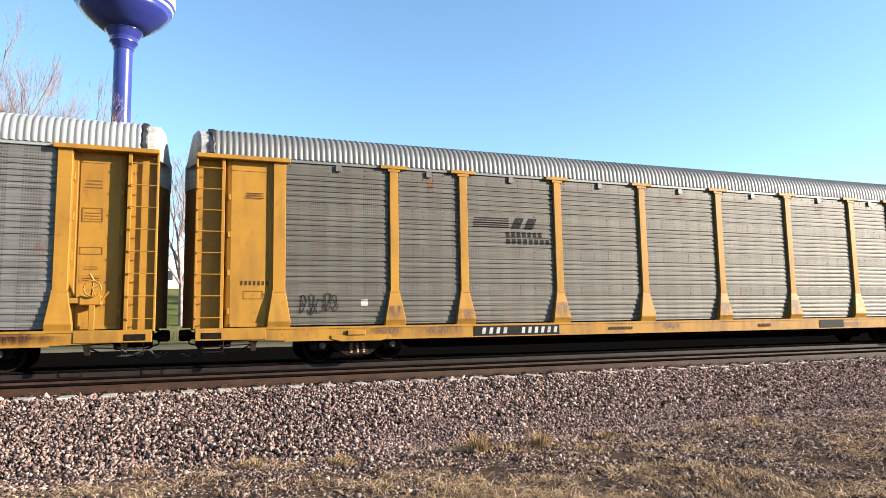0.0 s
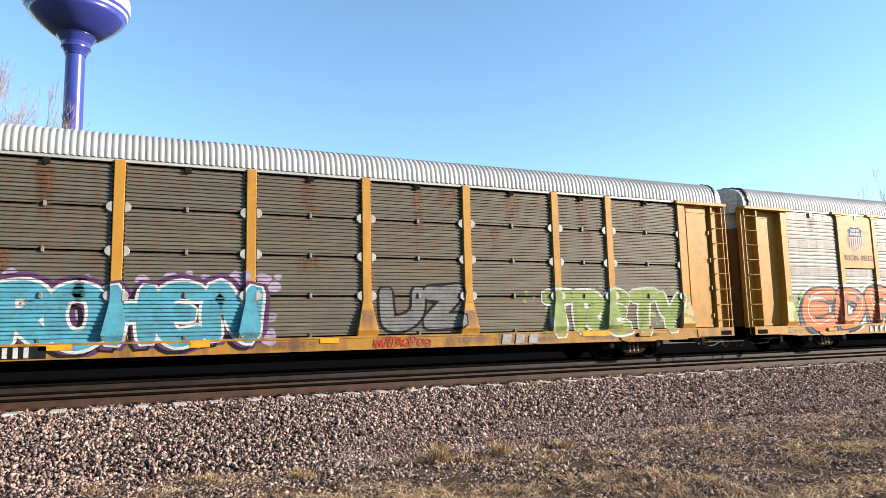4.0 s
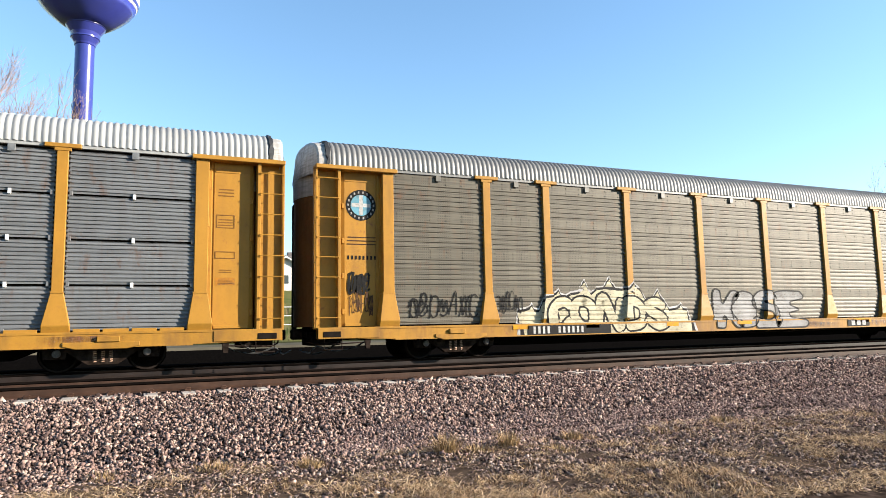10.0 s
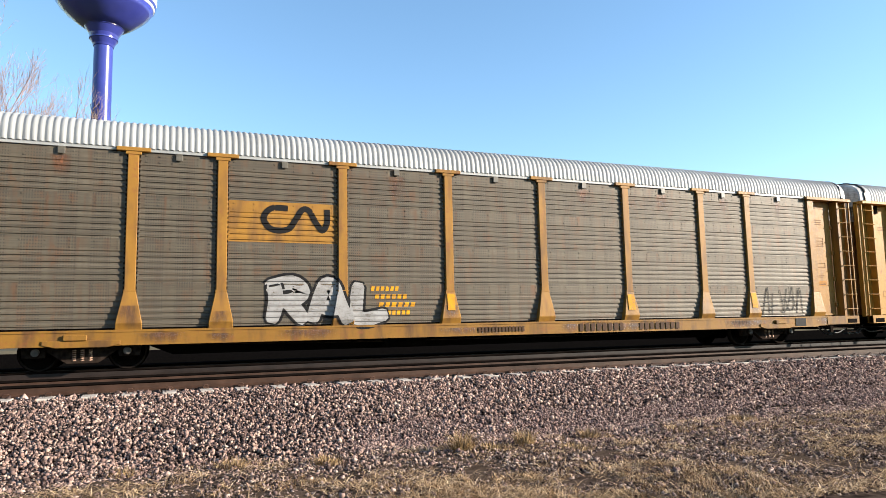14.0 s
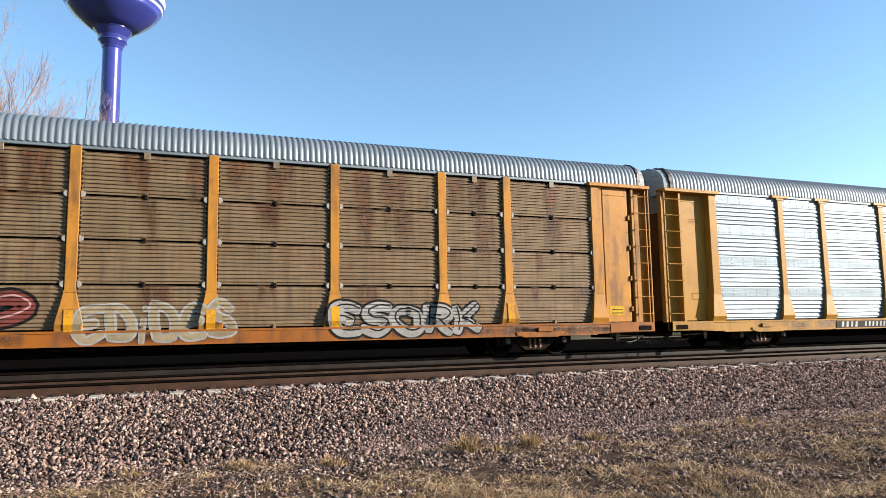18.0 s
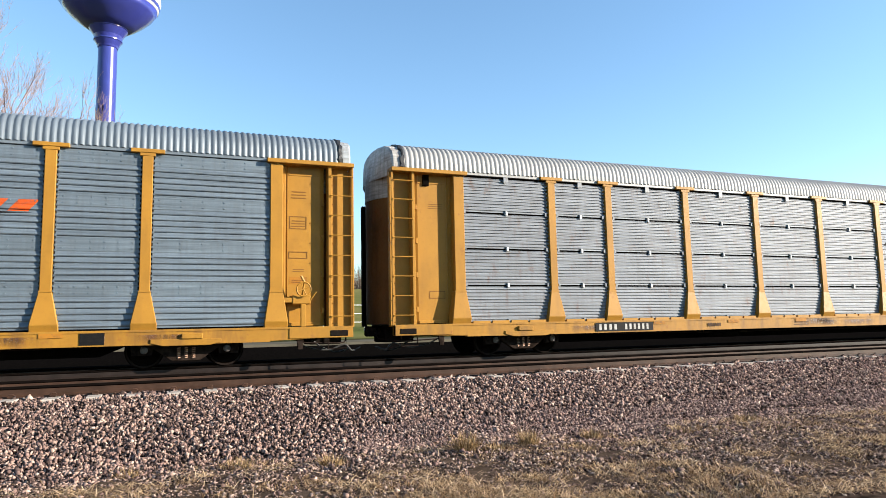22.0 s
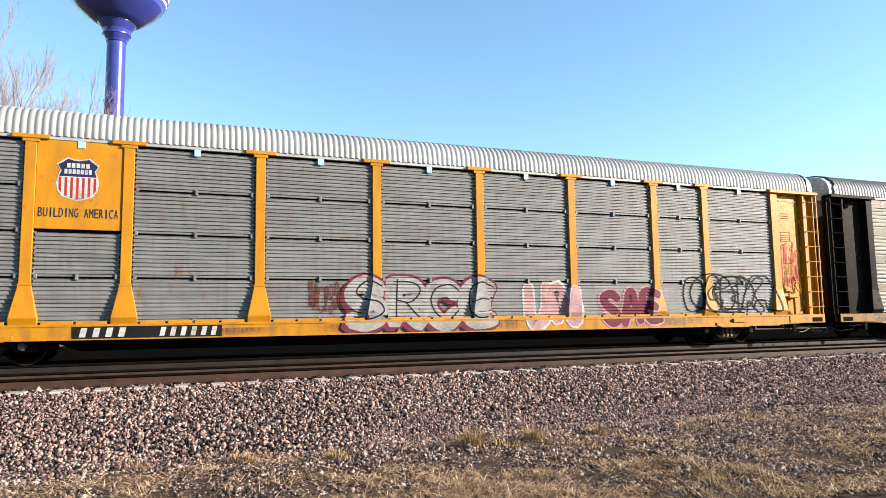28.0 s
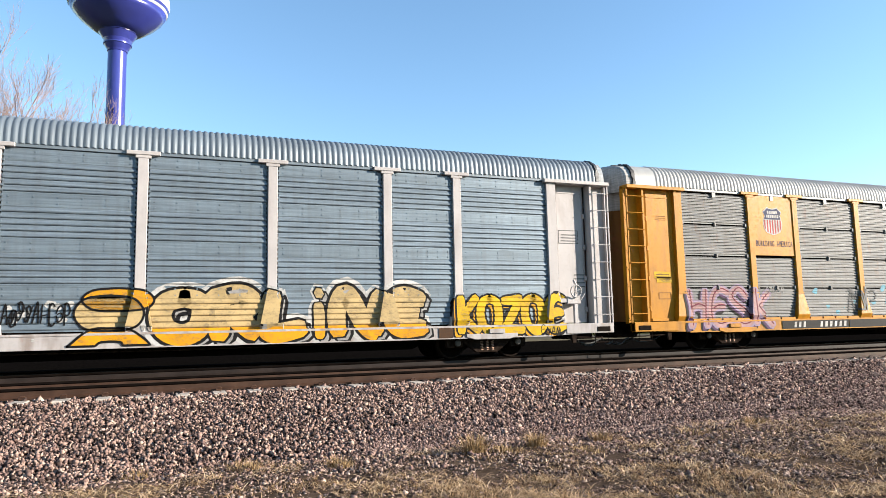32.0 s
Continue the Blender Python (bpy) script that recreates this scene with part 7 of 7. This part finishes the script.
def autorack(k):
    label, trim, side, roof, style, cap, rust, metal = LOOKS[k]
    F = finish("car", shade(trim, 0.50), shade(side, 0.325 if metal < 0.6 else 0.41), shade(roof, 0.40), style, cap, rust if metal < 0.6 else 0.0, metal * (0.5 if metal < 0.6 else 0.6), 0.52, grime=0.75 if k in (3, 6, 8, 11) else 0.2 if metal > 0.6 or k in (5, 9) else 0.32, holes=0.75 if style == "banded" and metal < 0.6 else 0.0, tag=(0.22, 0.34, 0.42) if k == 12 else None)
    car = tagged(new("autorack_car"), label, "railcar", "cars of the passing train")

    def put(name, key, make, mat, parent=car, label="", at=None):
        me = cached((key, mat.name), lambda: cached(key, make).copy())
        return shared(name, me, mat, parent, label, at)

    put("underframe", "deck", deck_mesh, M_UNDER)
    # one block fills the rack behind the panels; the shade inside is put into its colour
    shared("lining", cached("lining", lambda: mesh_of("lining", cube(POSTS[0] + 0.1, POSTS[9] - 0.1, -1.36, 1.36, 0.86, 4.98), M_DARK)), None, car, "dark block standing for the shaded inside of the rack")
    sill_paint = paint("sill_paint", shade((0.50, 0.225, 0.04) if k == 3 else (0.50, 0.165, 0.02) if k == 8 else DULL if k == 11 else trim, 0.39 if k in OLD else 0.46), 0.7 if k in OLD else 0.4, 0.5, 0.85 if k in OLD else 0.5)
    put("side_sill", "sill", sill_mesh, sill_paint, label="ochre sill under black posts" if k == 11 else "")
    plain_ends = {13: (1.15, 0.38), 10: (0.95, 0.38), 5: (0.62, 0.38)}.get(k, (0.38, 0.38))
    put("roof", ("roof", plain_ends), lambda: roof_mesh(*plain_ends), F["roof"])
    put("top_chord", "chord", lambda: mesh_of("top_chord", cube(-END + 0.1, END - 0.1, -1.465, -1.36, 4.90, 4.985, bevel=0.008)), F["roof"])
    for s in (1, -1):
        def flip(make):
            def made():
                me = make()
                if s < 0:
                    me.transform(Matrix.Diagonal((-1, 1, 1, 1)))
                    me.flip_normals()
                return me
            return made
        put("roof_end", ("roof_end", s, k in (2, 3, 7, 8)), flip(lambda: roof_end_mesh(0.16 if k in (2, 3, 7, 8) else 0.36)), F["hood"], label="pale hood over the end doors")
        put("roof_rim", ("rim", s, k % 3), flip(lambda: roof_rim_mesh(k % 3 + s)), M_BLACK, label="torn black gasket round the roof's end")
        put("end_door", ("door", s, DOOR_Y[k]), flip(lambda: end_door_mesh(DOOR_Y[k])), F["trim"], label="tall bowed end door")
        bow = 0.19 if k in (2, 3, 7, 8) else 0.42
        put("end_wall", ("end_wall", s, bow), flip(lambda: end_wall_mesh(0.90, 4.28, bow)), F["end"], label="bowed end doors behind the ladder")
        put("end_plate", ("end_plate", s, bow), flip(lambda: end_wall_mesh(4.282, 4.94, bow + 0.02)), F["hood"], label="pale plate over the end doors")
        put("corner_column", ("column", s), flip(ladder_post_mesh), F["trim"])
        put("far_column", ("far_column", s), flip(lambda: mesh_of("far_column", cube(END - 0.12, END, 1.30, 1.48, 0.84, 4.4, bevel=0.01))), M_DARK, label="dark column of the far corner")
        put("ladder_stile", ("stile", s), flip(stile_mesh), F["trim"])
        if s < 0 and k in (2, 3, 5, 9, 11, 12):
            put("latch_notch", ("notch", DOOR_Y[k]), lambda: mesh_of("latch_notch", cube(-13.0, -12.82, DOOR_Y[k] - 0.05, DOOR_Y[k], 4.56, 4.86, bevel=0.01)), M_UNDER, label="black latch pocket under the header")
        for i in range(8):
            put("rung", ("rung", s), flip(rung_mesh), F["trim"], at=pose(0, 0, 1.12 + i * 0.50))
        if k == 8 and s < 0:
            fold = lambda: mesh_of("door_fold", bow_fold(DOOR_Y[k]))
            put("door_fold", "door_fold", fold, F["trim"], label="upright fold that catches the sun")
        lintel = lambda: mesh_of("door_header", cube(END - 2.15, END, -1.58, -1.2, 4.86, 4.965, bevel=0.012))
        put("door_header", ("header", s), flip(lintel), F["trim"])
    for i, x in enumerate(POSTS):
        wide = i in (0, 9)
        put("post", ("post", F["cap"] and not wide, wide), lambda: post_mesh(F["cap"] and not wide, wide), F["trim"], at=pose(x, 0, 0))
    for i, w in enumerate(BAYS):
        x = POSTS[i] + w / 2
        for r in range(ROWS):
            if FLAT_PANELS.get(k) == i and r >= 2:
                continue
            mat = F["trim"] if (k, i, r) in PAINTED_PANELS else F["side"]
            put("side_panel", ("panel", w, style), lambda: panel_mesh(w, style), mat, at=pose(x, Y_PANEL, Z_BASE + r * ROW_H))
        if FLAT_PANELS.get(k) == i:
            zb = Z_BASE + 2 * ROW_H + 0.03
            put("emblem_panel", ("flat", w), lambda: mesh_of("emblem_panel", cube(-w / 2 + 0.118, w / 2 - 0.118, FLAT_Y + 0.003, FLAT_Y + 0.05, zb, Z_EAVE - 0.08, bevel=0.006)), F["trim"], label="flat panel that carries the emblem", at=pose(x, 0, 0))
        if style == "ribbed":
            for r in range(1, ROWS):
                if not (FLAT_PANELS.get(k) == i and r >= 2):
                    put("seam_clip", "seam_clip", lambda: mesh_of("seam_clip", cube(-0.034, 0.034, -1.475, -1.40, -0.058, 0.058, bevel=0.01)), M_WHITE if k in (5, 9) else M_DARK if k in (3, 8) else M_CLIP, at=pose(x, 0, Z_BASE + r * ROW_H - 0.02))
            if k in (5, 9, 12, 13):
                put("toe_guard", ("toe", w), lambda: toe_mesh(w), F["trim"], at=pose(x, 0, 0))
        if k in (2, 3, 8):
            for r in range(1, ROWS):
                if (k, i, r) in PAINTED_PANELS or (k, i, r - 1) in PAINTED_PANELS or FLAT_PANELS.get(k) == i and r > 2:
                    continue
                for s in (-1, 1):
                    put("hinge_plate", ("hinge", s, k == 2), lambda: hinge_mesh(s, 0.12 if k == 2 else 0.075), M_HINGE, at=pose(x + s * (w / 2 - 0.13), 0, Z_BASE + r * ROW_H - 0.02), label="pale half-round hinge plate")
        if k not in (7, 10, 14):
            put("eave_clip", "eave_clip", lambda: mesh_of("eave_clip", cube(-0.075, 0.075, -1.485, -1.455, 4.74, 4.90, bevel=0.008)), F["clip"] if k not in (2, 3) else M_DARK, at=pose(x, 0, 0))
    far = lambda: mesh_of("far_side", cube(-END + 0.3, END - 0.3, 1.40, 1.46, 0.6, 4.98, bevel=0.01))
    put("far_side", "far", far, F["side"])
    for s in (-1, 1):
        for ws in truck(car, s * 10.06):
            WHEELSETS.append((k, *ws))
        def fitting(make):
            def made():
                me = make()
                if s < 0:
                    me.transform(Matrix.Diagonal((-1, 1, 1, 1)))
                    me.flip_normals()
                return me
            return made
        put("uncoupling_rod", ("rod", s), fitting(uncoupling_rod_mesh), M_TRUCK)
        put("stirrup_step", ("step", s), fitting(stirrup_mesh), M_TRUCK)
        put("jacking_pad", ("pad", s), fitting(jack_pad_mesh), sill_paint)
        # hole of the end sill: a proud block, the hole's shade put into its colour
        put("end_pocket", ("pocket", s), fitting(lambda: mesh_of("end_pocket", cube(END - 0.62, END - 0.18, -1.585, -1.5, 0.64, 0.78, bevel=0.01))), M_DARK, label="dark block in place of a shaded hole in the end sill")
        put("draft_gear", ("draft", s), fitting(lambda: mesh_of("draft_gear", cube(END - 0.9, END - 0.1, -0.55, 0.55, 0.42, 0.84, bevel=0.03))), M_DARK)
        def coupler():
            bm = bmesh.new()
            box(bm, END - 0.6, END + 0.02, -0.11, 0.11, 0.62, 0.80, 0.02)
            box(bm, END + 0.0, END + 0.30, -0.15, 0.13, 0.58, 0.86, 0.04)
            me = mesh_of("coupler", bm)
            if s < 0:
                me.transform(Matrix.Diagonal((-1, 1, 1, 1)))
                me.flip_normals()
            return me
        put("coupler", ("coupler", s), coupler, M_TRUCK)
        def hose():
            bm = bmesh.new()
            pts = [(s * (END - 0.9 + 1.05 * u), -0.55 + 0.1 * u, 0.56 - 0.34 * math.sin(u * 2.4)) for u in [i / 10 for i in range(11)]]
            tube(bm, pts, 0.028, 6)
            return mesh_of("air_hose", bm)
        put("air_hose", ("hose", s), hose, M_RUBBER)
        def slack_hose():
            line = rounded([(END - 1.35, 0.50), (END - 1.05, 0.36), (END - 0.55, 0.30), (END - 0.15, 0.42), (END + 0.05, 0.26), (END + 0.28, 0.34)], 4)
            bm = tube(bmesh.new(), [(s * x, -1.15 + 0.16 * i / len(line), z) for i, (x, z) in enumerate(line)], 0.022, 6)
            return mesh_of("air_hose", bm)
        put("air_hose", ("slack_hose", s), slack_hose, M_RUBBER, label="slack black hose looped between the cars")
        put("pipe_bracket", ("bracket", s), fitting(lambda: mesh_of("pipe_bracket", prism_xz(bmesh.new(), [(END - 1.42, 0.62), (END - 1.25, 0.62), (END - 1.28, 0.34), (END - 1.39, 0.34)], -1.5, -1.44, 0.006))), M_TRUCK)
    if k in (1, 7, 10, 12, 14):
        hb = put("hand_brake", "brake_box", brake_box_mesh, F["trim"], label="hand brake gear beside the end door")
        put("brake_wheel", "brake_wheel", brake_wheel_mesh, F["trim"], hb)
        put("chain_guard", "chain_guard", lambda: mesh_of("chain_guard", cube(12.62, 12.74, -1.56, -1.47, 0.88, 1.42, bevel=0.01)), F["trim"], hb)
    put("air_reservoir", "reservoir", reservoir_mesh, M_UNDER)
    put("brake_pipe", "pipe", brake_pipe_mesh, M_TRUCK)
    for kk, name, shapes, colour, layer, flat, lab in PENDING:
        if kk == k:
            paint_on(k, car, style, name, shapes, colour, layer, flat, lab)
    CARS.append(car)
    return car


# ---------------------------------------------------------------- build
ground()
for y, nm in ((-0.7535, "rail"), (0.7535, "rail"), (TRACK_2 + 0.7535, "rail"), (TRACK_2 - 0.7535, "rail")):
    rail(y, nm, *(("oil-darkened steel rail under the train", M_SHADERAIL) if y > -2 else ("rust-brown steel rail with a worn head",)))
sleepers(TRACK_2, -20, 75, "sleepers_near")
sleepers(0, -20, 60, "sleepers_far")
ballast()
grass()
water_tower()
for a in ((-10.2, 35, 18.0, 1), (-7.9, 36, 16.0, 4), (-5.6, 37, 14.2, 8), (0.0, 37, 11.5, 3), (1.6, 44, 10.0, 12), (-11.6, 38, 18.5, 6), (-6.9, 42, 14.5, 21), (3.2, 40, 9.0, 33), (6.4, 45, 5.5, 51), (7.9, 48, 5.0, 52), (9.5, 46, 4.5, 53), (69, 24, 13.0, 41), (73, 27, 12.5, 43)):
    bare_tree(*a)
house(0.8, 60, M_SIDING, "white sided house with a grey shingle roof")
house(15.2, 63, M_SIDING, "low white house with a grey shingle roof", 3.6, 2.2, 2.0)
fence()
brush(4.5, 31, 7, 1.9, 500, 5)
brush(-8, 36, 6, 1.6, 500, 6)
brush(8, 42, 6, 1.8, 500, 7)
far_woods()
tagged(part("road", cube(-300, 400, 19, 25, -0.3, 0.03), M_ROAD), "pale dusty road beyond the tracks", "road", kind="structure")
artwork()
for k in range(15):
    autorack(k)


def train_x(t):
    """Where the joint between the first two cars is at t seconds."""
    return -0.206 + 11.7559 * t + 0.00838 * t * t


SLACK = (0.09, 0.04, -0.05, -0.04, -0.14, -0.15, 0.0, -0.03, 0.16, 0.27, 0.03, -0.04, 0.09, -0.17, -0.05)


def motions():
    """The train rolls past; every wheel turns with it while its car is near."""
    for k, car in enumerate(CARS):
        walk(car, [(t, pose(train_x(t) + (0.5 - k) * PITCH + SLACK[k], 0, 0)) for t in range(0, 33, 2)])
    R = 0.405
    for k, ob, dx in WHEELSETS:
        near = [i / FPS for i in range(0, 32 * FPS + 1) if -26 < train_x(i / FPS) + (0.5 - k) * PITCH < 36]
        rows = []
        for t in sorted({0.0, 32.0, *near}):
            turn = math.degrees(train_x(min(max(t, near[0]), near[-1])) / R)
            rows.append((t, pose(dx, 0, R) @ Euler((0, radians(turn % 360), 0)).to_matrix().to_4x4()))
        walk(ob, rows)


motions()
